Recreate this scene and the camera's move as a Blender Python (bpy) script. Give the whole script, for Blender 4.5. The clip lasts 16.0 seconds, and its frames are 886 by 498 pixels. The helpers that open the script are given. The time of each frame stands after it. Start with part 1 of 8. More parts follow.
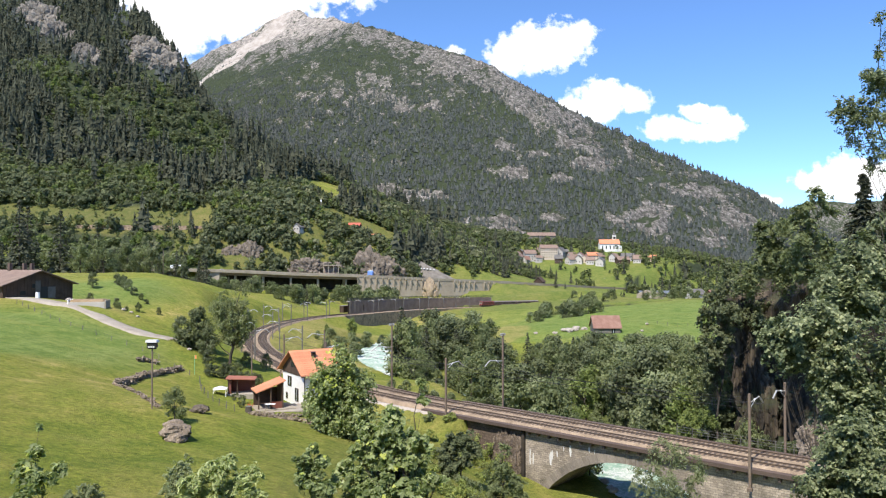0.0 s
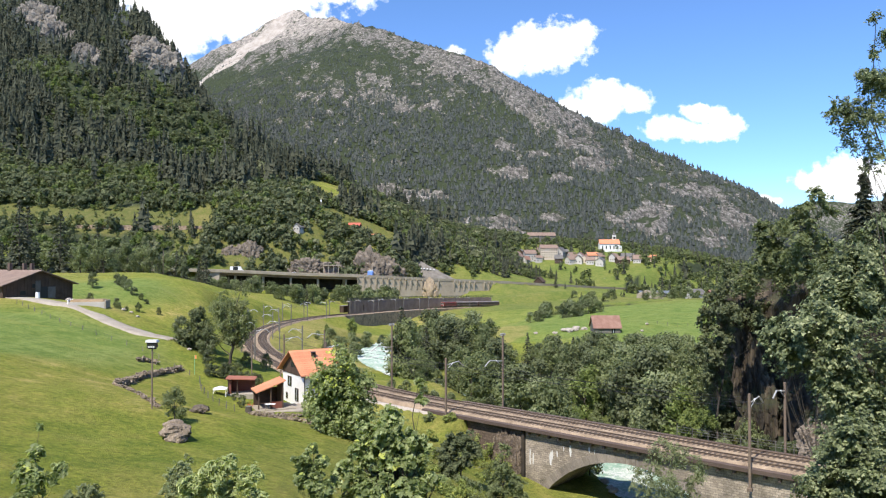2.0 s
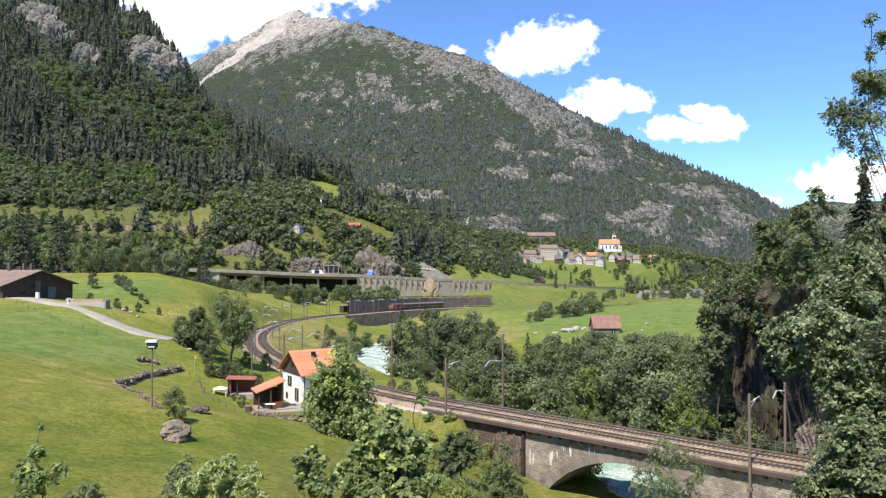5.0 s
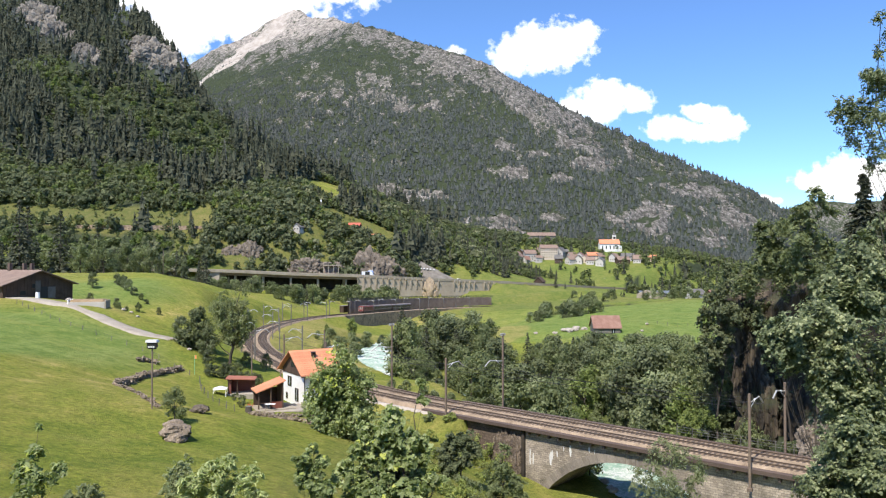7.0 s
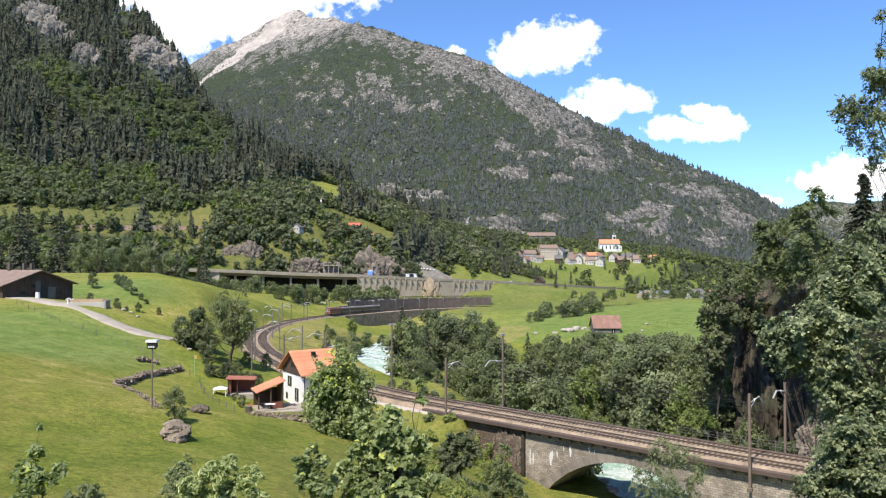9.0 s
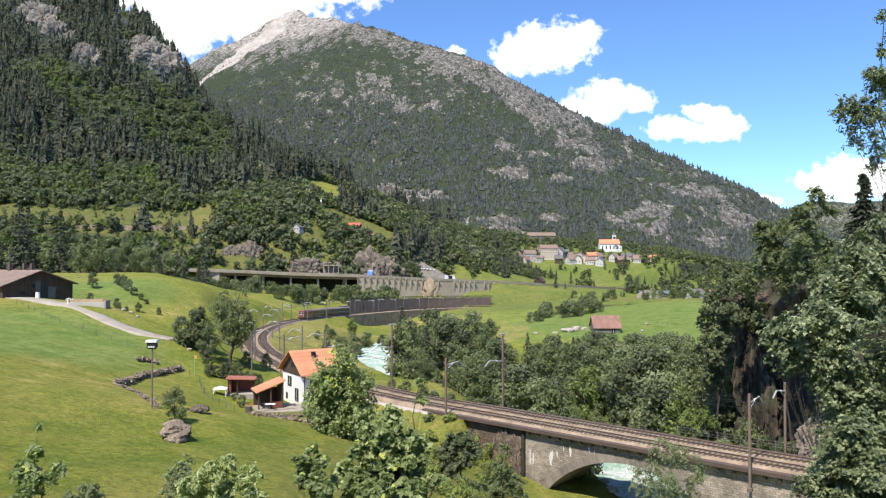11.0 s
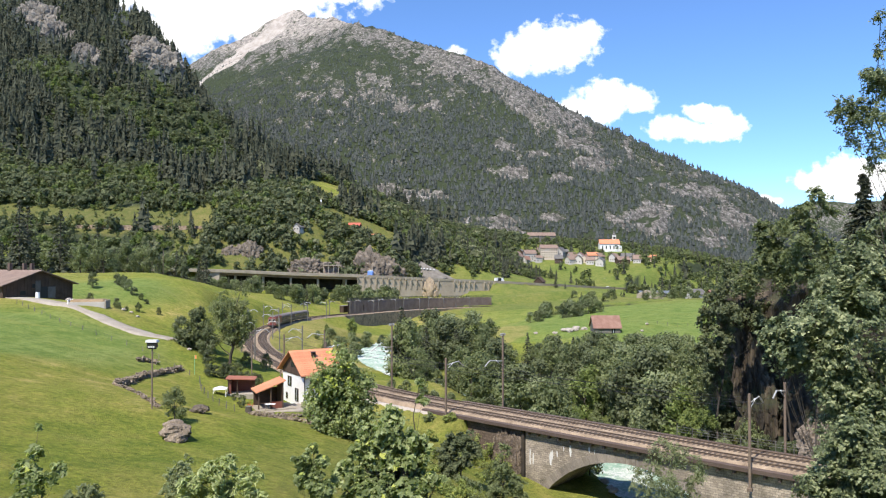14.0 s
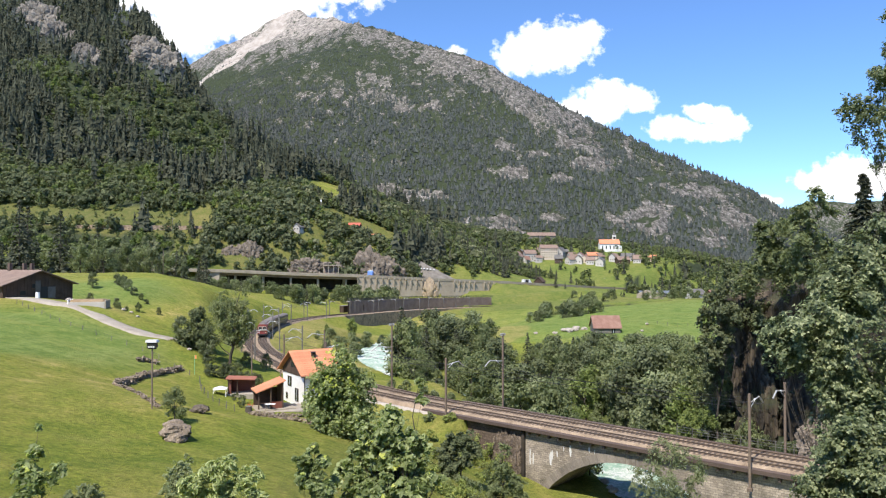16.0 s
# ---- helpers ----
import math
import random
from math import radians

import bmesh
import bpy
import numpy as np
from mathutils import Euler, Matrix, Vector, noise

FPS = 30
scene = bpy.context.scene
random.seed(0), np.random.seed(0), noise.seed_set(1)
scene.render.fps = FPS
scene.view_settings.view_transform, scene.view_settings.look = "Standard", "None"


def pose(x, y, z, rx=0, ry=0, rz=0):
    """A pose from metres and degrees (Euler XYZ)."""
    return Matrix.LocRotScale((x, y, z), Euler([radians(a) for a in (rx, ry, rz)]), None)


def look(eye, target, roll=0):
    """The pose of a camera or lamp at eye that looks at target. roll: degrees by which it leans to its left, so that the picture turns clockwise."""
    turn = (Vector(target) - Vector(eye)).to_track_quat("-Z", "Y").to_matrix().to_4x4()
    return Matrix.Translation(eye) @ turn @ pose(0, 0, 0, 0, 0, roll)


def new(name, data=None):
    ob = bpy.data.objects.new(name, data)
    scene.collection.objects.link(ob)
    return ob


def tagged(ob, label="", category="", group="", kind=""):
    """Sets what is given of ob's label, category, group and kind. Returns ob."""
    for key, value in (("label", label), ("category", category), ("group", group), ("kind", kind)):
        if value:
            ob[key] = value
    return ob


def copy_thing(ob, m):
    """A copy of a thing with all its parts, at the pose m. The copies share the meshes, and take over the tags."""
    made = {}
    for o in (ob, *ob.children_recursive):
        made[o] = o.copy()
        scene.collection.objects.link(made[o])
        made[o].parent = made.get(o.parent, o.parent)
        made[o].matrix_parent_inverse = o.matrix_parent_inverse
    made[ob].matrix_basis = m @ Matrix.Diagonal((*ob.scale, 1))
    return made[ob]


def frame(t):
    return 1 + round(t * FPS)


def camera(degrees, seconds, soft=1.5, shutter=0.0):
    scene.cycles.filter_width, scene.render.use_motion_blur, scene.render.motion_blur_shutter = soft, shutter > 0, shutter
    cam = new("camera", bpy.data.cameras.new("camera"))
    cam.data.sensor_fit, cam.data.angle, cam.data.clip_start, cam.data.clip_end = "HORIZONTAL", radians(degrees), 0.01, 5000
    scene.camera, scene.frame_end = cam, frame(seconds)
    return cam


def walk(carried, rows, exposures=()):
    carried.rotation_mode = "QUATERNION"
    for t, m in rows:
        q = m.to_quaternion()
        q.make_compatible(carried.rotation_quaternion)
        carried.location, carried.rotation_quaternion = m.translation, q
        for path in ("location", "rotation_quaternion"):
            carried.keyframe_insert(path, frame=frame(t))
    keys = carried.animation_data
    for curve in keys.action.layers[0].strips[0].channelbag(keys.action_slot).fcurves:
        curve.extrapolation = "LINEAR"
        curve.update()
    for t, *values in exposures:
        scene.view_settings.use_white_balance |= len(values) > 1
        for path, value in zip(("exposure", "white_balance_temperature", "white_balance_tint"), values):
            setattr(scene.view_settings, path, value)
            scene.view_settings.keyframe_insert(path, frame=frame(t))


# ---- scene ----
cam = camera(60.29, 16.0, 1.2)
EYE = (0.0, 0.0, 21.3)
SHOT = pose(EYE[0], EYE[1], EYE[2], 91.02, 0, 0)
walk(cam, [(0.0, SHOT), (16.0, SHOT)])

# ---- daylight ----
SUN_EL, SUN_AZ = radians(55), radians(205)
world = bpy.data.worlds.new("sky")
scene.world = world
world.use_nodes = True
wn = world.node_tree.nodes
sky = wn.new("ShaderNodeTexSky")
sky.sky_type = "NISHITA"
sky.sun_disc = False
sky.sun_elevation, sky.sun_rotation = SUN_EL, SUN_AZ
sky.altitude, sky.air_density, sky.dust_density, sky.ozone_density = 2500, 1.0, 0.0, 10.0
wn["Background"].inputs["Strength"].default_value = 0.14
world.node_tree.links.new(sky.outputs[0], wn["Background"].inputs["Color"])
sun = new("sun", bpy.data.lights.new("sun", "SUN"))
sun.data.energy, sun.data.angle, sun.data.color = 4.0, radians(0.5), (1.0, 0.925, 0.82)
SUN_DIR = Vector((math.sin(SUN_AZ) * math.cos(SUN_EL), math.cos(SUN_AZ) * math.cos(SUN_EL), math.sin(SUN_EL)))
sun.matrix_basis = look(SUN_DIR * 300, (0, 0, 0))
scene.view_settings.exposure = 0.80

# ---- materials ----


def nodes_of(name):
    m = bpy.data.materials.new(name)
    m.use_nodes = True
    t = m.node_tree
    return m, t, t.nodes, t.links, t.nodes["Principled BSDF"]


def coords(t, space="Object"):
    return t.nodes.new("ShaderNodeTexCoord").outputs[space]


def noise_tex(t, vec, scale, detail=4.0, rough=0.55, dist=0.0):
    n = t.nodes.new("ShaderNodeTexNoise")
    n.inputs["Scale"].default_value, n.inputs["Detail"].default_value = scale, detail
    n.inputs["Roughness"].default_value, n.inputs["Distortion"].default_value = rough, dist
    t.links.new(vec, n.inputs["Vector"])
    return n.outputs["Fac"]


def ramp(t, fac, stops):
    r = t.nodes.new("ShaderNodeValToRGB")
    e = r.color_ramp.elements
    while len(e) < len(stops):
        e.new(0.5)
    for el, (p, c) in zip(e, stops):
        el.position, el.color = p, (*c, 1)
    t.links.new(fac, r.inputs["Fac"])
    return r.outputs["Color"]


def mix(t, fac, a, b, mode="MIX"):
    m = t.nodes.new("ShaderNodeMix")
    m.data_type, m.blend_type = "RGBA", mode
    for sock, v in ((m.inputs[0], fac), (m.inputs[6], a), (m.inputs[7], b)):
        if isinstance(v, (int, float)):
            sock.default_value = v
        elif isinstance(v, tuple):
            sock.default_value = (*v, 1)
        else:
            t.links.new(v, sock)
    return m.outputs[2]


def calc(t, op, a, b=0.0, c=0.0, clamp=False):
    m = t.nodes.new("ShaderNodeMath")
    m.operation, m.use_clamp = op, clamp
    for sock, v in zip(m.inputs, (a, b, c)):
        if isinstance(v, (int, float)):
            sock.default_value = v
        else:
            t.links.new(v, sock)
    return m.outputs[0]


def bump(t, bsdf, height, strength, dist):
    b = t.nodes.new("ShaderNodeBump")
    b.inputs["Strength"].default_value, b.inputs["Distance"].default_value = strength, dist
    t.links.new(height, b.inputs["Height"])
    t.links.new(b.outputs["Normal"], bsdf.inputs["Normal"])


def surface(name, stops, scale=1.0, rough=0.8, fine=14.0, relief=0.3, depth=0.02, metal=0.0, per_piece=0.0):
    """A worn surface: a broad and a fine noise of the given colours, with relief; per_piece varies the shade by object."""
    m, t, n, l, b = nodes_of(name)
    v = coords(t)
    broad, grain = noise_tex(t, v, scale, 5), noise_tex(t, v, scale * fine, 3)
    f = calc(t, "MULTIPLY_ADD", grain, 0.45, calc(t, "MULTIPLY", broad, 0.55))
    c = ramp(t, f, [(0.3 + 0.4 * i / max(1, len(stops) - 1), s) for i, s in enumerate(stops)])
    if per_piece:
        r = n.new("ShaderNodeObjectInfo").outputs["Random"]
        c = mix(t, 1.0, c, ramp(t, r, [(0, (1 - per_piece,) * 3), (1, (1 + per_piece,) * 3)]), "MULTIPLY")
    l.new(c, b.inputs["Base Color"])
    b.inputs["Roughness"].default_value, b.inputs["Metallic"].default_value = rough, metal
    bump(t, b, f, relief, depth)
    return m


def foliage(name, dark, light, warm=None, through_light=0.35, rough=0.55, middle=None, by_tree=0.0):
    """Leaves: the shade varies by leaf, and some light passes through them."""
    m, t, n, l, b = nodes_of(name)
    r = n.new("ShaderNodeNewGeometry").outputs["Random Per Island"]
    stops = [(0.0, dark)] + ([(0.68, middle), (0.92, light)] if middle else [(0.75, light)]) + ([(0.97, light), (1.0, warm)] if warm else [])
    if by_tree:
        r = calc(t, "MULTIPLY_ADD", n.new("ShaderNodeObjectInfo").outputs["Random"], by_tree, calc(t, "MULTIPLY", r, 1 - by_tree))
    c = ramp(t, r, stops)
    big = noise_tex(t, coords(t), 0.25, 2)
    c = mix(t, 1.0, c, ramp(t, big, [(0.3, (0.75, 0.78, 0.72)), (0.7, (1.2, 1.15, 1.1))]), "MULTIPLY")
    l.new(c, b.inputs["Base Color"])
    b.inputs["Roughness"].default_value = rough
    b.inputs["Specular IOR Level"].default_value = 0.3 if rough < 0.7 else 0.12
    tr = n.new("ShaderNodeBsdfTranslucent")
    l.new(mix(t, 1.0, c, (1.08, 1.18, 0.68), "MULTIPLY"), tr.inputs["Color"])
    ms = n.new("ShaderNodeMixShader")
    ms.inputs[0].default_value = through_light
    l.new(b.outputs[0], ms.inputs[1])
    l.new(tr.outputs[0], ms.inputs[2])
    l.new(ms.outputs[0], n["Material Output"].inputs["Surface"])
    return m


def ground_material():
    """Meadow, forest floor and rock, laid out by the sheet's own zones."""
    m, t, n, l, b = nodes_of("ground")
    v = coords(t)

    def zone(k):
        a = n.new("ShaderNodeAttribute")
        a.attribute_name = k
        return a.outputs["Fac"]

    broad, mid, fine = noise_tex(t, v, 0.03, 4), noise_tex(t, v, 0.2, 6, 0.65, 0.3), noise_tex(t, v, 2.2, 7, 0.8)
    g = ramp(t, calc(t, "MULTIPLY_ADD", mid, 0.5, calc(t, "MULTIPLY", broad, 0.5)),
             [(0.39, (0.132, 0.172, 0.025)), (0.48, (0.182, 0.210, 0.034)), (0.57, (0.238, 0.236, 0.05)), (0.67, (0.40, 0.33, 0.115))])
    g = mix(t, 1.0, g, ramp(t, fine, [(0.36, (0.58, 0.62, 0.58)), (0.64, (1.36, 1.33, 1.30))]), "MULTIPLY")
    g = mix(t, calc(t, "MULTIPLY", zone("lush"), 0.75), g, ramp(t, mid, [(0.35, (0.104, 0.170, 0.038)), (0.6, (0.156, 0.226, 0.062))]))
    dry = calc(t, "MULTIPLY", zone("dry"), ramp(t, mid, [(0.35, (0.2,) * 3), (0.6, (1,) * 3)]), clamp=True)
    g = mix(t, calc(t, "MULTIPLY", dry, 0.75), g, ramp(t, fine, [(0.4, (0.22, 0.195, 0.06)), (0.6, (0.32, 0.272, 0.105))]))
    # tussocks and mown streaks
    comb = n.new("ShaderNodeMapping")
    comb.inputs["Rotation"].default_value = (0, 0, 0.6)
    comb.inputs["Scale"].default_value = (0.25, 1.0, 1.0)
    l.new(v, comb.inputs["Vector"])
    tuss = noise_tex(t, v, 0.75, 5, 0.75, 0.4)
    swath = noise_tex(t, comb.outputs["Vector"], 0.42, 5, 0.7)
    g = mix(t, 1.0, g, ramp(t, tuss, [(0.36, (0.72, 0.78, 0.70)), (0.5, (1.0, 1.0, 1.0)), (0.66, (1.24, 1.14, 1.28))]), "MULTIPLY")
    g = mix(t, ramp(t, swath, [(0.53, (0,) * 3), (0.66, (0.34,) * 3)]), g, (0.29, 0.275, 0.075))
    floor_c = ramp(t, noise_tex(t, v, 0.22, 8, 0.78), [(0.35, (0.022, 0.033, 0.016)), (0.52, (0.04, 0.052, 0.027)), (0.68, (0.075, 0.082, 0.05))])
    fall = n.new("ShaderNodeMapping")
    fall.inputs["Scale"].default_value = (1.0, 0.6, 0.5)
    l.new(v, fall.inputs["Vector"])
    rk = noise_tex(t, fall.outputs["Vector"], 0.11, 10, 0.8, 0.25)
    rock_c = ramp(t, rk, [(0.40, (0.045, 0.041, 0.038)), (0.48, (0.15, 0.135, 0.124)), (0.54, (0.29, 0.262, 0.24)), (0.62, (0.44, 0.405, 0.375))])
    speck = ramp(t, noise_tex(t, fall.outputs["Vector"], 0.2, 5, 0.75), [(0.46, (0.0,) * 3), (0.52, (1.0,) * 3)])
    rock_c = mix(t, calc(t, "MULTIPLY", speck, 0.6), rock_c, (0.07, 0.08, 0.058))
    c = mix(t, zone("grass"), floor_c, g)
    ragged = noise_tex(t, fall.outputs["Vector"], 0.075, 9, 0.75)
    bare = ramp(t, calc(t, "MULTIPLY_ADD", calc(t, "SUBTRACT", ragged, 0.5), 2.6, zone("rock")), [(0.40, (0,) * 3), (0.54, (1,) * 3)])
    c = mix(t, bare, c, rock_c)
    pale = ramp(t, noise_tex(t, fall.outputs["Vector"], 0.04, 8, 0.7), [(0.35, (0.30, 0.265, 0.23)), (0.6, (0.48, 0.43, 0.38))])
    c = mix(t, ramp(t, calc(t, "MULTIPLY_ADD", calc(t, "SUBTRACT", ragged, 0.5), 1.2, zone("scree")), [(0.4, (0,) * 3), (0.6, (1,) * 3)]), c, pale)
    l.new(c, b.inputs["Base Color"])
    b.inputs["Roughness"].default_value = 0.95
    b.inputs["Specular IOR Level"].default_value = 0.145
    h = calc(t, "MULTIPLY_ADD", zone("rock"), calc(t, "MULTIPLY", rk, 9.0), calc(t, "MULTIPLY", fine, 0.25))
    bump(t, b, h, 0.9, 1.0)
    return m


def masonry(name, tone, mortar, bw, bh, stain=0.5):
    """Coursed stone laid by the face's own UV in metres."""
    m, t, n, l, b = nodes_of(name)
    uv = coords(t, "UV")
    br = n.new("ShaderNodeTexBrick")
    l.new(mix(t, 0.03, uv, n_color(t, uv, 1.2), "ADD"), br.inputs["Vector"])
    br.inputs["Scale"].default_value = 1.0
    br.inputs["Brick Width"].default_value, br.inputs["Row Height"].default_value = bw, bh
    br.inputs["Mortar Size"].default_value = 0.022
    br.inputs["Color1"].default_value = (*tone, 1)
    br.inputs["Color2"].default_value = (*[c * 0.66 for c in tone], 1)
    br.inputs["Mortar"].default_value = (*mortar, 1)
    v = coords(t)
    dirt = noise_tex(t, v, 0.35, 6, 0.65)
    c = mix(t, 1.0, br.outputs["Color"], ramp(t, dirt, [(0.3, (1 - stain,) * 3), (0.62, (1.12, 1.1, 1.05))]), "MULTIPLY")
    grain = noise_tex(t, v, 6.0, 4)
    c = mix(t, 1.0, c, ramp(t, grain, [(0.3, (0.8,) * 3), (0.7, (1.2,) * 3)]), "MULTIPLY")
    l.new(c, b.inputs["Base Color"])
    b.inputs["Roughness"].default_value = 0.92
    bump(t, b, calc(t, "MULTIPLY_ADD", br.outputs["Fac"], -1.0, grain), 0.6, 0.04)
    return m


def n_color(t, vec, scale):
    n = t.nodes.new("ShaderNodeTexNoise")
    n.inputs["Scale"].default_value = scale
    t.links.new(vec, n.inputs["Vector"])
    return n.outputs["Color"]


def plain(name, colour, rough=0.6, metal=0.0):
    return surface(name, [tuple(c * 0.86 for c in colour), colour, tuple(min(1, c * 1.12) for c in colour)], 1.5, rough, 11, 0.15, 0.01, metal)


def water_material():
    m, t, n, l, b = nodes_of("river_water")
    v = coords(t)
    foam = calc(t, "MULTIPLY_ADD", noise_tex(t, v, 1.6, 8, 0.75, 0.6), 0.65, calc(t, "MULTIPLY", noise_tex(t, v, 0.2, 4, 0.6, 0.4), 0.45))
    k = ramp(t, foam, [(0.52, (0.0,) * 3), (0.62, (1.0,) * 3)])
    tint = ramp(t, noise_tex(t, v, 0.3, 3), [(0.35, (0.20, 0.37, 0.27)), (0.65, (0.40, 0.52, 0.42))])
    l.new(mix(t, k, tint, (0.68, 0.70, 0.67)), b.inputs["Base Color"])
    l.new(calc(t, "MULTIPLY_ADD", k, 0.3, 0.6), b.inputs["Roughness"])
    b.inputs["Specular IOR Level"].default_value = 0.25
    bump(t, b, foam, 1.0, 0.5)
    return m


GROUND = ground_material()
WATER = water_material()
BALLAST = surface("ballast", [(0.12, 0.084, 0.056), (0.30, 0.225, 0.152), (0.48, 0.37, 0.265)], 0.5, 0.95, 16, 1.0, 0.12)
RAIL = surface("rail_steel", [(0.10, 0.07, 0.05), (0.2, 0.16, 0.13)], 1.0, 0.45, 8, 0.1, 0.01, 0.6)
SLEEPER = surface("sleeper", [(0.06, 0.045, 0.035), (0.13, 0.10, 0.08)], 1.2, 0.9, 9, 0.4, 0.02)
BRIDGE_STONE = masonry("bridge_stone", (0.40, 0.345, 0.285), (0.19, 0.162, 0.135), 0.58, 0.27, 0.6)
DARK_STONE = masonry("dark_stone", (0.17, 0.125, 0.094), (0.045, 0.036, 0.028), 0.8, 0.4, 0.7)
WALL_STONE = masonry("wall_stone", (0.44, 0.33, 0.24), (0.19, 0.145, 0.11), 1.1, 0.5)
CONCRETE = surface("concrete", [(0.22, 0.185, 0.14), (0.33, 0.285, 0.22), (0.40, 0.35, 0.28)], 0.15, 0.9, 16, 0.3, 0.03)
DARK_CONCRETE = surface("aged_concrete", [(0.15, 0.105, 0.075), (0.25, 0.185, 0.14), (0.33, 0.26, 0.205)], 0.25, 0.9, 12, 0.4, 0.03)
CORNICE = surface("cornice_stone", [(0.075, 0.052, 0.042), (0.135, 0.097, 0.08)], 0.7, 0.9, 12, 0.5, 0.03)
ROCK = surface("rock", [(0.035, 0.028, 0.02), (0.125, 0.102, 0.077), (0.22, 0.182, 0.142), (0.34, 0.29, 0.235)], 0.28, 0.95, 6, 1.0, 0.8)
BOULDER = surface("boulder_rock", [(0.066, 0.05, 0.035), (0.205, 0.163, 0.118), (0.40, 0.328, 0.245)], 0.9, 0.95, 8, 0.9, 0.1, 0, 0.45)
BARK = surface("bark", [(0.05, 0.04, 0.032), (0.12, 0.10, 0.08)], 2.0, 0.95, 8, 0.8, 0.03)
MAST_WOOD = surface("mast_timber", [(0.12, 0.085, 0.06), (0.22, 0.17, 0.13)], 1.0, 0.85, 10, 0.3, 0.01)
MAST_STEEL = surface("mast_steel", [(0.13, 0.125, 0.115), (0.22, 0.21, 0.195)], 1.0, 0.6, 10, 0.1, 0.01, 0.3)
ROOF_TILE = surface("orange_tile", [(0.46, 0.165, 0.08), (0.58, 0.24, 0.125), (0.64, 0.3, 0.165)], 0.5, 0.75, 18, 0.3, 0.02, 0, 0.1)
PLASTER = surface("white_plaster", [(0.68, 0.66, 0.62), (0.80, 0.79, 0.76), (0.84, 0.83, 0.8)], 0.4, 0.85, 16, 0.15, 0.01)
DARK_WOOD = surface("dark_timber", [(0.028, 0.018, 0.012), (0.07, 0.043, 0.028), (0.115, 0.072, 0.047)], 0.8, 0.8, 9, 0.5, 0.02, 0, 0.2)
GREY_WOOD = surface("grey_timber", [(0.10, 0.09, 0.08), (0.2, 0.185, 0.165)], 0.9, 0.85, 9, 0.4, 0.02, 0, 0.2)
RED_PAINT = surface("red_board", [(0.12, 0.04, 0.03), (0.22, 0.075, 0.05)], 0.9, 0.7, 9, 0.2, 0.01)
BROWN_TILE = surface("brown_tile", [(0.15, 0.098, 0.074), (0.225, 0.158, 0.122), (0.29, 0.212, 0.168)], 0.5, 0.85, 14, 0.5, 0.03)
RUST_TILE = surface("rusty_tile", [(0.17, 0.085, 0.06), (0.25, 0.14, 0.105), (0.31, 0.2, 0.155)], 0.6, 0.85, 10, 0.4, 0.03)
GREY_TILE = surface("grey_tile", [(0.09, 0.085, 0.08), (0.17, 0.16, 0.15)], 0.5, 0.85, 14, 0.4, 0.03)
GRAVEL = surface("gravel", [(0.24, 0.205, 0.16), (0.33, 0.29, 0.235), (0.42, 0.375, 0.315)], 0.5, 0.95, 16, 0.5, 0.03)
ASPHALT = surface("asphalt", [(0.14, 0.135, 0.13), (0.2, 0.195, 0.19)], 0.3, 0.9, 20, 0.3, 0.01)
GLASS_DARK = plain("window_glass", (0.03, 0.035, 0.04), 0.12)
BLACK = plain("black_iron", (0.02, 0.02, 0.02), 0.5)
WHITE = plain("white_paint", (0.78, 0.78, 0.77), 0.5)
TRAIN_RED = surface("train_red", [(0.15, 0.028, 0.022), (0.22, 0.042, 0.033)], 0.3, 0.45, 10, 0.05, 0.01)
TRAIN_CREAM = plain("cream_paint", (0.36, 0.28, 0.23), 0.55)
COACH_BROWN = surface("coach_brown", [(0.075, 0.042, 0.034), (0.115, 0.066, 0.054)], 0.3, 0.5, 10, 0.08, 0.01)
COACH_ROOF = surface("coach_roof", [(0.16, 0.13, 0.12), (0.26, 0.225, 0.21)], 0.3, 0.6, 10, 0.1, 0.01)
CONIFER = foliage("conifer_needles", (0.046, 0.054, 0.040), (0.106, 0.114, 0.080), None, 0.2, 0.8)
# The blue of distance haze is mixed into the far needles' colour.
CONIFER_HAZED = foliage("hazed_conifer_needles", (0.045, 0.055, 0.055), (0.10, 0.112, 0.108), None, 0.05, 0.8)
SLOPE_MID = foliage("slope_broad_leaves", (0.094, 0.118, 0.056), (0.182, 0.214, 0.10), None, 0.35, 0.85)
SLOPE_BRIGHT = foliage("slope_bright_leaves", (0.092, 0.126, 0.042), (0.19, 0.245, 0.082), None, 0.35, 0.85)
SLOPE_PALE = foliage("slope_pale_leaves", (0.17, 0.185, 0.115), (0.265, 0.28, 0.175), None, 0.35, 0.85)
SLOPE_DARK = foliage("slope_dark_leaves", (0.084, 0.10, 0.058), (0.162, 0.184, 0.104), None, 0.3, 0.85)
LEAF_ASH = foliage("ash_leaves", (0.11, 0.135, 0.065), (0.31, 0.34, 0.175), None, 0.4)
LEAF_MID = foliage("broad_leaves", (0.08, 0.106, 0.048), (0.245, 0.28, 0.135), None, 0.35, by_tree=0.55)
LEAF_DARK = foliage("dark_leaves", (0.06, 0.078, 0.042), (0.176, 0.202, 0.106), None, 0.3, by_tree=0.5)
LEAF_BRIGHT = foliage("bright_leaves", (0.12, 0.16, 0.05), (0.245, 0.30, 0.10), (0.29, 0.32, 0.08), 0.4)
LEAF_GREY = foliage("grey_leaves", (0.125, 0.155, 0.08), (0.325, 0.365, 0.205), None, 0.35, by_tree=0.5)
LEAF_WILLOW = foliage("willow_leaves", (0.20, 0.255, 0.09), (0.55, 0.60, 0.32), None, 0.4, 0.4)
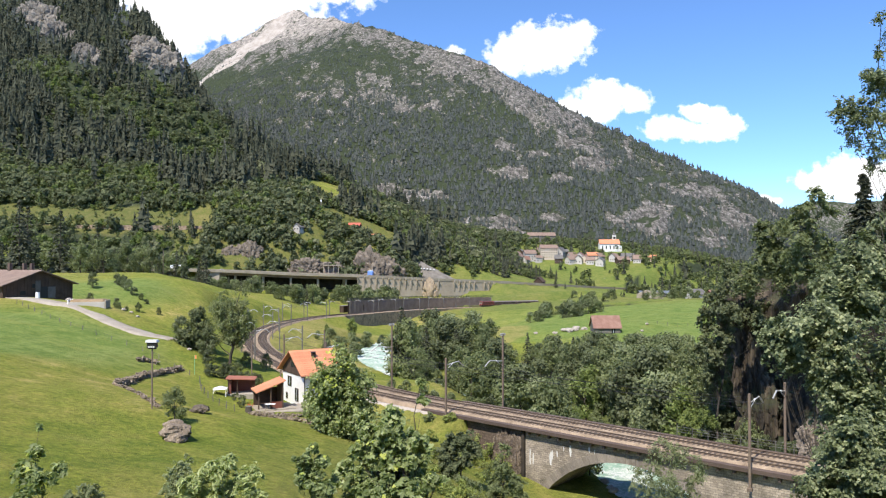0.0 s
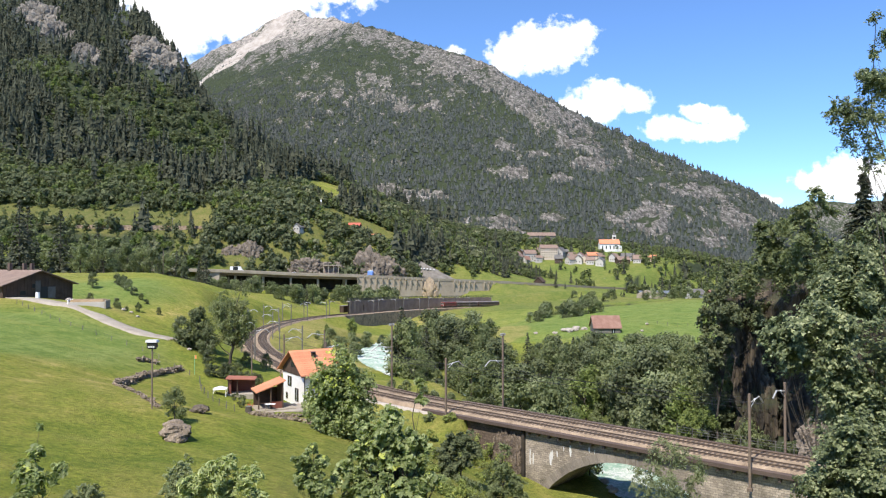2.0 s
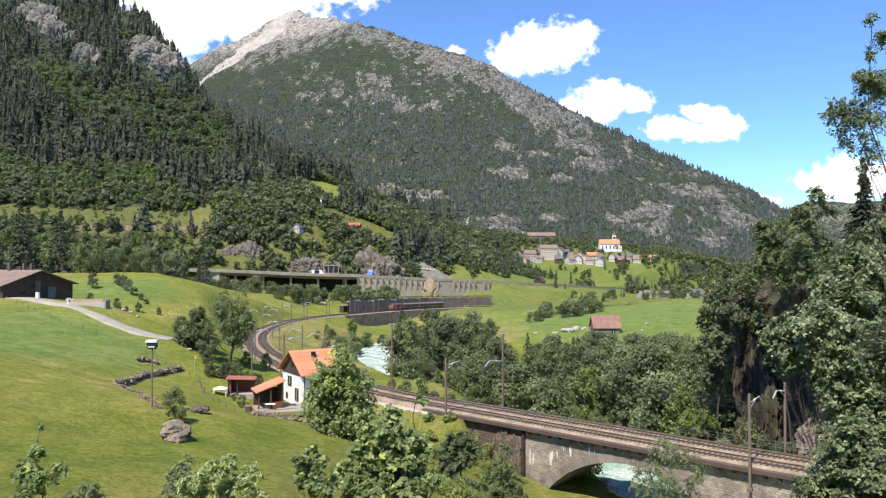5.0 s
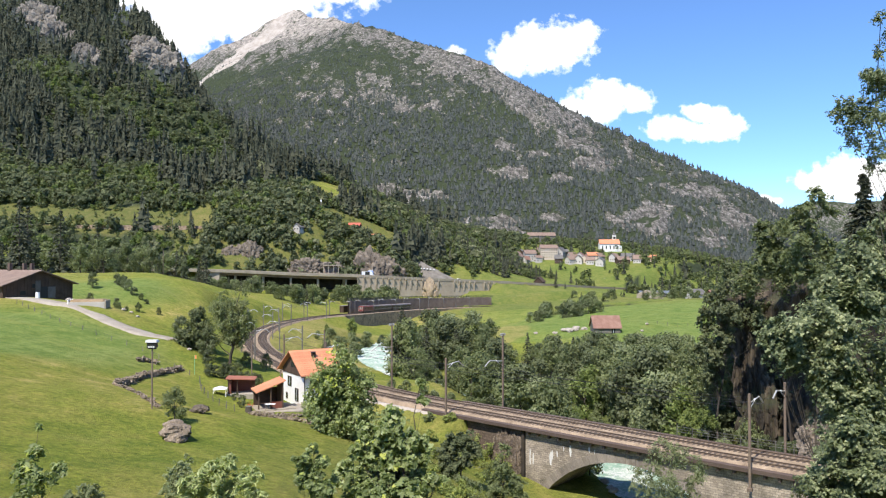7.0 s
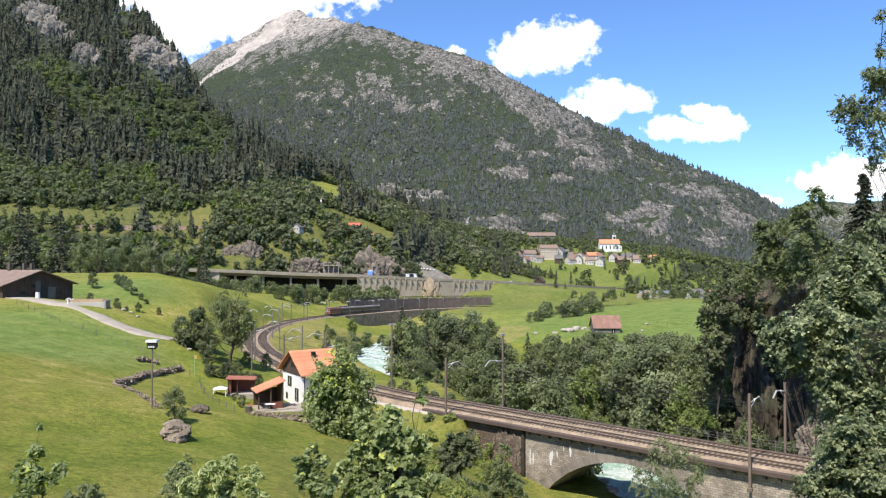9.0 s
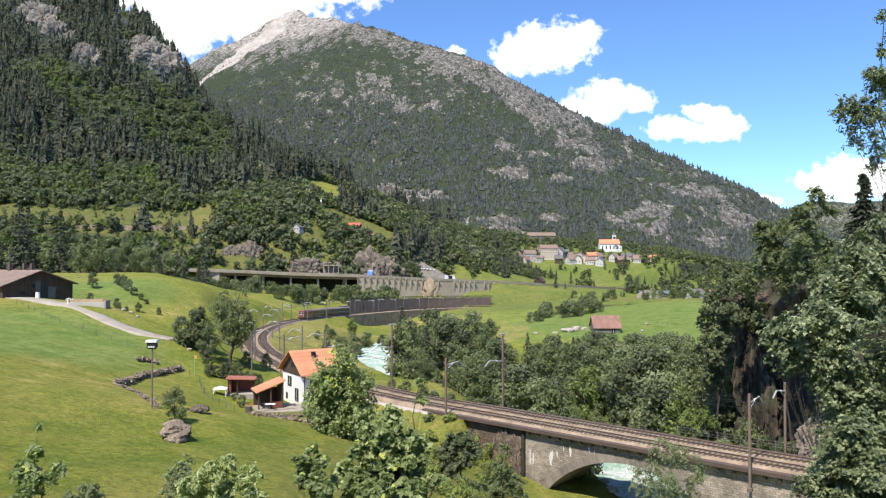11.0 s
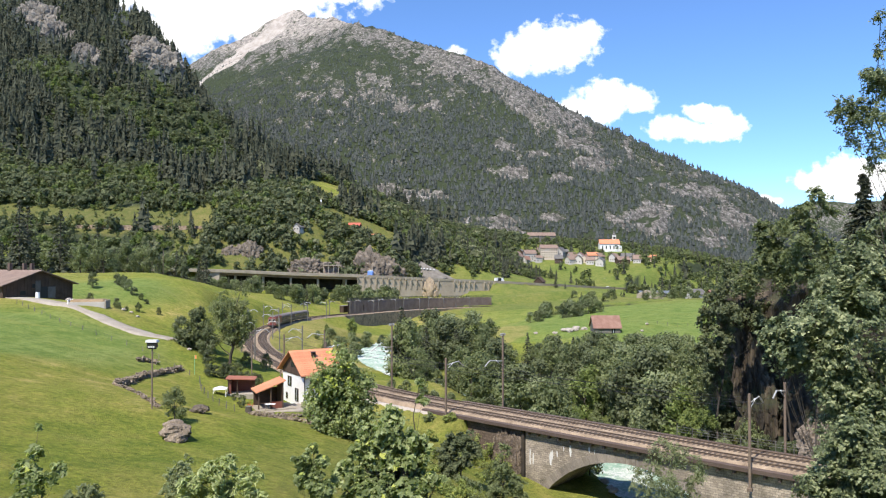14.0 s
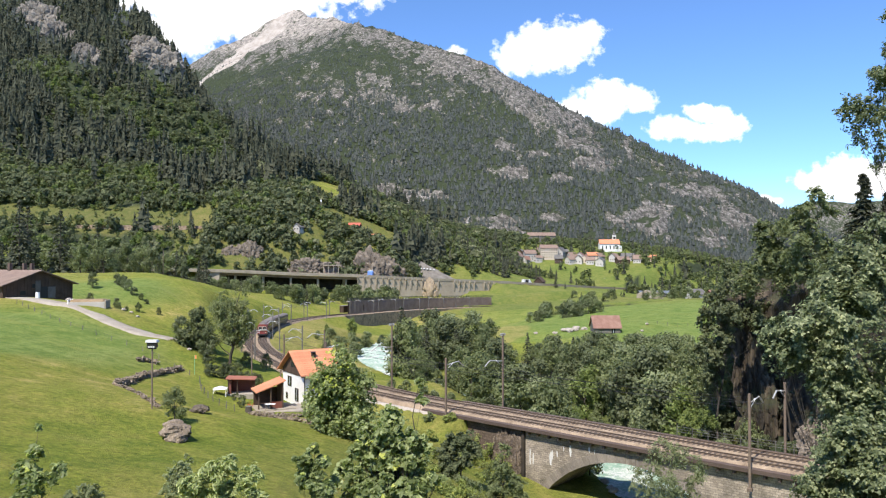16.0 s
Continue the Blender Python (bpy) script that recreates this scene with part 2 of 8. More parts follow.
LEAF_SYCAMORE = foliage("sycamore_leaves", (0.07, 0.096, 0.046), (0.37, 0.41, 0.24), None, 0.35, 0.45, (0.172, 0.208, 0.108))
LEAF_SCRUB = foliage("scrub_leaves", (0.15, 0.19, 0.06), (0.37, 0.42, 0.14), (0.5, 0.48, 0.1), 0.4)
YOUNG_LEAF = foliage("young_leaves", (0.38, 0.46, 0.09), (0.62, 0.66, 0.15), None, 0.45, 0.45)
LEAF_NEAR = foliage("near_leaves", (0.125, 0.165, 0.06), (0.48, 0.54, 0.29), (0.66, 0.70, 0.17), 0.5, 0.42, (0.33, 0.39, 0.18))

# ---- mesh tools ----


def fast_mesh(name, verts, faces, material=None, smooth=False):
    """A mesh from arrays; all faces have the same number of corners."""
    verts, faces = np.asarray(verts, np.float32), np.asarray(faces, np.int32)
    me = bpy.data.meshes.new(name)
    k = faces.shape[1]
    me.vertices.add(len(verts))
    me.vertices.foreach_set("co", verts.ravel())
    me.loops.add(faces.size)
    me.loops.foreach_set("vertex_index", faces.ravel())
    me.polygons.add(len(faces))
    me.polygons.foreach_set("loop_start", np.arange(0, faces.size, k, dtype=np.int32))
    me.update(calc_edges=True)
    me.polygons.foreach_set("use_smooth", np.full(len(faces), smooth))
    if material:
        me.materials.append(material)
    return me


def mesh_part(name, me, parent=None, label="", m=None):
    ob = new(name, me)
    if parent:
        ob.parent = parent
    if m is not None:
        ob.matrix_basis = m
    return tagged(ob, label)


def part(name, bm, material, parent=None, label="", m=None, smooth=False):
    me = bpy.data.meshes.new(name)
    bmesh.ops.recalc_face_normals(bm, faces=bm.faces)
    bm.to_mesh(me)
    bm.free()
    if material:
        me.materials.append(material)
    if smooth:
        me.polygons.foreach_set("use_smooth", np.full(len(me.polygons), True))
    return mesh_part(name, me, parent, label, m)


def thing(name, m, label, category, group="", kind=""):
    ob = new(name)
    ob.empty_display_size = 0.3
    ob.matrix_basis = m
    return tagged(ob, label, category, group, kind)


def box(bm, x0, x1, y0, y1, z0, z1, m=None, bevel=0.0):
    r = bmesh.ops.create_cube(bm, size=1.0, matrix=Matrix.LocRotScale(((x0 + x1) / 2, (y0 + y1) / 2, (z0 + z1) / 2), None, (abs(x1 - x0), abs(y1 - y0), abs(z1 - z0))))
    vs = r["verts"]
    if bevel:
        es = list({e for v in vs for e in v.link_edges})
        vs = list({v for f in bmesh.ops.bevel(bm, geom=es, offset=bevel, segments=1, affect="EDGES")["faces"] for v in f.verts} | {v for v in vs if v.is_valid})
    if m is not None:
        bmesh.ops.transform(bm, matrix=m, verts=vs)
    return vs


def boxed(*a, **k):
    bm = bmesh.new()
    box(bm, *a, **k)
    return bm


def prism(bm, outline, y0, y1):
    """An outline in x and z, drawn out from y0 to y1."""
    a = [bm.verts.new((x, y0, z)) for x, z in outline]
    b = [bm.verts.new((x, y1, z)) for x, z in outline]
    bm.faces.new(a)
    bm.faces.new(b[::-1])
    for i in range(len(a)):
        j = (i + 1) % len(a)
        bm.faces.new((a[i], b[i], b[j], a[j]))


def tube(points, radii, sides=6):
    """Arrays of a tapered tube through the points."""
    p = np.array(points, float)
    d = np.gradient(p, axis=0)
    d /= np.linalg.norm(d, axis=1)[:, None] + 1e-9
    ref = np.where(np.abs(d[:, 2:3]) > 0.9, [[1.0, 0, 0]], [[0, 0, 1.0]])
    u = np.cross(d, ref)
    u /= np.linalg.norm(u, axis=1)[:, None]
    w = np.cross(d, u)
    a = np.linspace(0, 2 * np.pi, sides, endpoint=False)
    r = np.asarray(radii, float)[:, None, None]
    v = p[:, None] + r * (np.cos(a)[None, :, None] * u[:, None] + np.sin(a)[None, :, None] * w[:, None])
    f = []
    for i in range(len(p) - 1):
        for j in range(sides):
            k = (j + 1) % sides
            f.append((i * sides + j, i * sides + k, (i + 1) * sides + k, (i + 1) * sides + j))
    return v.reshape(-1, 3), np.array(f)


def joined(pieces):
    vs, fs, n = [], [], 0
    for v, f in pieces:
        vs.append(v)
        fs.append(np.asarray(f) + n)
        n += len(v)
    return np.concatenate(vs), np.concatenate(fs)


def scattered(template, places, scales, turns, stretch=None):
    """Arrays of a template set down at many places."""
    tv, tf = template
    c, s = np.cos(turns)[:, None], np.sin(turns)[:, None]
    sc = scales[:, None]
    sx = sc * (1 if stretch is None else stretch[:, None])
    x = (tv[None, :, 0] * c - tv[None, :, 1] * s) * sx + places[:, 0:1]
    y = (tv[None, :, 0] * s + tv[None, :, 1] * c) * sx + places[:, 1:2]
    z = tv[None, :, 2] * sc + places[:, 2:3]
    f = tf[None] + (np.arange(len(places)) * len(tv))[:, None, None]
    return np.stack([x, y, z], -1).reshape(-1, 3), f.reshape(-1, tf.shape[1])


# ---- the lie of the land ----


def lattice(ix, iy, seed):
    h = (ix * 374761393 + iy * 668265263 + seed * 144269504) & 0x7FFFFFFF
    h = ((h ^ (h >> 13)) * 1274126177) & 0x7FFFFFFF
    return ((h ^ (h >> 16)) & 0xFFFF) / 65535.0


def value_noise(x, y, seed):
    ix, iy = np.floor(x).astype(np.int64), np.floor(y).astype(np.int64)
    fx, fy = x - ix, y - iy
    fx, fy = fx * fx * (3 - 2 * fx), fy * fy * (3 - 2 * fy)
    a, b = lattice(ix, iy, seed), lattice(ix + 1, iy, seed)
    c, d = lattice(ix, iy + 1, seed), lattice(ix + 1, iy + 1, seed)
    return (a * (1 - fx) + b * fx) * (1 - fy) + (c * (1 - fx) + d * fx) * fy


def fbm(x, y, size, octaves=4, seed=1):
    x, y = np.asarray(x, float) / size, np.asarray(y, float) / size
    total, amp, norm = 0.0, 1.0, 0.0
    for o in range(octaves):
        total = total + amp * (value_noise(x + 17.3 * o, y - 9.1 * o, seed + o) - 0.5) * 2
        norm, amp = norm + amp, amp * 0.55
        x, y = x * 2.03, y * 2.03
    return total / norm


def spline(points, step):
    """A smooth line through the points, in even steps."""
    p = np.array(points, float)
    q = np.concatenate([[2 * p[0] - p[1]], p, [2 * p[-1] - p[-2]]])
    out = []
    for i in range(1, len(q) - 2):
        u = np.linspace(0, 1, 40, endpoint=False)[:, None]
        a, b, c, d = q[i - 1], q[i], q[i + 1], q[i + 2]
        out.append(0.5 * (2 * b + (c - a) * u + (2 * a - 5 * b + 4 * c - d) * u**2 + (3 * b - a - 3 * c + d) * u**3))
    out = np.concatenate(out + [q[-2:-1]])
    for _ in range(60):
        out[1:-1] = 0.25 * out[:-2] + 0.5 * out[1:-1] + 0.25 * out[2:]
    s = np.concatenate([[0], np.cumsum(np.linalg.norm(np.diff(out, axis=0), axis=1))])
    t = np.arange(0, s[-1], step)
    return np.stack([np.interp(t, s, out[:, k]) for k in range(p.shape[1])], -1)


def beside(line, x, y):
    """For places: distance to a line, the nearest index along it, and the side (positive on its right hand)."""
    d = np.full(x.shape, 1e9)
    k = np.zeros(x.shape, int)
    for i in range(len(line)):
        e = (x - line[i, 0]) ** 2 + (y - line[i, 1]) ** 2
        m = e < d
        d[m], k[m] = e[m], i
    j = np.clip(k, 0, len(line) - 2)
    tx, ty = line[j + 1, 0] - line[j, 0], line[j + 1, 1] - line[j, 1]
    side = np.sign(tx * -(y - line[j, 1]) + ty * (x - line[j, 0]))
    return np.sqrt(d), k, side


# the double track's middle, from the cliff over the bridge and round the bend
TRACK = spline([(70, 53, 0.4), (51, 69.5, 0.2), (34.3, 85, 0.0), (23.4, 95.2, 0.0), (6.2, 111.2, 0.0), (-5.6, 123, -0.1), (-16.5, 136.5, -0.1), (-29.5, 156, -0.2), (-39.7, 177, -0.3), (-47.3, 197, -0.5), (-54, 220, -0.7),
                (-59, 246, -1.0), (-62, 278, -1.5), (-62.4, 314, -2.5), (-57.6, 360, -3.9), (-46, 402, -5.3), (-31, 448, -6.7), (-5.5, 500, -8.2), (20, 536, -9.6), (49, 570, -10.9), (90, 606, -12), (150, 640, -13), (330, 700, -16)], 1.0)
RIVER = spline([(60, 5, -6.5), (50, 40, -7.5), (38.5, 72, -8.6), (30, 97, -9.3), (25.5, 125, -9.8), (11, 170, -10.3), (-8, 208, -10.6), (-19.5, 245, -11), (-26, 282, -11.4), (-19, 325, -12), (5, 370, -12.8), (60, 410, -14), (150, 450, -15), (330, 500, -18)], 2.0)
HIGHWAY = spline([(-420, 470, 21), (-300, 525, 19.0), (-167, 560, 15.4), (-110, 572, 12.7), (-66, 582, 11.3), (-15, 604, 8.3), (36, 632, 5.6), (92, 672, 1.6), (186, 760, -5), (290, 850, -9), (420, 980, -10)], 4.0)
TRACK_S = np.arange(len(TRACK)) * 1.0


def near_index(line, x, y):
    return int(np.argmin((line[:, 0] - x) ** 2 + (line[:, 1] - y) ** 2))


BRIDGE_A, BRIDGE_B = near_index(TRACK, 46, 74), near_index(TRACK, 5.5, 111.9)
RIVER_WALL_A, RIVER_WALL_B = near_index(TRACK, -52, 380), near_index(TRACK, 44, 565)

HILL = [(0, 0, 19.7), (-22, -2, 20), (24, 0, 20.5), (0, -60, 34), (-70, -50, 32), (70, -50, 46), (0, 16, 13), (2, 36, 3.0), (-14, 20, 13.4), (18, 30, 1), (14, 62, -6.5), (5, 76, -5.0), (12, 86, -8.5), (22, 74, -8.5), (5.5, 99, -5.5), (-2, 84, -1.5), (-30, 10, 18), (-60, 20, 18), (-110, 30, 20)]
MEADOW = [(-87, 150, 13), (-52, 90, 9.7), (-24, 42, 8.8), (-17, 47, 7.0), (-9, 56, 4.3), (-24, 68, 5.8), (-29, 76, 7.0), (-25.5, 84, 5.0), (-24.6, 100, 1.5), (-14, 92, 1.3), (-36, 118, 1.9), (-26, 112, 0.5), (-17, 112, 0.2), (-86, 160, 14), (-68, 152, 12.2), (-50, 140, 6.9), (-63, 145, 9.2), (-39.5, 140, 2.7)]
UPPER_MEADOW = [(-88, 250, 16.5), (-83, 210, 12.8), (-104, 240, 15.2), (-90, 300, 12.5), (-72, 290, 3), (-150, 260, 17), (-150, 120, 17), (-120, 70, 16.5), (-260, 200, 24), (-200, 400, 14), (-110, 420, 5), (-140, 330, 14), (-75, 180, 8), (-60, 205, 3)]
BEND = [(-30, 335, -11), (-42, 300, -5), (-40, 240, -5), (-25, 190, -6), (-15, 395, -15), (-100, 480, 0), (-75, 460, -2), (-15, 440, -15)]
FLATS = [(20, 150, -4), (42, 180, -3.5), (5, 215, -6), (62, 130, -1), (53, 245, -1.3), (23, 270, -1.7), (150, 400, 2.3), (33, 470, -8.6), (60, 560, -9), (110, 300, 0.3), (95, 215, -2), (0, 300, -9), (60, 340, -1), (80, 420, -3), (180, 520, -3), (120, 470, -2.5), (260, 420, 5)]
FAR_FLATS = [(-180, 550, 4), (-120, 562, 0), (-72, 562, -3.5), (30, 592, -5), (82, 640, -1.5), (120, 660, -2), (170, 600, -7), (183, 760, -5.5), (217, 800, 6.5), (180, 880, 21), (204, 935, 36.4), (124, 905, 28), (85, 885, 24.5), (300, 700, -12), (400, 900, -5), (60, 780, 14), (280, 940, 30), (330, 820, 4)]
SLOPE = [(-60, 645, 30), (-97, 636, 25), (-125, 612, 15), (-18, 648, 12), (-32, 672, 27), (-62, 695, 40), (-82, 705, 51), (-120, 645, 49), (-186, 640, 52), (-317, 622, 54), (-170, 652, 60), (-118, 820, 101), (-45, 725, 45.5), (20, 700, 22), (-400, 580, 50), (-300, 560, 26)]
LAND = np.array(HILL + MEADOW + UPPER_MEADOW + BEND + FLATS + FAR_FLATS + SLOPE, float)


def thin_plate():
    p = LAND[:, :2] / 100
    d = np.linalg.norm(p[:, None] - p[None], axis=2)
    k = np.where(d > 0, d * d * np.log(d + 1e-9), 0) + 0.002 * np.eye(len(p))
    q = np.concatenate([np.ones((len(p), 1)), p], 1)
    a = np.block([[k, q], [q.T, np.zeros((3, 3))]])
    return np.linalg.solve(a, np.concatenate([LAND[:, 2], np.zeros(3)]))


PLATE = thin_plate()


def rolling(x, y):
    px, py = x / 100, y / 100
    z = PLATE[-3] + PLATE[-2] * px + PLATE[-1] * py
    for w, (a, b, _) in zip(PLATE, LAND):
        d2 = (px - a / 100) ** 2 + (py - b / 100) ** 2
        z = z + w * 0.5 * d2 * np.log(d2 + 1e-12)
    return z


LEFT_CREST = [(-1700, 2300, 820), (-1050, 1800, 730), (-800, 1480, 590), (-508, 1250, 431), (-401, 1120, 326), (-371, 1080, 286), (-338, 1040, 248), (-270, 1000, 202), (-200, 950, 145), (-116, 900, 93), (-55, 880, 61), (20, 900, 25)]
FAR_CREST = [(-290, 2700, 858), (-225, 2690, 860), (-123, 2600, 802), (28, 2400, 688), (143, 2250, 592), (253, 2150, 490), (310, 2080, 416), (352, 2040, 370), (430, 2000, 378), (507, 1950, 338), (560, 1915, 302), (611, 1880, 260), (680, 1790, 180), (704, 1700, 100), (740, 1600, 30)]
PEAK_CREST = [(-2300, 3300, 700), (-1500, 3200, 690), (-1060, 3200, 836), (-848, 3300, 976), (-760, 3420, 1095), (-692, 3500, 1196), (-590, 3350, 1112), (-425, 3100, 1006), (-290, 2700, 866)]
BLUE_CREST = [(900, 4300, 700), (1614, 4300, 448), (1932, 4300, 288), (2150, 4300, 200)]
LAST_CREST = [(2146, 4750, 315), (2290, 4750, 400), (2700, 4750, 420), (3600, 4750, 500)]
CLIFF_CREST = [(88, 20, 46), (70, 62, 32), (59, 86, 25), (51, 98, 21), (46, 112, 17), (52, 124, 15), (70, 138, 12), (105, 165, 4), (150, 200, 1)]
RIGHT_CREST = [(330, -100, 240), (480, 250, 200), (760, 600, 190), (1150, 1000, 200), (1800, 1700, 260), (3000, 3000, 400)]


def ridge(x, y, crest, slope, floor=-1e3, steep_right=1.0):
    z = np.full(x.shape, float(floor))
    for a, b in zip(crest[:-1], crest[1:]):
        dx, dy = b[0] - a[0], b[1] - a[1]
        t = np.clip(((x - a[0]) * dx + (y - a[1]) * dy) / (dx * dx + dy * dy), 0, 1)
        ex = x - a[0] - t * dx
        d = np.hypot(np.where(ex > 0, ex * steep_right, ex), y - a[1] - t * dy)
        z = np.maximum(z, a[2] + t * (b[2] - a[2]) - slope * d)
    return z


def soft_max(a, b, k):
    h = np.clip(0.5 + 0.5 * (a - b) / k, 0, 1)
    return b + (a - b) * h + k * h * (1 - h)


def ground(x, y):
    """Height of the land, and whether it is mountain, at arrays of places."""
    x, y = np.atleast_1d(np.asarray(x, float)), np.atleast_1d(np.asarray(y, float))
    z = rolling(x, y)
    far = np.clip((np.hypot(x * 0.8, y) - 900) / 350, 0, 1)
    z = z * (1 - far) + far * np.clip(z, -10, 30)
    z = np.clip(z, -25, 120)
    z = z + 0.35 * fbm(x, y, 14, 3, 3) * np.clip(np.hypot(x, y) / 60, 0.2, 3)
    rough = fbm(x, y, 260, 6, 11)
    left = ridge(x, y, LEFT_CREST, 0.66, -1e3, 2.3) + rough * 9 - 4 + 5 * fbm(x, y, 45, 3, 21)
    big = np.maximum(ridge(x, y, FAR_CREST, 0.60), ridge(x, y, PEAK_CREST, 0.72)) + rough * 26 + 10 * fbm(x, y * 0.8, 45, 5, 22) + 16 * np.abs(fbm(x, y, 110, 4, 23)) * (x < -250)
    dist = np.maximum(ridge(x, y, BLUE_CREST, 0.5), ridge(x, y, LAST_CREST, 0.6)) + rough * 30
    right = ridge(x, y, RIGHT_CREST, 0.75) + rough * 15
    mount = np.maximum(np.maximum(left, big), np.maximum(dist, right))
    out = soft_max(z, mount, 22.0 * np.clip(np.hypot(x, y) / 500, 0.05, 1))
    cliff = ridge(x, y, CLIFF_CREST, 2.6) + 2.5 * fbm(x, y, 16, 4, 31)
    out = np.maximum(out, cliff)
    near = (y < 1000) & (y > -20) & (np.abs(x) < 480)
    if near.any():
        nx, ny, nz = x[near], y[near], out[near]
        d, k, side = beside(TRACK[::4], nx, ny)
        rz = TRACK[::4][k, 2] - 0.75
        k = k * 4
        over = np.maximum(d - 5.4, 0)
        on_bridge = (k > BRIDGE_A) & (k < BRIDGE_B)
        walled = (k > RIVER_WALL_A) & (k < RIVER_WALL_B) & (side > 0)
        over = np.where(walled, np.maximum(d - 3.2, 0), over)
        low = np.where(on_bridge, -1e3, rz - over * np.where(walled, 30.0, 0.55))
        tunnel = k < BRIDGE_A - 10
        over = np.maximum(d - 5.4, 0)
        high = np.where(tunnel, 1e3, rz + np.where(walled, -0.5, 0) + over * np.where(k < BRIDGE_B, 4.0, np.where(side > 0, 0.75, 1.1)))
        nz = np.minimum(np.maximum(nz, np.where(tunnel, -1e3, low)), high)
        strip = (k > RIVER_WALL_A + 20) & (k < RIVER_WALL_B + 12) & (side < 0)
        shelf = TRACK[np.clip(k, 0, len(TRACK) - 1), 2] + 5.2
        d, k, side = beside(HIGHWAY[::3], nx, ny)
        strip &= (side > 0) & (HIGHWAY[::3][k, 0] > -64)
        nz = np.where(strip, np.minimum(nz, shelf), nz)
        hz = HIGHWAY[::3][k, 2] - 0.6
        walled = (side > 0) & (HIGHWAY[::3][k, 0] < 34)
        over = np.maximum(d - np.where(walled, 4.5, 11), 0)
        hxx = HIGHWAY[::3][k, 0]
        bridged = (hxx < -62) & (hxx > -172)
        low = np.where(bridged, -1e3, hz - over * np.where(walled, 30.0, 0.45))
        nz = np.minimum(np.maximum(nz, low), np.where(bridged & (d < 16), hz - 6, hz + np.maximum(over - 2, 0) * 1.5))
        d, k, side = beside(RIVER[::3], nx, ny)
        wz = RIVER[::3][k, 2]
        nz = np.minimum(nz, wz - 0.9 + np.maximum(d - 5.2, 0) * 0.75)
        out[near] = nz
    return out


def ground_at(x, y):
    return float(ground(x, y)[0])


def smooth_step(a, b, v):
    t = np.clip((v - a) / (b - a), 0, 1)
    return t * t * (3 - 2 * t)


# bare slabs on the far mountain: across, height, half width, half height
SLABS = [(138, 291, 30, 16), (146, 214, 45, 18), (226, 265, 40, 14), (300, 300, 40, 16), (339, 244, 60, 18), (472, 203, 45, 16), (579, 180, 75, 24), (518, 59, 30, 30), (-50, 157, 85, 17), (-112, 172, 26, 18), (376, 103, 75, 24), (102, 101, 50, 11),
         (109, 76, 50, 11), (211, 107, 30, 9), (-100, 415, 34, 12), (-30, 420, 26, 8), (430, 130, 40, 20), (250, 200, 26, 10), (620, 120, 40, 26)]


def rock_zone(x, y, z):
    """Where the mountains show bare rock."""
    n = 0.22 * fbm(x * 1.5, y * 0.6, 150, 4, 41) + 0.72 * fbm(x * 2.0, y * 0.7, 38, 4, 42)
    crest = np.interp(x, [c[0] for c in FAR_CREST], [c[2] for c in FAR_CREST])
    high = np.maximum(smooth_step(600, 930, z), smooth_step(-200, -60, z - crest) * (x > -330) * (x < 390) * 0.95)
    far = y > 1150
    add = 0.50 * np.exp(-(((x + 190) / 260) ** 2 + ((z - 500) / 125) ** 2)) + 0.34 * smooth_step(300, 520, x) * (z > 60)
    for a, b, w, h in SLABS:
        add = add + 0.95 * np.exp(-(((x - a) / w) ** 2 + ((z - b) / h) ** 2) ** 2)
    return np.where(far, np.clip(n + high * 0.72 + add, 0, 1), 0.0)


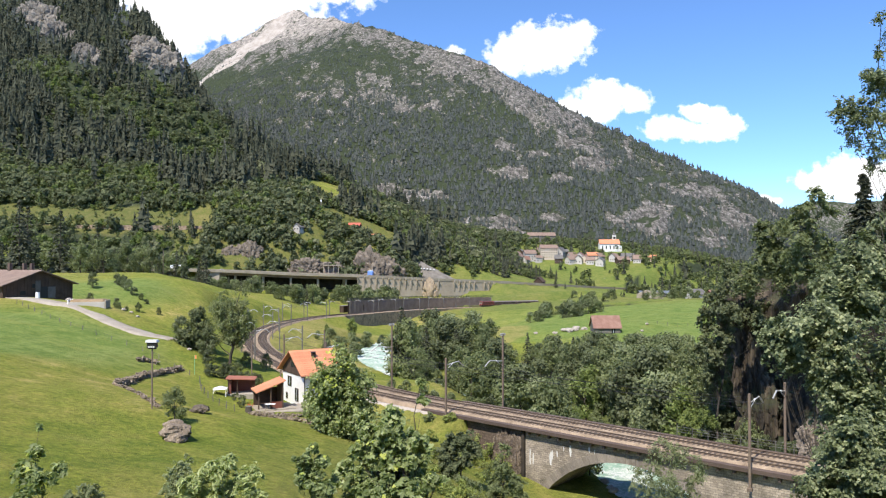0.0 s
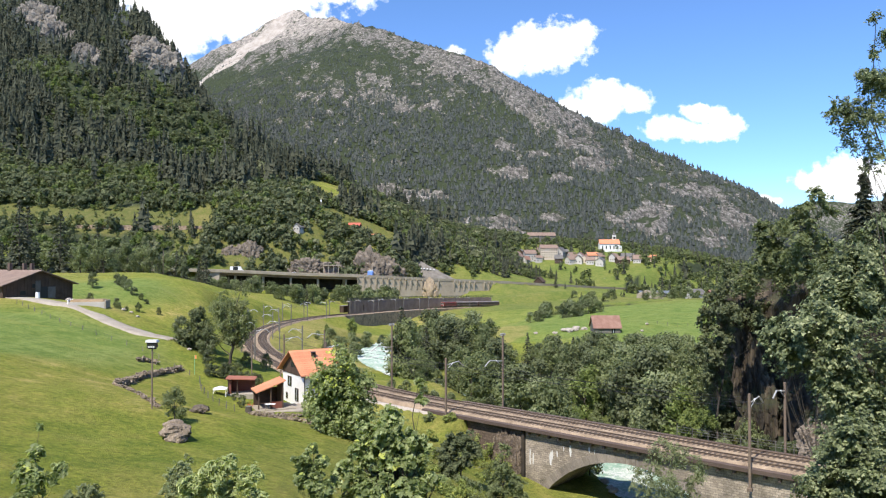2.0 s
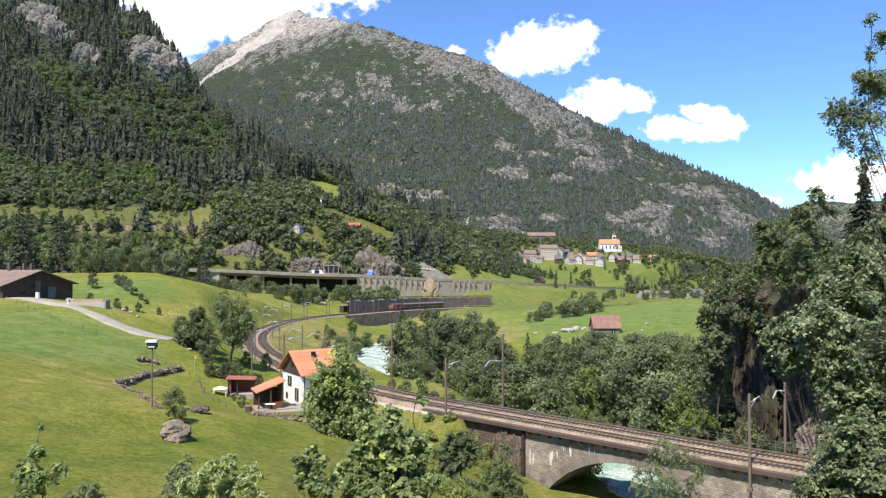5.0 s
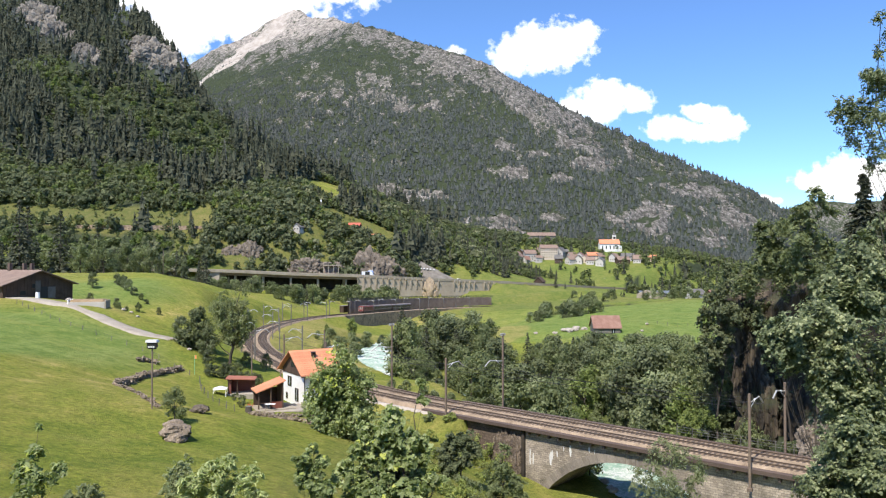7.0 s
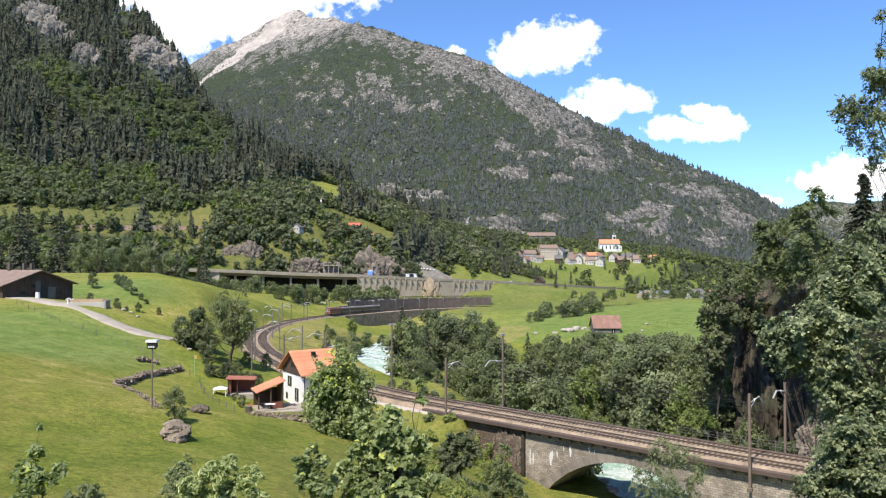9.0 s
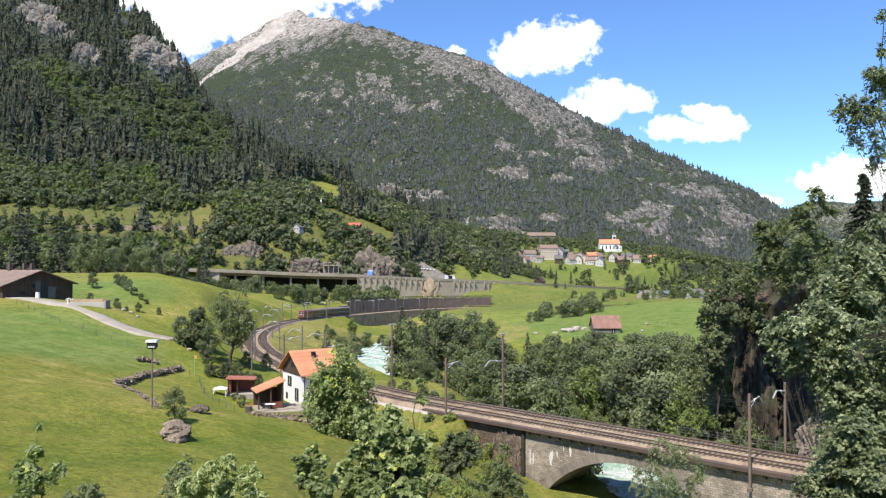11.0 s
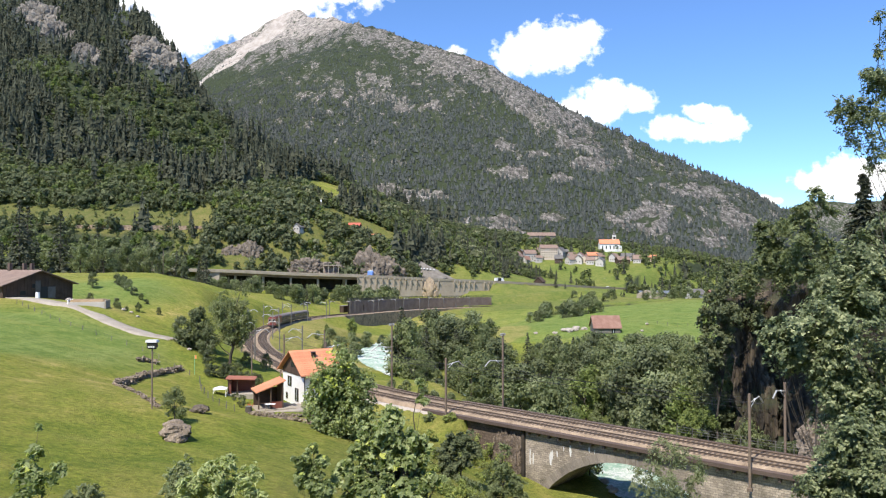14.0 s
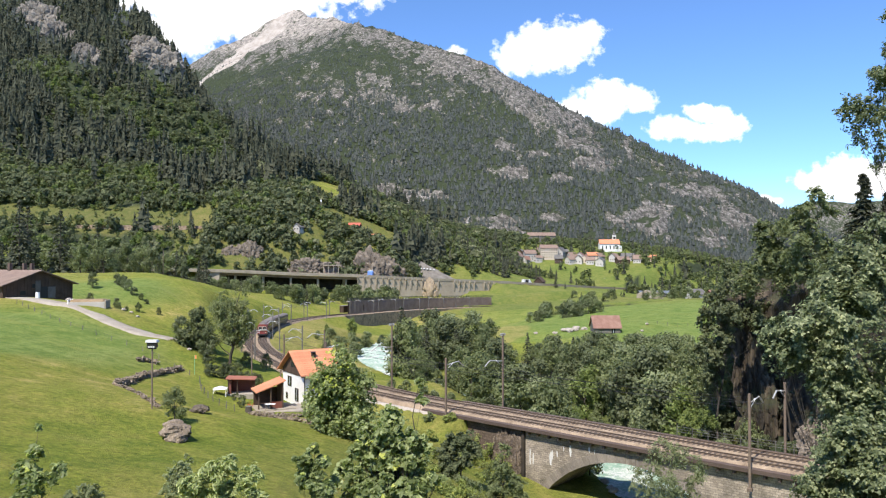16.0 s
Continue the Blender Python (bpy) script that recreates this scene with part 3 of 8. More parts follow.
def build_ground():
    rows = np.concatenate([np.linspace(-120, 20, 40, endpoint=False), np.geomspace(20, 900, 270, endpoint=False), np.geomspace(900, 5000, 190)])
    cols = np.linspace(-1.0, 1.0, 340)
    yy, cc = np.meshgrid(rows, cols, indexing="ij")
    xx = cc * (np.maximum(yy, 0) * 0.78 + 75)
    zz = ground(xx.ravel(), yy.ravel())
    x, y = xx.ravel(), yy.ravel()
    nr, nc = xx.shape
    i = np.arange(nr * nc).reshape(nr, nc)
    f = np.stack([i[:-1, :-1], i[:-1, 1:], i[1:, 1:], i[1:, :-1]], -1).reshape(-1, 4)
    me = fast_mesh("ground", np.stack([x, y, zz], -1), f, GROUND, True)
    gx, gy = np.gradient(zz.reshape(nr, nc), axis=1) / np.gradient(xx, axis=1), np.gradient(zz.reshape(nr, nc), axis=0) / np.gradient(yy, axis=0)
    steep = np.hypot(gx, gy).ravel()
    mountain = smooth_step(0.40, 0.5, steep) * ((y > 560) | (x > 55)) * ~((x > 15) & (x < 300) & (y > 540) & (y < 720)) * (np.hypot((x - 237) / 50, (y - 840) / 45) > 1)
    rock = rock_zone(x, y, zz) * mountain
    rock = np.maximum(rock, smooth_step(1.1, 1.5, steep) * (y < 560))
    # Rock grey mixed over the farthest ridges stands in for haze.
    rock = np.maximum(rock, 0.36 * (y > 3650))
    grass = (1 - mountain) * (y < 1000)
    grass = np.where((x > 28) & (x + y > 130) & (y < 130), 0, grass)
    clear = (np.abs(y - 640 - 0.1 * (x + 250)) < 24) & (x < -150) & (x > -420) | (np.hypot((x + 75) / 50, (y - 712) / 34) < 1)
    grass = np.where(clear, 0.4, grass)
    rock = np.where(clear, 0.0, rock)
    grass = np.maximum(grass, smooth_step(0.0, 1.0, 1.3 - np.hypot((x + 112) / 34, (y - 815) / 60)))
    grass = np.where((x < -130) & (y > 660) & (zz > 60) & (np.hypot((x + 112) / 34, (y - 815) / 60) > 1.3), 0.25 * grass, grass)
    grass = np.maximum(grass, smooth_step(0.0, 0.6, 1.2 - np.hypot((x + 300 + 0.8 * (y - 825)) / 18, (y - 825) / 34)))
    grass = np.maximum(grass, 0.5 * ((x > -215) & (x < 45) & (y > 588) & (y < 800) & (zz < 72)))
    scree = smooth_step(0.0, 0.6, 1.1 - np.abs((x + 690 + (3500 - y) * 0.35 + 45 * fbm(x, y, 90, 4, 52)) / (38 + 50 * np.exp(-((y - 3250) / 170) ** 2)))) * (y > 2650) * (y < 3500) * smooth_step(430, 520, zz)
    scree = np.maximum(scree, 0.5 * smooth_step(830, 960, zz) * (x < -330) * (y < 3600))
    dry = smooth_step(-0.15, 0.5, fbm(x, y, 40, 4, 51)) * 0.8
    lush = np.maximum(smooth_step(1.0, 0.55, np.hypot((x + 72) / 34, (y - 122) / 30)), smooth_step(1.0, 0.7, np.hypot((x - 90) / 90, (y - 300) / 110)))
    lush = np.maximum(lush, smooth_step(1.0, 0.5, np.hypot((x + 100) / 30, (y - 215) / 40)))
    dry = dry * (1 - lush) * np.where(y < 145, 0.55, 1.0)
    bank = (np.hypot(x + 45, y - 270) < 75) & (x > -58)
    dry = np.where(bank, 1.25, dry)
    dry = np.where((y > 590) & (x < -60) & (y < 800), 0.75, dry)
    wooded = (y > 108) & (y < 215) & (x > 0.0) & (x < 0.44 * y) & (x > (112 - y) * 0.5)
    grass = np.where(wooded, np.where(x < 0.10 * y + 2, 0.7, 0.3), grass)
    bank = (y > 40) & (y < 116) & (x > -12) & (x < 28)
    grass = np.where(bank, 0.85, grass)
    rock = np.where((y > 92) & (y < 119) & (x > -14) & (x < 12), 0.0, rock)
    dry = np.where(bank | ((y > 330) & (x > 10)), dry * 0.7, dry)
    lush = np.where((y > 235) & (x > -25) & (y <= 420), np.maximum(lush, 0.7), lush)
    lush = np.where((y > 420) & (x > 10), 0.5, lush)
    dry = np.where((y > 380) & (x > 10) & (y < 690), np.maximum(dry, 0.2), dry)
    lush = np.where((y > 690) & (x > 0), 0.55, lush)
    dry = np.where((y > 690) & (x > 0), dry * 0.3, dry)
    grass = np.where((y > 470) & (x > 0) & (y < 1000), grass * 0.78, grass)
    for k, v in (("rock", rock), ("grass", grass), ("scree", scree), ("dry", dry), ("lush", lush)):
        a = me.attributes.new(k, "FLOAT", "POINT")
        a.data.foreach_set("value", np.asarray(v, np.float32))
    return tagged(new("ground", me), "green alpine meadows and forested rocky mountain slopes", "ground", kind="structure")


build_ground()


def sweep(line, profile, closed=False):
    """A profile of (offset to the right, height) drawn along a line, with UV in metres."""
    d = np.gradient(line[:, :2], axis=0)
    d /= np.linalg.norm(d, axis=1)[:, None]
    right = np.stack([d[:, 1], -d[:, 0]], -1)
    p = np.array(profile, float)
    xy = line[:, None, :2] + right[:, None] * p[None, :, 0:1]
    z = line[:, None, 2] + p[None, :, 1]
    v = np.concatenate([xy, z[..., None]], -1).reshape(-1, 3)
    n, k = len(line), len(p)
    i = np.arange(n * k).reshape(n, k)
    if closed:
        i = np.concatenate([i, i[:, :1]], 1)
    f = np.stack([i[:-1, :-1], i[1:, :-1], i[1:, 1:], i[:-1, 1:]], -1).reshape(-1, 4)
    return v, f


def with_uv(me, s_of, t_of):
    """UV in metres from functions of the vertices' places."""
    uv = me.uv_layers.new(name="metres")
    idx = np.empty(len(me.loops), np.int32)
    me.loops.foreach_get("vertex_index", idx)
    co = np.empty(len(me.vertices) * 3, np.float32)
    me.vertices.foreach_get("co", co)
    co = co.reshape(-1, 3)
    u = np.stack([s_of(co), t_of(co)], -1)[idx]
    uv.data.foreach_set("uv", u.astype(np.float32).ravel())
    return me


# ---- river ----


def build_river():
    prof = [(o, 0.0) for o in np.linspace(-6.8, 6.8, 33)]
    v, f = sweep(RIVER, prof)
    v[:, 2] += 0.5 * fbm(v[:, 0], v[:, 1], 2.2, 3, 61) + 0.3 * fbm(v[:, 0], v[:, 1], 6, 2, 62)
    ob = new("water", fast_mesh("water", v, f, WATER, True))
    tagged(ob, "foaming pale turquoise mountain river", "river", kind="structure")


build_river()

# ---- railway ----


def build_railway():
    bed = tagged(new("railway", None), "double railway track on brown ballast", "railway", kind="structure")
    prof = [(-4.25, -0.95), (-3.75, -0.24), (-3.3, -0.17), (-0.6, -0.17), (0, -0.26), (0.6, -0.17), (3.3, -0.17), (3.75, -0.24), (4.25, -0.95)]
    v, f = sweep(TRACK, prof)
    v[:, 2] += 0.03 * fbm(v[:, 0], v[:, 1], 0.9, 2, 71)
    mesh_part("ballast", fast_mesh("ballast", v, f, BALLAST, True), bed)
    for o in (-2.62, -1.18, 1.18, 2.62):
        v, f = sweep(TRACK, [(o - 0.07, -0.15), (o - 0.02, -0.12), (o - 0.036, 0.0), (o + 0.036, 0.0), (o + 0.02, -0.12), (o + 0.07, -0.15)])
        mesh_part("rail", fast_mesh("rail", v, f, RAIL), bed)
    fine = np.stack([np.interp(np.arange(0, TRACK_S[-1] - 1, 0.62), TRACK_S, TRACK[:, k]) for k in range(3)], -1)
    d = np.gradient(fine[:, :2], axis=0)
    ang = np.arctan2(d[:, 1], d[:, 0])
    bm = boxed(-0.13, 0.13, -1.3, 1.3, -0.24, -0.135)
    one = bpy.data.meshes.new("sleeper")
    bm.to_mesh(one)
    bm.free()
    one.materials.append(SLEEPER)
    tv = np.array([v.co for v in one.vertices])
    tf = np.array([p.vertices for p in one.polygons])
    rest = []
    for o in (-1.9, 1.9):
        c = fine.copy()
        c[:, 0] += np.sin(ang) * o
        c[:, 1] -= np.cos(ang) * o
        close = (c[:, 1] > 78) & (c[:, 1] < 140)
        for p, a in zip(c[close], ang[close]):
            ob = new("sleeper", one)
            ob.parent = bed
            ob.matrix_basis = Matrix.Translation(p) @ Matrix.Rotation(a, 4, "Z")
        rest.append(scattered((tv, tf), c[~close], np.ones((~close).sum()), ang[~close]))
    v, f = joined(rest)
    tagged(mesh_part("far_sleepers", fast_mesh("far_sleepers", v, f, SLEEPER), bed), kind="stuff")


build_railway()

CRAG = surface("crag_rock", [(0.05, 0.044, 0.036), (0.16, 0.142, 0.118), (0.27, 0.242, 0.205), (0.36, 0.327, 0.282)], 0.08, 0.95, 7, 1.0, 2.0)


def crag_mesh(seed, sx, sy, sz, material=None):
    """A broken rock face with ledges and upright clefts."""
    bm = bmesh.new()
    bmesh.ops.create_icosphere(bm, subdivisions=5, radius=1.0)
    o = Vector((seed * 3.7, seed * 1.3, seed * 0.7))
    for v in bm.verts:
        c = v.co.copy()
        q = Vector((c.x * 3.0, c.y * 3.0, c.z * 0.9)) + o
        n = noise.fractal(c * 1.3 + o, 1.0, 2.0, 5)
        cleft = abs(noise.noise(q * 1.6)) + 0.5 * abs(noise.noise(q * 3.7))
        step = 0.10 * (round(c.z * 5 + n * 2) - (c.z * 5 + n * 2))
        c *= 1 + 0.32 * n + 0.34 * cleft - 0.14 + 0.10 * (noise.cell(q * 1.5) - 0.5)
        c.z += step
        v.co = (c.x * sx, c.y * sy, c.z * sz)
    me = bpy.data.meshes.new("crag")
    bm.to_mesh(me)
    bm.free()
    me.materials.append(material or CRAG)
    return me


# ---- stone arch bridge ----


def build_bridge():
    bridge = thing("arch_bridge", Matrix(), "weathered grey stone arch railway bridge with lime streaks over the river", "bridge", kind="structure")
    a = near_index(TRACK, 52, 68.5)
    b = near_index(TRACK, -1, 118)
    line = TRACK[a:b].copy()
    face = -3.9
    # distance along the deck from the arch's crown
    crown = near_index(TRACK, 24.9, 93.8) - a
    s = np.arange(len(line)) - crown
    radius, top = 15.6, -2.7

    def soffit(q):
        return np.where(np.abs(q) < 13.4, top - radius + np.sqrt(np.maximum(radius**2 - q**2, 0)), -13.5)

    fine = np.arange(0, len(line) - 1, 0.25)
    path = np.stack([np.interp(fine, np.arange(len(line)), line[:, k]) for k in range(3)], -1)
    q = fine - crown
    d = np.gradient(path[:, :2], axis=0)
    d /= np.linalg.norm(d, axis=1)[:, None]
    right = np.stack([d[:, 1], -d[:, 0]], -1)

    def strip(off0, z0, off1, z1, keep, name, mat, label=""):
        p0 = np.concatenate([path[:, :2] + right * off0, z0[:, None]], 1)
        p1 = np.concatenate([path[:, :2] + right * off1, z1[:, None]], 1)
        v = np.stack([p0, p1], 1).reshape(-1, 3)
        i = np.arange(len(path) * 2).reshape(-1, 2)
        f = np.stack([i[:-1, 0], i[1:, 0], i[1:, 1], i[:-1, 1]], -1)[keep[:-1] & keep[1:]]
        me = fast_mesh(name, v, f, mat)
        with_uv(me, lambda co: co[:, 0] * 0.735 - co[:, 1] * 0.68, lambda co: co[:, 2] if abs(off0 - off1) < 0.1 else co[:, 0] * 0.68 + co[:, 1] * 0.735)
        return mesh_part(name, me, bridge, label)

    lo, hi = soffit(q), np.full(len(q), -0.9)
    masonry_part = q < 15.4
    for o in (face, 3.9):
        strip(o, lo, o, hi, masonry_part, "spandrel_wall", BRIDGE_STONE)
        strip(o, lo, o, hi, ~masonry_part, "wing_wall", DARK_STONE, "rough dark stone wing wall")
    span = np.abs(q) < 13.4
    strip(face, lo, 3.9, lo, span, "vault", BRIDGE_STONE)
    # arch ring stones
    n = 76
    for side in (face, 3.9):
        sg = -1 if side < 0 else 1
        for k in range(n):
            t0, t1 = (-1.03 + 2.06 * k / n), (-1.03 + 2.06 * (k + 0.94) / n)
            bm = bmesh.new()
            corner = []
            for t, r in ((t0, radius - 0.02), (t1, radius - 0.02), (t1, radius + 1.05), (t0, radius + 1.05)):
                u, z = r * math.sin(t) + crown, top - radius + r * math.cos(t)
                x, y = np.interp(u, np.arange(len(line)), line[:, 0]), np.interp(u, np.arange(len(line)), line[:, 1])
                rx, ry = np.interp(u, fine, right[:, 0]), np.interp(u, fine, right[:, 1])
                o0, o1 = side - sg * 0.5, side + sg * (0.05 + 0.03 * (k % 3 == 0))
                corner.append((Vector((x + rx * o0, y + ry * o0, z)), Vector((x + rx * o1, y + ry * o1, z))))
            back, front = [bm.verts.new(c[0]) for c in corner], [bm.verts.new(c[1]) for c in corner]
            bm.faces.new(front)
            for i in range(4):
                j = (i + 1) % 4
                bm.faces.new((front[i], back[i], back[j], front[j]))
            part("ring_stone", bm, RING_STONE, bridge)
    # cornice with brackets below the ballast
    for o, sg in ((face, -1), (3.9, 1)):
        prof = [(o, -0.95), (o + sg * 0.3, -0.93), (o + sg * 0.85, -0.8), (o + sg * 0.9, -0.36), (o + sg * 0.15, -0.32)]
        v, f = sweep(path, prof)
        mesh_part("cornice", fast_mesh("cornice", v, f, CORNICE), bridge)
    bm = boxed(-0.14, 0.14, -0.02, 0.6, -1.3, -0.85, bevel=0.04)
    me = bpy.data.meshes.new("bracket")
    bm.to_mesh(me)
    bm.free()
    me.materials.append(CORNICE)
    for u in np.arange(2, len(line) - 4, 1.6):
        i = int(u * 4)
        if q[i] > 15.4:
            continue
        x, y = path[i, :2] + right[i] * face
        ob = new("bracket", me)
        ob.parent = bridge
        ob.matrix_basis = Matrix.Translation((x, y, 0)) @ Matrix.Rotation(math.atan2(-right[i][1], -right[i][0]) - math.pi / 2, 4, "Z")
    # pilaster where the masonry changes
    i = int(np.argmin(np.abs(q - 15.6)))
    x, y = path[i, :2] + right[i] * (face - 0.1)
    rot = Matrix.Translation((x, y, 0)) @ Matrix.Rotation(math.atan2(d[i][1], d[i][0]), 4, "Z")
    part("pilaster", boxed(-0.22, 0.22, -0.3, 0.3, -12, -0.9, bevel=0.05), DARK_STONE, bridge, m=rot)
    for k, (u, z, sx, sz) in enumerate(((17.2, -5.2, 1.2, 3.6), (18.6, -4.2, 1.3, 3.0), (19.9, -5.0, 1.1, 3.2), (18.0, -8.0, 2.2, 2.6))):
        i = int((u + crown) * 4)
        c = path[min(i, len(path) - 1), :2] + right[min(i, len(path) - 1)] * (face - 0.1)
        mesh_part("rubble_face", crag_mesh(80 + k, sx, 0.8, sz, WING_ROCK), bridge, "rough dark brown rubble facing", m=pose(c[0], c[1], z, 0, 0, -43))
    # lime streaks washed down the face
    rnd = random.Random(4)
    for u, z, w, h in ((14.6, -4.2, 0.25, 2.6), (14.1, -4.4, 0.2, 2.0), (11.3, -4.0, 0.5, 2.0), (11.0, -3.4, 0.3, 1.4), (10.3, -3.2, 0.22, 0.9), (8.4, -2.5, 0.36, 1.6), (9.4, -2.4, 0.14, 0.7), (5.6, -1.9, 0.2, 0.9), (4.8, -2.0, 0.16, 0.6), (-2.8, -3.2, 0.2, 0.5)):
        i = int((u + crown) * 4)
        c = path[i, :2] + right[i] * (face - 0.012)
        bm = bmesh.new()
        pts = []
        for k in range(12):
            a2 = k / 12 * 2 * math.pi
            pts.append((c[0] + d[i][0] * math.cos(a2) * w * rnd.uniform(0.35, 0.6), c[1] + d[i][1] * math.cos(a2) * w * rnd.uniform(0.35, 0.6), z + math.sin(a2) * h * rnd.uniform(0.35, 0.55)))
        bm.faces.new([bm.verts.new(p) for p in pts])
        part("lime_streak", bm, LIME, bridge, "white lime streak")


WING_ROCK = surface("wing_rock", [(0.035, 0.026, 0.019), (0.15, 0.115, 0.085), (0.33, 0.265, 0.205)], 0.6, 0.95, 8, 1.0, 0.25)
RING_STONE = surface("ring_stone", [(0.14, 0.12, 0.098), (0.225, 0.194, 0.16), (0.30, 0.262, 0.22)], 0.5, 0.9, 12, 0.6, 0.03, 0, 0.16)
LIME = surface("lime", [(0.5, 0.49, 0.46), (0.7, 0.69, 0.67)], 2.0, 0.9, 8, 0.2, 0.01)
build_bridge()

# ---- retaining walls beyond the bend ----


def wall_along(name, line, offset, z_top, z_foot, thick, mat, label, category="wall"):
    """A standing wall along a line: heights are relative to the line."""
    prof = [(offset, z_foot), (offset, z_top), (offset - thick, z_top), (offset - thick, z_foot)]
    v, f = sweep(line, prof, True)
    me = fast_mesh(name, v, f, mat)
    with_uv(me, lambda co: co[:, 0] * 0.75 + co[:, 1] * 0.66, lambda co: co[:, 2])
    ob = new(name, me)
    return tagged(ob, label, category, kind="structure")


wall_along("river_wall", TRACK[RIVER_WALL_A:RIVER_WALL_B:3], 5.9, -0.45, -11, 0.9, WALL_STONE, "grey-brown stone retaining wall below the railway")
i0, i1 = near_index(TRACK, -44, 408), near_index(TRACK, 43, 563)
back_line = TRACK[i0:i1:3].copy()
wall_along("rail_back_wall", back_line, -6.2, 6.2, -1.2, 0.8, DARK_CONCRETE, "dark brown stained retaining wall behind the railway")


def build_wall_fence():
    fence = thing("wall_fence", Matrix(), "dark slatted fence along the top of the retaining wall", "fence")
    v, f = sweep(back_line, [(-6.5, 7.3), (-6.6, 7.3), (-6.6, 7.5), (-6.5, 7.5)], True)
    mesh_part("top_rail", fast_mesh("top_rail", v, f, BLACK), fence)
    me = bpy.data.meshes.new("post")
    bm = boxed(-0.24, 0.24, -0.12, 0.12, 0, 1.25)
    bm.to_mesh(me)
    bm.free()
    me.materials.append(BLACK)
    line = TRACK[i0:i1]
    for k in range(0, len(line) - 1, 2):
        dx, dy = line[k + 1, 0] - line[k, 0], line[k + 1, 1] - line[k, 1]
        n = math.hypot(dx, dy)
        ob = new("post", me)
        ob.parent = fence
        ob.matrix_basis = Matrix.Translation((line[k, 0] - dy / n * 6.55, line[k, 1] + dx / n * 6.55, line[k, 2] + 6.2))


build_wall_fence()

# ---- motorway on its viaduct and buttressed wall ----


def build_motorway():
    road = tagged(new("road", None), "grey motorway with a concrete parapet", "road", kind="structure")
    prof = [(7.4, -1.3), (10.3, -1.0), (10.5, 1.0), (10.15, 1.0), (10.05, 0.0), (-10.05, 0.0), (-10.15, 1.0), (-10.5, 1.0), (-10.3, -1.0), (-7.4, -1.3)]
    v, f = sweep(HIGHWAY, prof, True)
    mesh_part("deck", fast_mesh("deck", v, f, CONCRETE), road)
    v, f = sweep(HIGHWAY, [(-9.6, 0.03), (9.6, 0.03)])
    mesh_part("carriageway", fast_mesh("carriageway", v, f, ASPHALT), road)
    v, f = sweep(HIGHWAY, [(-0.3, 0.03), (-0.12, 0.8), (0.12, 0.8), (0.3, 0.03)])
    mesh_part("median_barrier", fast_mesh("median_barrier", v, f, CONCRETE), road)
    a, b = near_index(HIGHWAY, -172, 558), near_index(HIGHWAY, -66, 582)
    # Girders take the darker concrete, for the shadow below the parapet.
    for o in (-5.0, 5.0):
        v, f = sweep(HIGHWAY[a:b + 1], [(o - 2.4, -1.25), (o + 2.4, -1.25), (o + 1.9, -3.0), (o - 1.9, -3.0)], True)
        mesh_part("girder", fast_mesh("girder", v, f, DARK_CONCRETE), road, "concrete box girder, darker for the deck's shadow")
    for k in range(a, b, 5):
        x, y, z = HIGHWAY[k]
        dx, dy = HIGHWAY[k + 1, :2] - HIGHWAY[k, :2]
        for o in (-5, 6.0):
            m = Matrix.Translation((x + dy / 4 * o, y - dx / 4 * o, 0)) @ Matrix.Rotation(math.atan2(dy, dx), 4, "Z")
            bm = boxed(-0.7, 0.7, -1.0, 1.0, ground_at(x, y) - 6, z - 2.9, bevel=0.15)
            part("pier", bm, CONCRETE, road, m=m)
    # Wall added behind the piers, coloured dark for the shade under the deck.
    v, f = sweep(HIGHWAY[a - 2:b + 2], [(-9.0, -14), (-9.0, -0.8), (-9.6, -0.8), (-9.6, -14)], True)
    mesh_part("back_wall", fast_mesh("back_wall", v, f, DARK_STONE), road, "added wall behind the viaduct piers, dark for the shade there")
    # box-shaped abutment at the viaduct's start
    x, y, z = HIGHWAY[a + 1]
    part("abutment", boxed(x - 7, x + 7, y - 8, y + 9, z - 9, z - 1.2, bevel=0.1), CONCRETE, road)


build_motorway()
wa, wb = near_index(HIGHWAY, -66, 582), near_index(HIGHWAY, 47, 640)
motorway_wall = wall_along("motorway_wall", HIGHWAY[wa:wb], 10.0, -0.6, -16, 1.0, CONCRETE, "tall pale concrete retaining wall with buttress brackets below the motorway")


def build_buttresses():
    me = bpy.data.meshes.new("buttress")
    bm = bmesh.new()
    prism(bm, [(0, 0.3), (2.2, 0.3), (2.2, -0.6), (1.0, -1.5), (0.45, -7.6), (0, -7.8)], -0.3, 0.3)
    bmesh.ops.recalc_face_normals(bm, faces=bm.faces)
    bm.to_mesh(me)
    bm.free()
    me.materials.append(CONCRETE)
    fine = np.stack([np.interp(np.arange(wa, wb - 0.5, 1.15), np.arange(len(HIGHWAY)), HIGHWAY[:, k]) for k in range(3)], -1)
    for k in range(len(fine) - 1):
        d = fine[k + 1] - fine[k]
        if 22 < fine[k][0] < 26 or -6 < fine[k][0] < 1:
            continue
        n = math.hypot(d[0], d[1])
        rx, ry = d[1] / n, -d[0] / n
        ob = new("buttress", me)
        ob.parent = motorway_wall
        ob.matrix_basis = Matrix.Translation((fine[k][0] + rx * 10, fine[k][1] + ry * 10, fine[k][2] - 0.7)) @ Matrix.Rotation(math.atan2(ry, rx), 4, "Z")


build_buttresses()

# ---- trees ----


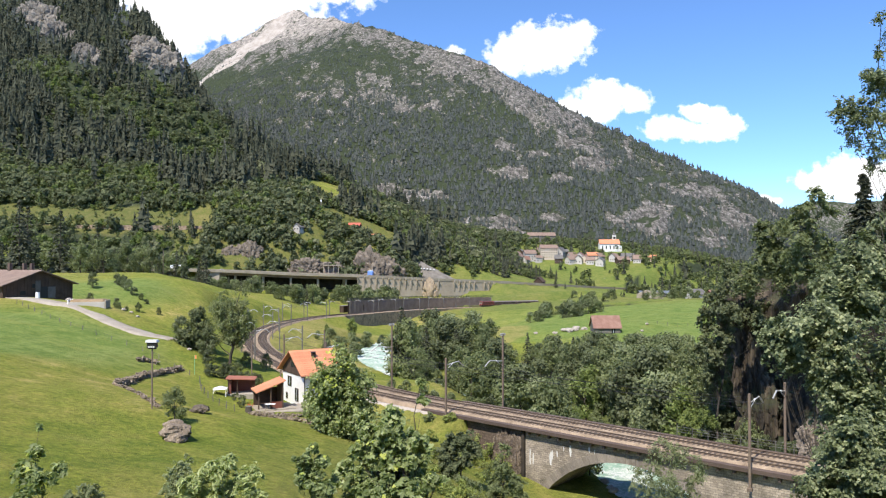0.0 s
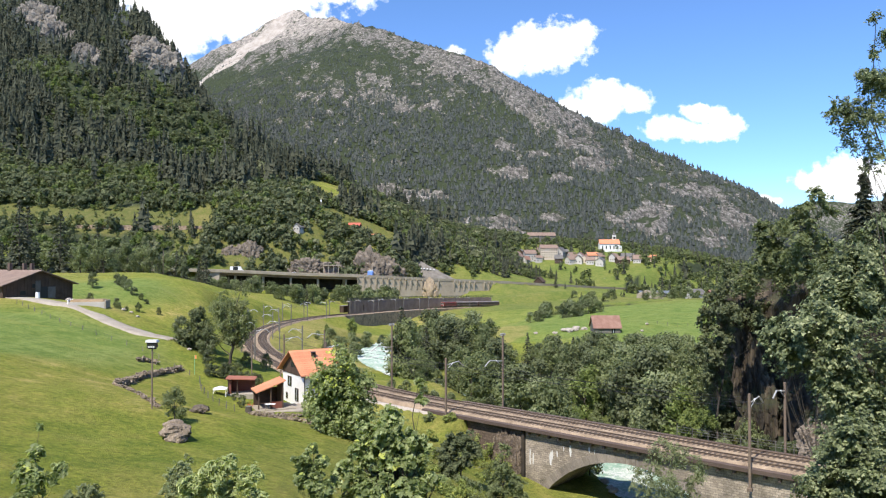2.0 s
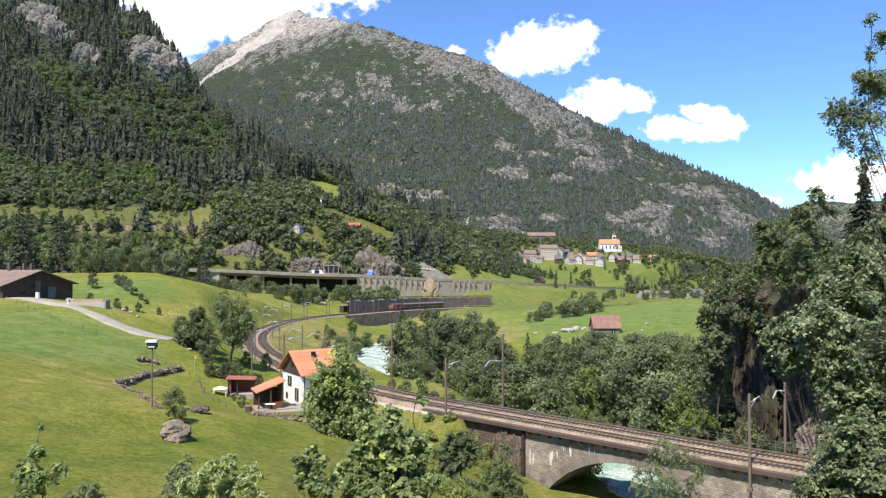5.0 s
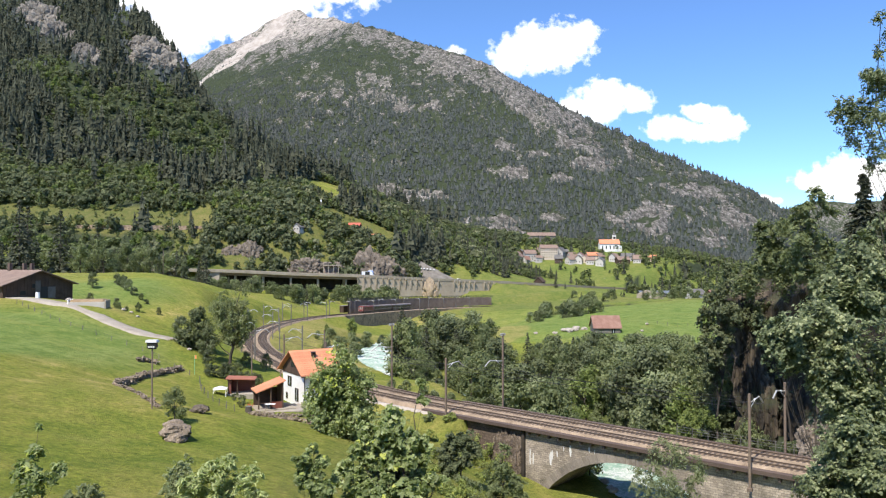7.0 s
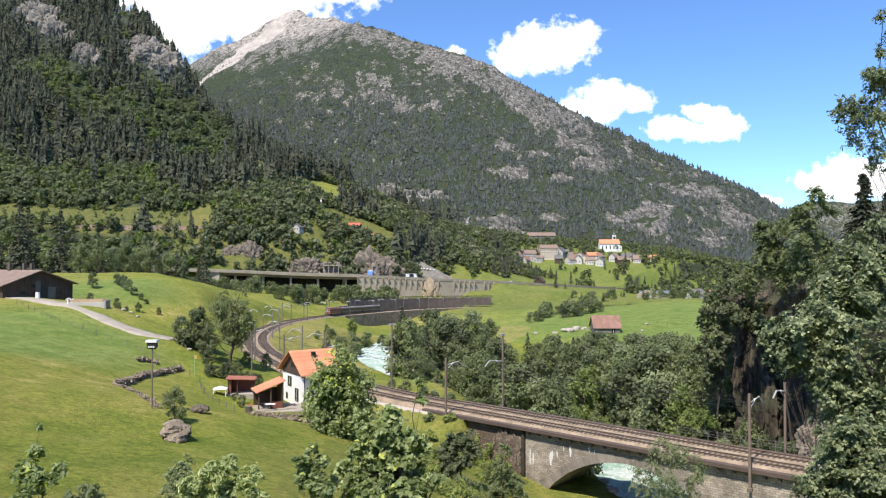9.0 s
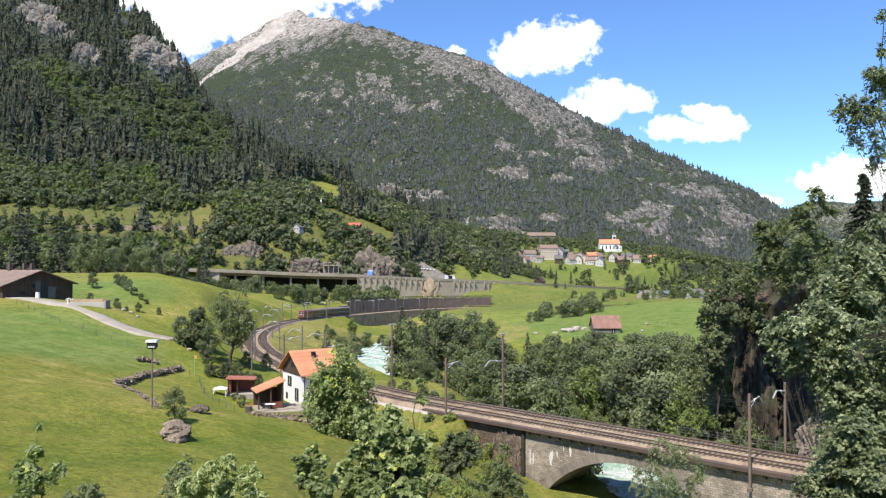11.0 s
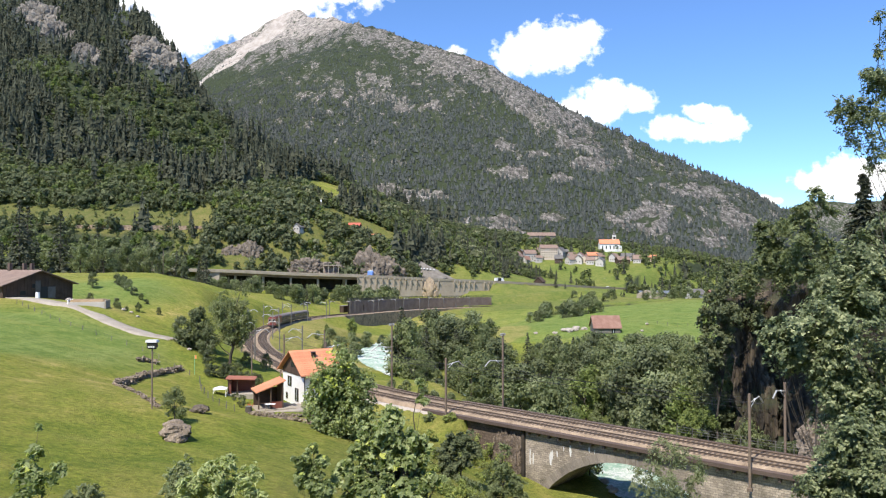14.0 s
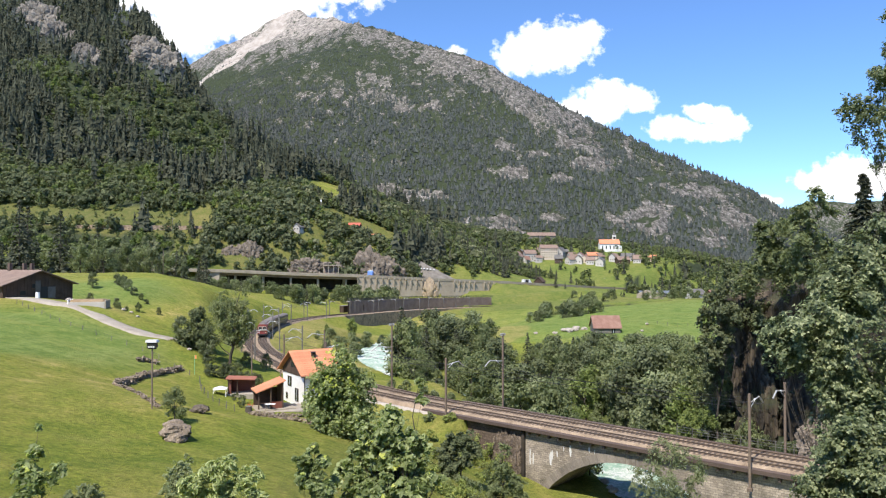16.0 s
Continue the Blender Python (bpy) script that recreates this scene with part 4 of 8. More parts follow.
def conifer_shape(tiers, sides, seed, width=0.17, trunk=True):
    rnd = np.random.RandomState(seed)
    vs, fs, n = [], [], 0
    for k in range(tiers):
        t = k / tiers
        z0 = 0.06 + 0.88 * t
        z1 = min(1.0, z0 + 1.5 / tiers)
        r = width * (1 - t) ** 0.85 + 0.012
        a = np.linspace(0, 2 * np.pi, sides * 2, endpoint=False) + rnd.uniform(0, 3)
        rr = r * np.where(np.arange(sides * 2) % 2, 0.5, 1.0) * rnd.uniform(0.6, 1.35, sides * 2)
        ring = np.stack([np.cos(a) * rr, np.sin(a) * rr, z0 - 0.03 * np.where(np.arange(sides * 2) % 2, 0, 1) + rnd.uniform(-0.012, 0.012, sides * 2)], -1)
        vs += [ring, [[rnd.uniform(-0.008, 0.008), rnd.uniform(-0.008, 0.008), z1]]]
        m = sides * 2
        fs += [(n + i, n + (i + 1) % m, n + m) for i in range(m)]
        n += m + 1
    return np.concatenate(vs), np.array(fs)


def leaf_quads(centres, normals, size, rnd, slim=0.55):
    """One folded leaf or leaf clump, as a kite, at each centre."""
    n = len(centres)
    nn = normals / (np.linalg.norm(normals, axis=1)[:, None] + 1e-9)
    ref = rnd.normal(size=(n, 3))
    u = np.cross(nn, ref)
    u /= np.linalg.norm(u, axis=1)[:, None] + 1e-9
    w = np.cross(nn, u)
    s = (size * rnd.uniform(0.6, 1.35, n))[:, None]
    tip, tail = centres + u * s * 0.62, centres - u * s * 0.5
    l, r = centres + w * s * slim * 0.5 + nn * s * 0.12, centres - w * s * slim * 0.5 + nn * s * 0.12
    v = np.stack([tail, l, tip, r], 1).reshape(-1, 3)
    return v, np.arange(n * 4).reshape(-1, 4)


def leaf_tris(centres, normals, size, rnd, slim=0.7):
    """One small clump of leaves, as a triangle, at each centre."""
    v, f = leaf_quads(centres, normals, size, rnd, slim)
    v = v.reshape(-1, 4, 3)[:, 1:].reshape(-1, 3)
    return v, np.arange(len(v)).reshape(-1, 3)


def palmate_leaves(centres, normals, size, rnd):
    """A lobed leaf at each centre: three pointed lobes that share the stalk's end."""
    n = len(centres)
    nn = normals / (np.linalg.norm(normals, axis=1)[:, None] + 1e-9)
    u = np.cross(nn, rnd.normal(size=(n, 3)))
    u /= np.linalg.norm(u, axis=1)[:, None] + 1e-9
    w = np.cross(nn, u)
    s = (size * rnd.uniform(0.6, 1.3, n))[:, None]
    cols = [centres - u * s * 0.35]
    for a, k in ((-0.95, 0.75), (0.0, 1.0), (0.95, 0.75)):
        d, e = u * math.cos(a) + w * math.sin(a), w * math.cos(a) - u * math.sin(a)
        fold = nn * s * (0.05 if a == 0 else 0.02)
        base = centres - u * s * 0.35
        cols += [base + (d * 0.5 + e * 0.27) * s * k + fold, base + d * s * k - nn * s * 0.08, base + (d * 0.5 - e * 0.27) * s * k + fold]
    v = np.stack(cols, 1).reshape(-1, 3)
    i = (np.arange(n) * 10)[:, None]
    f = np.concatenate([np.concatenate([i, i + 1 + 3 * k, i + 2 + 3 * k, i + 3 + 3 * k], 1) for k in range(3)])
    return v, f


def crown_points(lumps, count, rnd, fill=0.35):
    """Places and outward directions on the shells of overlapping lumps (x, y, z, r)."""
    lumps = np.array(lumps, float)
    w = lumps[:, 3] ** 2
    k = rnd.choice(len(lumps), count, p=w / w.sum())
    d = rnd.normal(size=(count, 3))
    d /= np.linalg.norm(d, axis=1)[:, None]
    r = lumps[k, 3] * (1 - fill * rnd.rand(count) ** 1.5) * (1 + 0.18 * rnd.normal(size=count))
    return lumps[k, :3] + d * r[:, None] * [1, 1, 0.85], d


def spray_points(lumps, count, rnd, twigs=16, droop=0.15):
    """Leaf places along twigs that ray out from each lump (x, y, z, r), and their outward directions."""
    lumps = np.array(lumps, float)
    w = lumps[:, 3] ** 2
    per = rnd.choice(len(lumps), count, p=w / w.sum())
    dirs = rnd.normal(size=(len(lumps), twigs, 3))
    dirs /= np.linalg.norm(dirs, axis=2)[..., None]
    reach = rnd.uniform(0.55, 1.25, (len(lumps), twigs))
    k = rnd.randint(0, twigs, count)
    d = dirs[per, k]
    u = 0.2 + 0.8 * rnd.rand(count) ** 0.75
    r = lumps[per, 3]
    p = lumps[per, :3] + d * (r * reach[per, k] * u)[:, None] * [1, 1, 0.9]
    p[:, 2] -= droop * r * u * u
    return p + rnd.normal(size=(count, 3)) * (0.10 * r)[:, None], d


def broadleaf_shape(count, leaf, seed, wide=0.36, low=0.18, lumps=14):
    """A crown of unit height."""
    rnd = np.random.RandomState(seed)
    ls = []
    for i in range(lumps):
        t = rnd.rand()
        z = low + 0.12 + (0.82 - low) * t
        reach = wide * (0.35 + 0.65 * math.sin(math.pi * min(0.95, 0.25 + 0.75 * t))) * 0.62
        a = rnd.uniform(0, 6.283)
        ls.append((math.cos(a) * reach, math.sin(a) * reach, z, wide * rnd.uniform(0.25, 0.45)))
    ls.append((0, 0, 0.88, wide * 0.32))
    p, d = spray_points(ls, count // 2, rnd, 22)
    q, e = crown_points(ls, count - count // 2, rnd, 0.25)
    p, d = np.concatenate([p, q]), np.concatenate([d, e])
    nrm = d + rnd.normal(size=d.shape) * 0.4 + [0, 0, 0.2]
    return leaf_tris(p, nrm, leaf, rnd, 0.9)


def clump_shape(count, leaf, seed, wide, lumps):
    """A far crown of unit height: overlapping rounded masses of leaf clumps that face outward."""
    rnd = np.random.RandomState(seed)
    ls = [(0, 0, 0.72, wide * 0.55)]
    for i in range(lumps):
        a, t = rnd.uniform(0, 6.283), rnd.rand()
        reach = wide * rnd.uniform(0.35, 0.75) * (1.0 - 0.45 * t)
        ls.append((math.cos(a) * reach, math.sin(a) * reach, 0.22 + 0.55 * t, wide * rnd.uniform(0.32, 0.55)))
    p, d = crown_points(ls, count, rnd, 0.2)
    p[:, 2] = np.maximum(p[:, 2], 0.02)
    return leaf_tris(p, d + rnd.normal(size=d.shape) * 0.28, leaf, rnd, 1.0)


def spruce_shape(n, seed, width, leaf, tiers=13):
    """A spruce of unit height: ragged boughs in drooping tiers, as small triangles."""
    rnd = np.random.RandomState(seed)
    t = rnd.rand(n) ** 1.35
    tier = np.floor(t * tiers)
    a = rnd.uniform(0, 6.283, n)
    a = a + 0.25 * np.sin(a * 5 + tier)
    r = width * (1 - t) ** 0.85 * rnd.uniform(0.2, 1.12, n) + 0.008
    p = np.stack([np.cos(a) * r, np.sin(a) * r, 0.06 + 0.93 * (tier + 0.75 * rnd.rand(n)) / tiers - 0.3 * r], -1)
    nrm = np.stack([np.cos(a) * 0.6, np.sin(a) * 0.6, np.ones(n)], -1) + rnd.normal(size=(n, 3)) * 0.4
    return leaf_tris(p, nrm, leaf * (1.15 - 0.5 * t), rnd, 0.8)


def forest(name, label, shapes, xs, ys, keep, height, material, seed, sink=0.3):
    """Uncounted trees as one mesh."""
    r = np.random.RandomState(seed)
    x, y = xs[keep], ys[keep]
    z = ground(x, y) - sink
    pick = r.randint(0, len(shapes), len(x))
    pieces = []
    for k, sh in enumerate(shapes):
        m = pick == k
        if m.any():
            n = m.sum()
            pieces.append(scattered(sh, np.stack([x[m], y[m], z[m]], -1), (height if np.isscalar(height) else height[m]) * r.uniform(0.45, 1.2, n), r.uniform(0, 6.28, n), r.uniform(0.8, 1.25, n)))
    v, f = joined(pieces)
    return tagged(new(name, fast_mesh(name, v, f, material)), label, "forest", kind="stuff")


FAR_SHAPES = [conifer_shape(2, 2, 200 + i, 0.36) for i in range(4)]
MID_SHAPES = [joined([conifer_shape(7, 3, 230 + i, 0.145 + 0.012 * i), spruce_shape(54, 210 + i, 0.19 + 0.014 * i, 0.105)]) for i in range(6)]
SCRUB = [clump_shape(26, 0.42, 260 + i, 0.5, 4) for i in range(3)]
BUSHY = [clump_shape(100, 0.215, 220 + i, 0.40, 8) for i in range(6)]


ROCK_FACES = ((-653, 1252, 26, 34), (-690, 1285, 22, 26), (-612, 1212, 20, 26), (-580, 1180, 14, 18), (-497, 1078, 17, 24), (-520, 1100, 13, 20), (-432, 1136, 30, 30), (-398, 1098, 22, 26), (-458, 1164, 18, 20))


def open_land(x, y):
    """The clearings on the slopes."""
    a = np.hypot((x + 112) / 36, (y - 815) / 55) < 1
    b = (np.abs(y - 640 - 0.1 * (x + 250)) < 15) & (x < -195) & (x > -420) | (np.hypot((x + 163) / 19, (y - 607) / 14) < 1)
    c = np.hypot((x + 75) / 45, (y - 712) / 30) < 1
    d = np.hypot((x + 230) / 22, (y - 760) / 26) < 1
    e = (np.hypot((x - 150) / 62, (y - 872) / 20) < 1) | (np.hypot((x - 222) / 26, (y - 815) / 26) < 1) | (np.hypot((x - 205) / 18, (y - 915) / 16) < 1)
    f = np.zeros(x.shape, bool)
    for rx, ry, w, h in ROCK_FACES:
        f |= np.hypot((x - rx) / (w * 1.15), (y - ry + 24) / (h * 1.15)) < 1
    g = np.hypot((x + 300 + 0.8 * (y - 825)) / 18, (y - 825) / 34) < 1
    return a | b | c | d | e | f | g


def build_forests():
    # far mountain
    r = np.random.RandomState(5)
    n = 108000
    y = 1050 + 2100 * r.rand(n) ** 0.85
    x = r.uniform(-0.62, 0.62, n) * y
    z = ground(x, y)
    rock = rock_zone(x, y, z)
    keep = (0.95 * np.clip(1.25 * rock + 0.55 * fbm(x * 1.6, y * 0.8, 20, 3, 43), 0, 1) < r.rand(n)) & (z < 740 + 300 * r.rand(n)) & (z > 25) & (r.rand(n) < np.where(y > 2100, 0.75, 1))
    forest("far_forest", "dark spruce forest between bare rock on the mountain", FAR_SHAPES, x, y, keep, 11.5 - 5.5 * smooth_step(250, 700, ground(x, y))[keep], CONIFER_HAZED, 6)
    # left slope
    n = 21000
    y = r.uniform(560, 1300, n)
    x = -r.uniform(-0.1, 0.66, n) * y
    z = ground(x, y)
    rock = rock_zone(x, y, z)
    d, k, _ = beside(HIGHWAY[::4], x, y)
    mixed = 2.3 * fbm(x, y, 80, 3, 81) + (212 - z) / 150 + 0.35 * (x < -230) * (z < 150) - np.where((z < 50) & (x < -190), 0.75, 0) + 0.25 * (x > -290) * (z < 175)
    ok = ((z > 17) | ((z > 5) & (x < -20) & (y > 590))) & (d > 16) & ~open_land(x, y) & (rock < 0.5) & ~((x < -195) & (y > 588) & (y < 624) & (r.rand(n) < 0.6)) & ~((np.abs(x + 65) < 62) & (y < 668) & (r.rand(n) < 0.3))
    forest("slope_forest", "tall dark spruces on the steep slope", MID_SHAPES, x, y, ok & (mixed < 0.5 * r.rand(n) + 0.1) & (fbm(x, y, 40, 2, 84) + 0.55 * r.rand(n) > 0.12) & (r.rand(n) < 0.6), 33.0, CONIFER, 7)
    pick, tone = r.rand(n), fbm(x, y, 35, 2, 86) + 0.5 * r.normal(size=n)
    broad = ok & (pick < np.where((x > -235) & (z < 80), 0.8, np.where(mixed > 0.15, 0.62, 0.14)))
    forest("slope_woods", "green broadleaf trees and bushes on the slope", BUSHY, x, y, broad & (tone < 0.0), 12.0, SLOPE_DARK, 8)
    forest("slope_trees", "grey-green broadleaf trees on the slope", BUSHY, x, y, broad & (tone >= 0.0) & ((tone < 0.35) | (mixed < 0.4)) & ((x < -250) | (tone < 0.22)), 12.0, SLOPE_MID, 12)
    forest("pale_trees", "pale grey-green broadleaf trees on the slope", BUSHY, x, y, broad & (tone >= 0.22) & ((tone < 0.35) | (mixed < 0.4)) & (x >= -250), 12.0, SLOPE_PALE, 13)
    forest("slope_bushes", "sunlit yellow-green bushes on the slope", BUSHY, x, y, broad & (tone >= 0.35) & (mixed >= 0.4), 9.0, SLOPE_BRIGHT, 11)
    n = 2600
    x, y = r.uniform(-430, -10, n), r.uniform(596, 790, n)
    z = ground(x, y)
    d, k, _ = beside(HIGHWAY[::4], x, y)
    forest("slope_scrub", "low olive scrub on the open slope", SCRUB, x, y, (d > 17) & (z > 14) & (fbm(x, y, 26, 3, 87) > -0.15), 2.9, SLOPE_MID, 14)
    # hedges and copses in the valley
    n = 9000
    x, y = r.uniform(-190, 480, n), r.uniform(655, 1080, n)
    z = ground(x, y)
    d, k, _ = beside(HIGHWAY[::4], x, y)
    ok = (d > 15) & ~((x > 38) & (x < 98) & (y > 930) & (y < 1002)) & ~open_land(x, y) & ((fbm(x, y, 60, 3, 82) > np.where((x > 92) & (y < 905), -0.1, -0.25)) | (x > 225)) & ~((x > 60) & (y < 720) & (x < 190))
    dense = (x > -25) & (x < 92) & (y > 672) & (y < 880) & (x > (y - 700) * 0.1 - 20)
    forest("valley_spruces", "spruces round the village", MID_SHAPES, x, y, ok & (r.rand(n) < np.where(dense, 0.45, 0.13)), 14.0, CONIFER, 9)
    forest("valley_bushes", "broadleaf bushes round the village", BUSHY, x, y, ok & (r.rand(n) < np.where(dense, 0.5, 0.42)), 9.5, SLOPE_MID, 10)


build_forests()

# ---- clouds, far behind the mountains ----


def cloud_material(name, lobes, seed):
    """White vapour with a ragged, thinning edge; it glows by itself, bluish shading painted in."""
    m, t, n, l, b = nodes_of(name)
    v = coords(t)
    warp = n.new("ShaderNodeVectorMath")
    warp.operation = "ADD"
    wn_ = n.new("ShaderNodeTexNoise")
    wn_.inputs["Scale"].default_value, wn_.inputs["Detail"].default_value = 0.006, 3
    l.new(v, wn_.inputs["Vector"])
    sc = n.new("ShaderNodeVectorMath")
    sc.operation = "MULTIPLY_ADD"
    sc.inputs[1].default_value, sc.inputs[2].default_value = (60, 0, 60), (-30 + seed, 0, -30)
    l.new(wn_.outputs["Color"], sc.inputs[0])
    l.new(v, warp.inputs[0])
    l.new(sc.outputs[0], warp.inputs[1])
    total = None
    for x, z, rx, rz in lobes:
        d = n.new("ShaderNodeVectorMath")
        d.operation = "MULTIPLY_ADD"
        d.inputs[1].default_value, d.inputs[2].default_value = (1 / rx, 0, 1 / rz), (-(x + seed) / rx, 0, -z / rz)
        l.new(warp.outputs[0], d.inputs[0])
        g = n.new("ShaderNodeVectorMath")
        g.operation = "LENGTH"
        l.new(d.outputs[0], g.inputs[0])
        h = calc(t, "SUBTRACT", 1.0, g.outputs["Value"])
        total = h if total is None else calc(t, "SMOOTH_MAX", total, h, 0.25)
    nz = noise_tex(t, v, 0.011, 8, 0.6)
    dens = calc(t, "MULTIPLY_ADD", nz, 1.9, calc(t, "SUBTRACT", total, 0.93))
    alpha = ramp(t, dens, [(0.0, (0,) * 3), (0.4, (1,) * 3)])
    shade = ramp(t, calc(t, "MULTIPLY_ADD", nz, 0.6, total), [(0.2, (0.80, 0.88, 1.0)), (0.75, (1.0, 1.0, 1.0))])
    em, tr, ms = n.new("ShaderNodeEmission"), n.new("ShaderNodeBsdfTransparent"), n.new("ShaderNodeMixShader")
    l.new(shade, em.inputs["Color"])
    em.inputs["Strength"].default_value = 0.92
    l.new(alpha, ms.inputs[0])
    l.new(tr.outputs[0], ms.inputs[1])
    l.new(em.outputs[0], ms.inputs[2])
    l.new(ms.outputs[0], n["Material Output"].inputs["Surface"])
    return m


CLOUDS = []


def build_cloud(x, z, lobes, drift):
    """A cloud bank; lobes are (x, z, half width, half height) in metres about its middle."""
    w = max(abs(a) + c * 1.6 for a, _, c, _ in lobes)
    h = max(abs(b) + d * 1.6 for _, b, _, d in lobes)
    gx, gz = np.meshgrid(np.linspace(-w, w, 25), np.linspace(-h, h, 17))
    gy = 40 * ((gx / w) ** 2 + (gz / h) ** 2)
    i = np.arange(gx.size).reshape(gx.shape)
    f = np.stack([i[:-1, :-1], i[:-1, 1:], i[1:, 1:], i[1:, :-1]], -1).reshape(-1, 4)
    me = fast_mesh("cloud", np.stack([gx, gy, gz], -1).reshape(-1, 3), f, cloud_material("cloud_vapour", lobes, 0.0), True)
    ob = tagged(new("cloud", me), "bright white cumulus cloud in the blue sky", "cloud", "clouds", "structure")
    ob.matrix_basis = pose(x, 4880, z)
    CLOUDS.append((ob, x, z, drift))


build_cloud(-1290, 1640, [(-430, 180, 620, 330), (170, 160, 560, 260), (520, 160, 420, 160), (-420, -90, 330, 230), (-60, 20, 480, 230)], 55)
build_cloud(620, 1400, [(-190, -60, 170, 130), (-60, 40, 190, 140), (150, 50, 230, 150), (60, -40, 220, 120), (260, 110, 120, 90)], 50)
build_cloud(1035, 1085, [(-200, -60, 160, 70), (0, 20, 200, 120), (-20, -70, 170, 100), (200, -20, 130, 80)], 28)
build_cloud(1600, 920, [(-150, -30, 180, 80), (60, 60, 190, 80), (120, -60, 180, 70), (250, -10, 110, 70)], 26)
build_cloud(2640, 560, [(-230, -20, 170, 70), (0, 40, 260, 130), (250, 20, 220, 120), (0, -60, 300, 90)], -4)
build_cloud(2090, 425, [(-30, 0, 70, 35), (40, -10, 60, 26)], 4)
build_cloud(70, 1375, [(0, 0, 75, 50)], 10)

# ---- living trees and bushes, one by one ----


def limbs(tips, foot, rnd, r0):
    """A tapered trunk from the foot and a limb to each tip."""
    foot = np.array(foot, float)
    tips = [np.array(t[:3], float) for t in tips]
    top = max(tips, key=lambda t: t[2])
    base = [foot + (top - foot) * k + np.array([rnd.uniform(-1, 1), rnd.uniform(-1, 1), 0]) * 0.05 * np.linalg.norm(top - foot) * math.sin(k * 3.1) for k in np.linspace(0, 1, 9)]
    pieces = [tube(base, np.linspace(r0, r0 * 0.12, 9), 7)]
    for t in tips:
        if t is top:
            continue
        k = min(6, max(1, int(8 * (0.75 * (t[2] - foot[2]) / max(0.5, top[2] - foot[2])))))
        s = base[k]
        mid = (s + t) / 2 + np.array([0, 0, -0.06 * np.linalg.norm(t - s)])
        rr = r0 * (1 - k / 9) * 0.5
        pieces.append(tube([s, (s + mid) / 2, mid, (mid + t) / 2, t], np.linspace(rr, rr * 0.2, 5), 5))
    return joined(pieces)


def leafy(name, label, category, lumps, foot, count, leaf, material, seed, r0=0.12, fill=0.6, group="", slim=0.55, lobed=False):
    """A tree or bush from its lumps of foliage (x, y, z, r), standing at its foot."""
    rnd = np.random.RandomState(seed)
    foot = (foot[0], foot[1], ground_at(foot[0], foot[1]) - 0.15)
    ob = thing(name, Matrix.Translation(foot), label, category, group)
    off = np.array(foot)
    tips = [(l[0] - off[0], l[1] - off[1], l[2] - off[2]) for l in lumps]
    v, f = limbs(tips, (0, 0, 0), rnd, r0)
    mesh_part("trunk" if category == "tree" else "stem", fast_mesh("trunk", v, f, BARK, True), ob)
    small = []
    for l in lumps:
        for _ in range(5):
            d = rnd.normal(size=3)
            d /= np.linalg.norm(d)
            small.append((*(np.array(l[:3]) - off + d * l[3] * rnd.uniform(0.2, 0.85)), l[3] * (rnd.uniform(0.7, 1.25) if lobed else rnd.uniform(0.5, 0.85))))
    if lobed:
        count, leaf = int(count * 1.5), leaf * 0.76
    p, d = spray_points(small, count, rnd, 6 if lobed else 9, 0.3)
    nrm = d + rnd.normal(size=d.shape) * (0.45 if lobed else 0.7) + [-0.2, -0.3, 0.9]
    v, f = palmate_leaves(p, nrm, leaf, rnd) if lobed else leaf_quads(p, nrm, leaf, rnd, slim)
    mesh_part("crown", fast_mesh("crown", v, f, material), ob)
    return ob


def crown_of(x, y, z, rx, rz, count, seed, taper=0.0):
    """Many small lumps that fill an upright oval; taper narrows its top."""
    r = np.random.RandomState(seed)
    out = []
    while len(out) < count:
        p = r.uniform(-1, 1, 3)
        if np.linalg.norm(p) > 1:
            continue
        k = 1 - taper * (p[2] + 1) / 2
        out.append((x + p[0] * rx * k, y + p[1] * rx * k, z + p[2] * rz, rx * r.uniform(0.22, 0.36)))
    return out


NEAR_SWAY = []


def sways(ob, reach):
    NEAR_SWAY.append((ob, reach))
    return ob


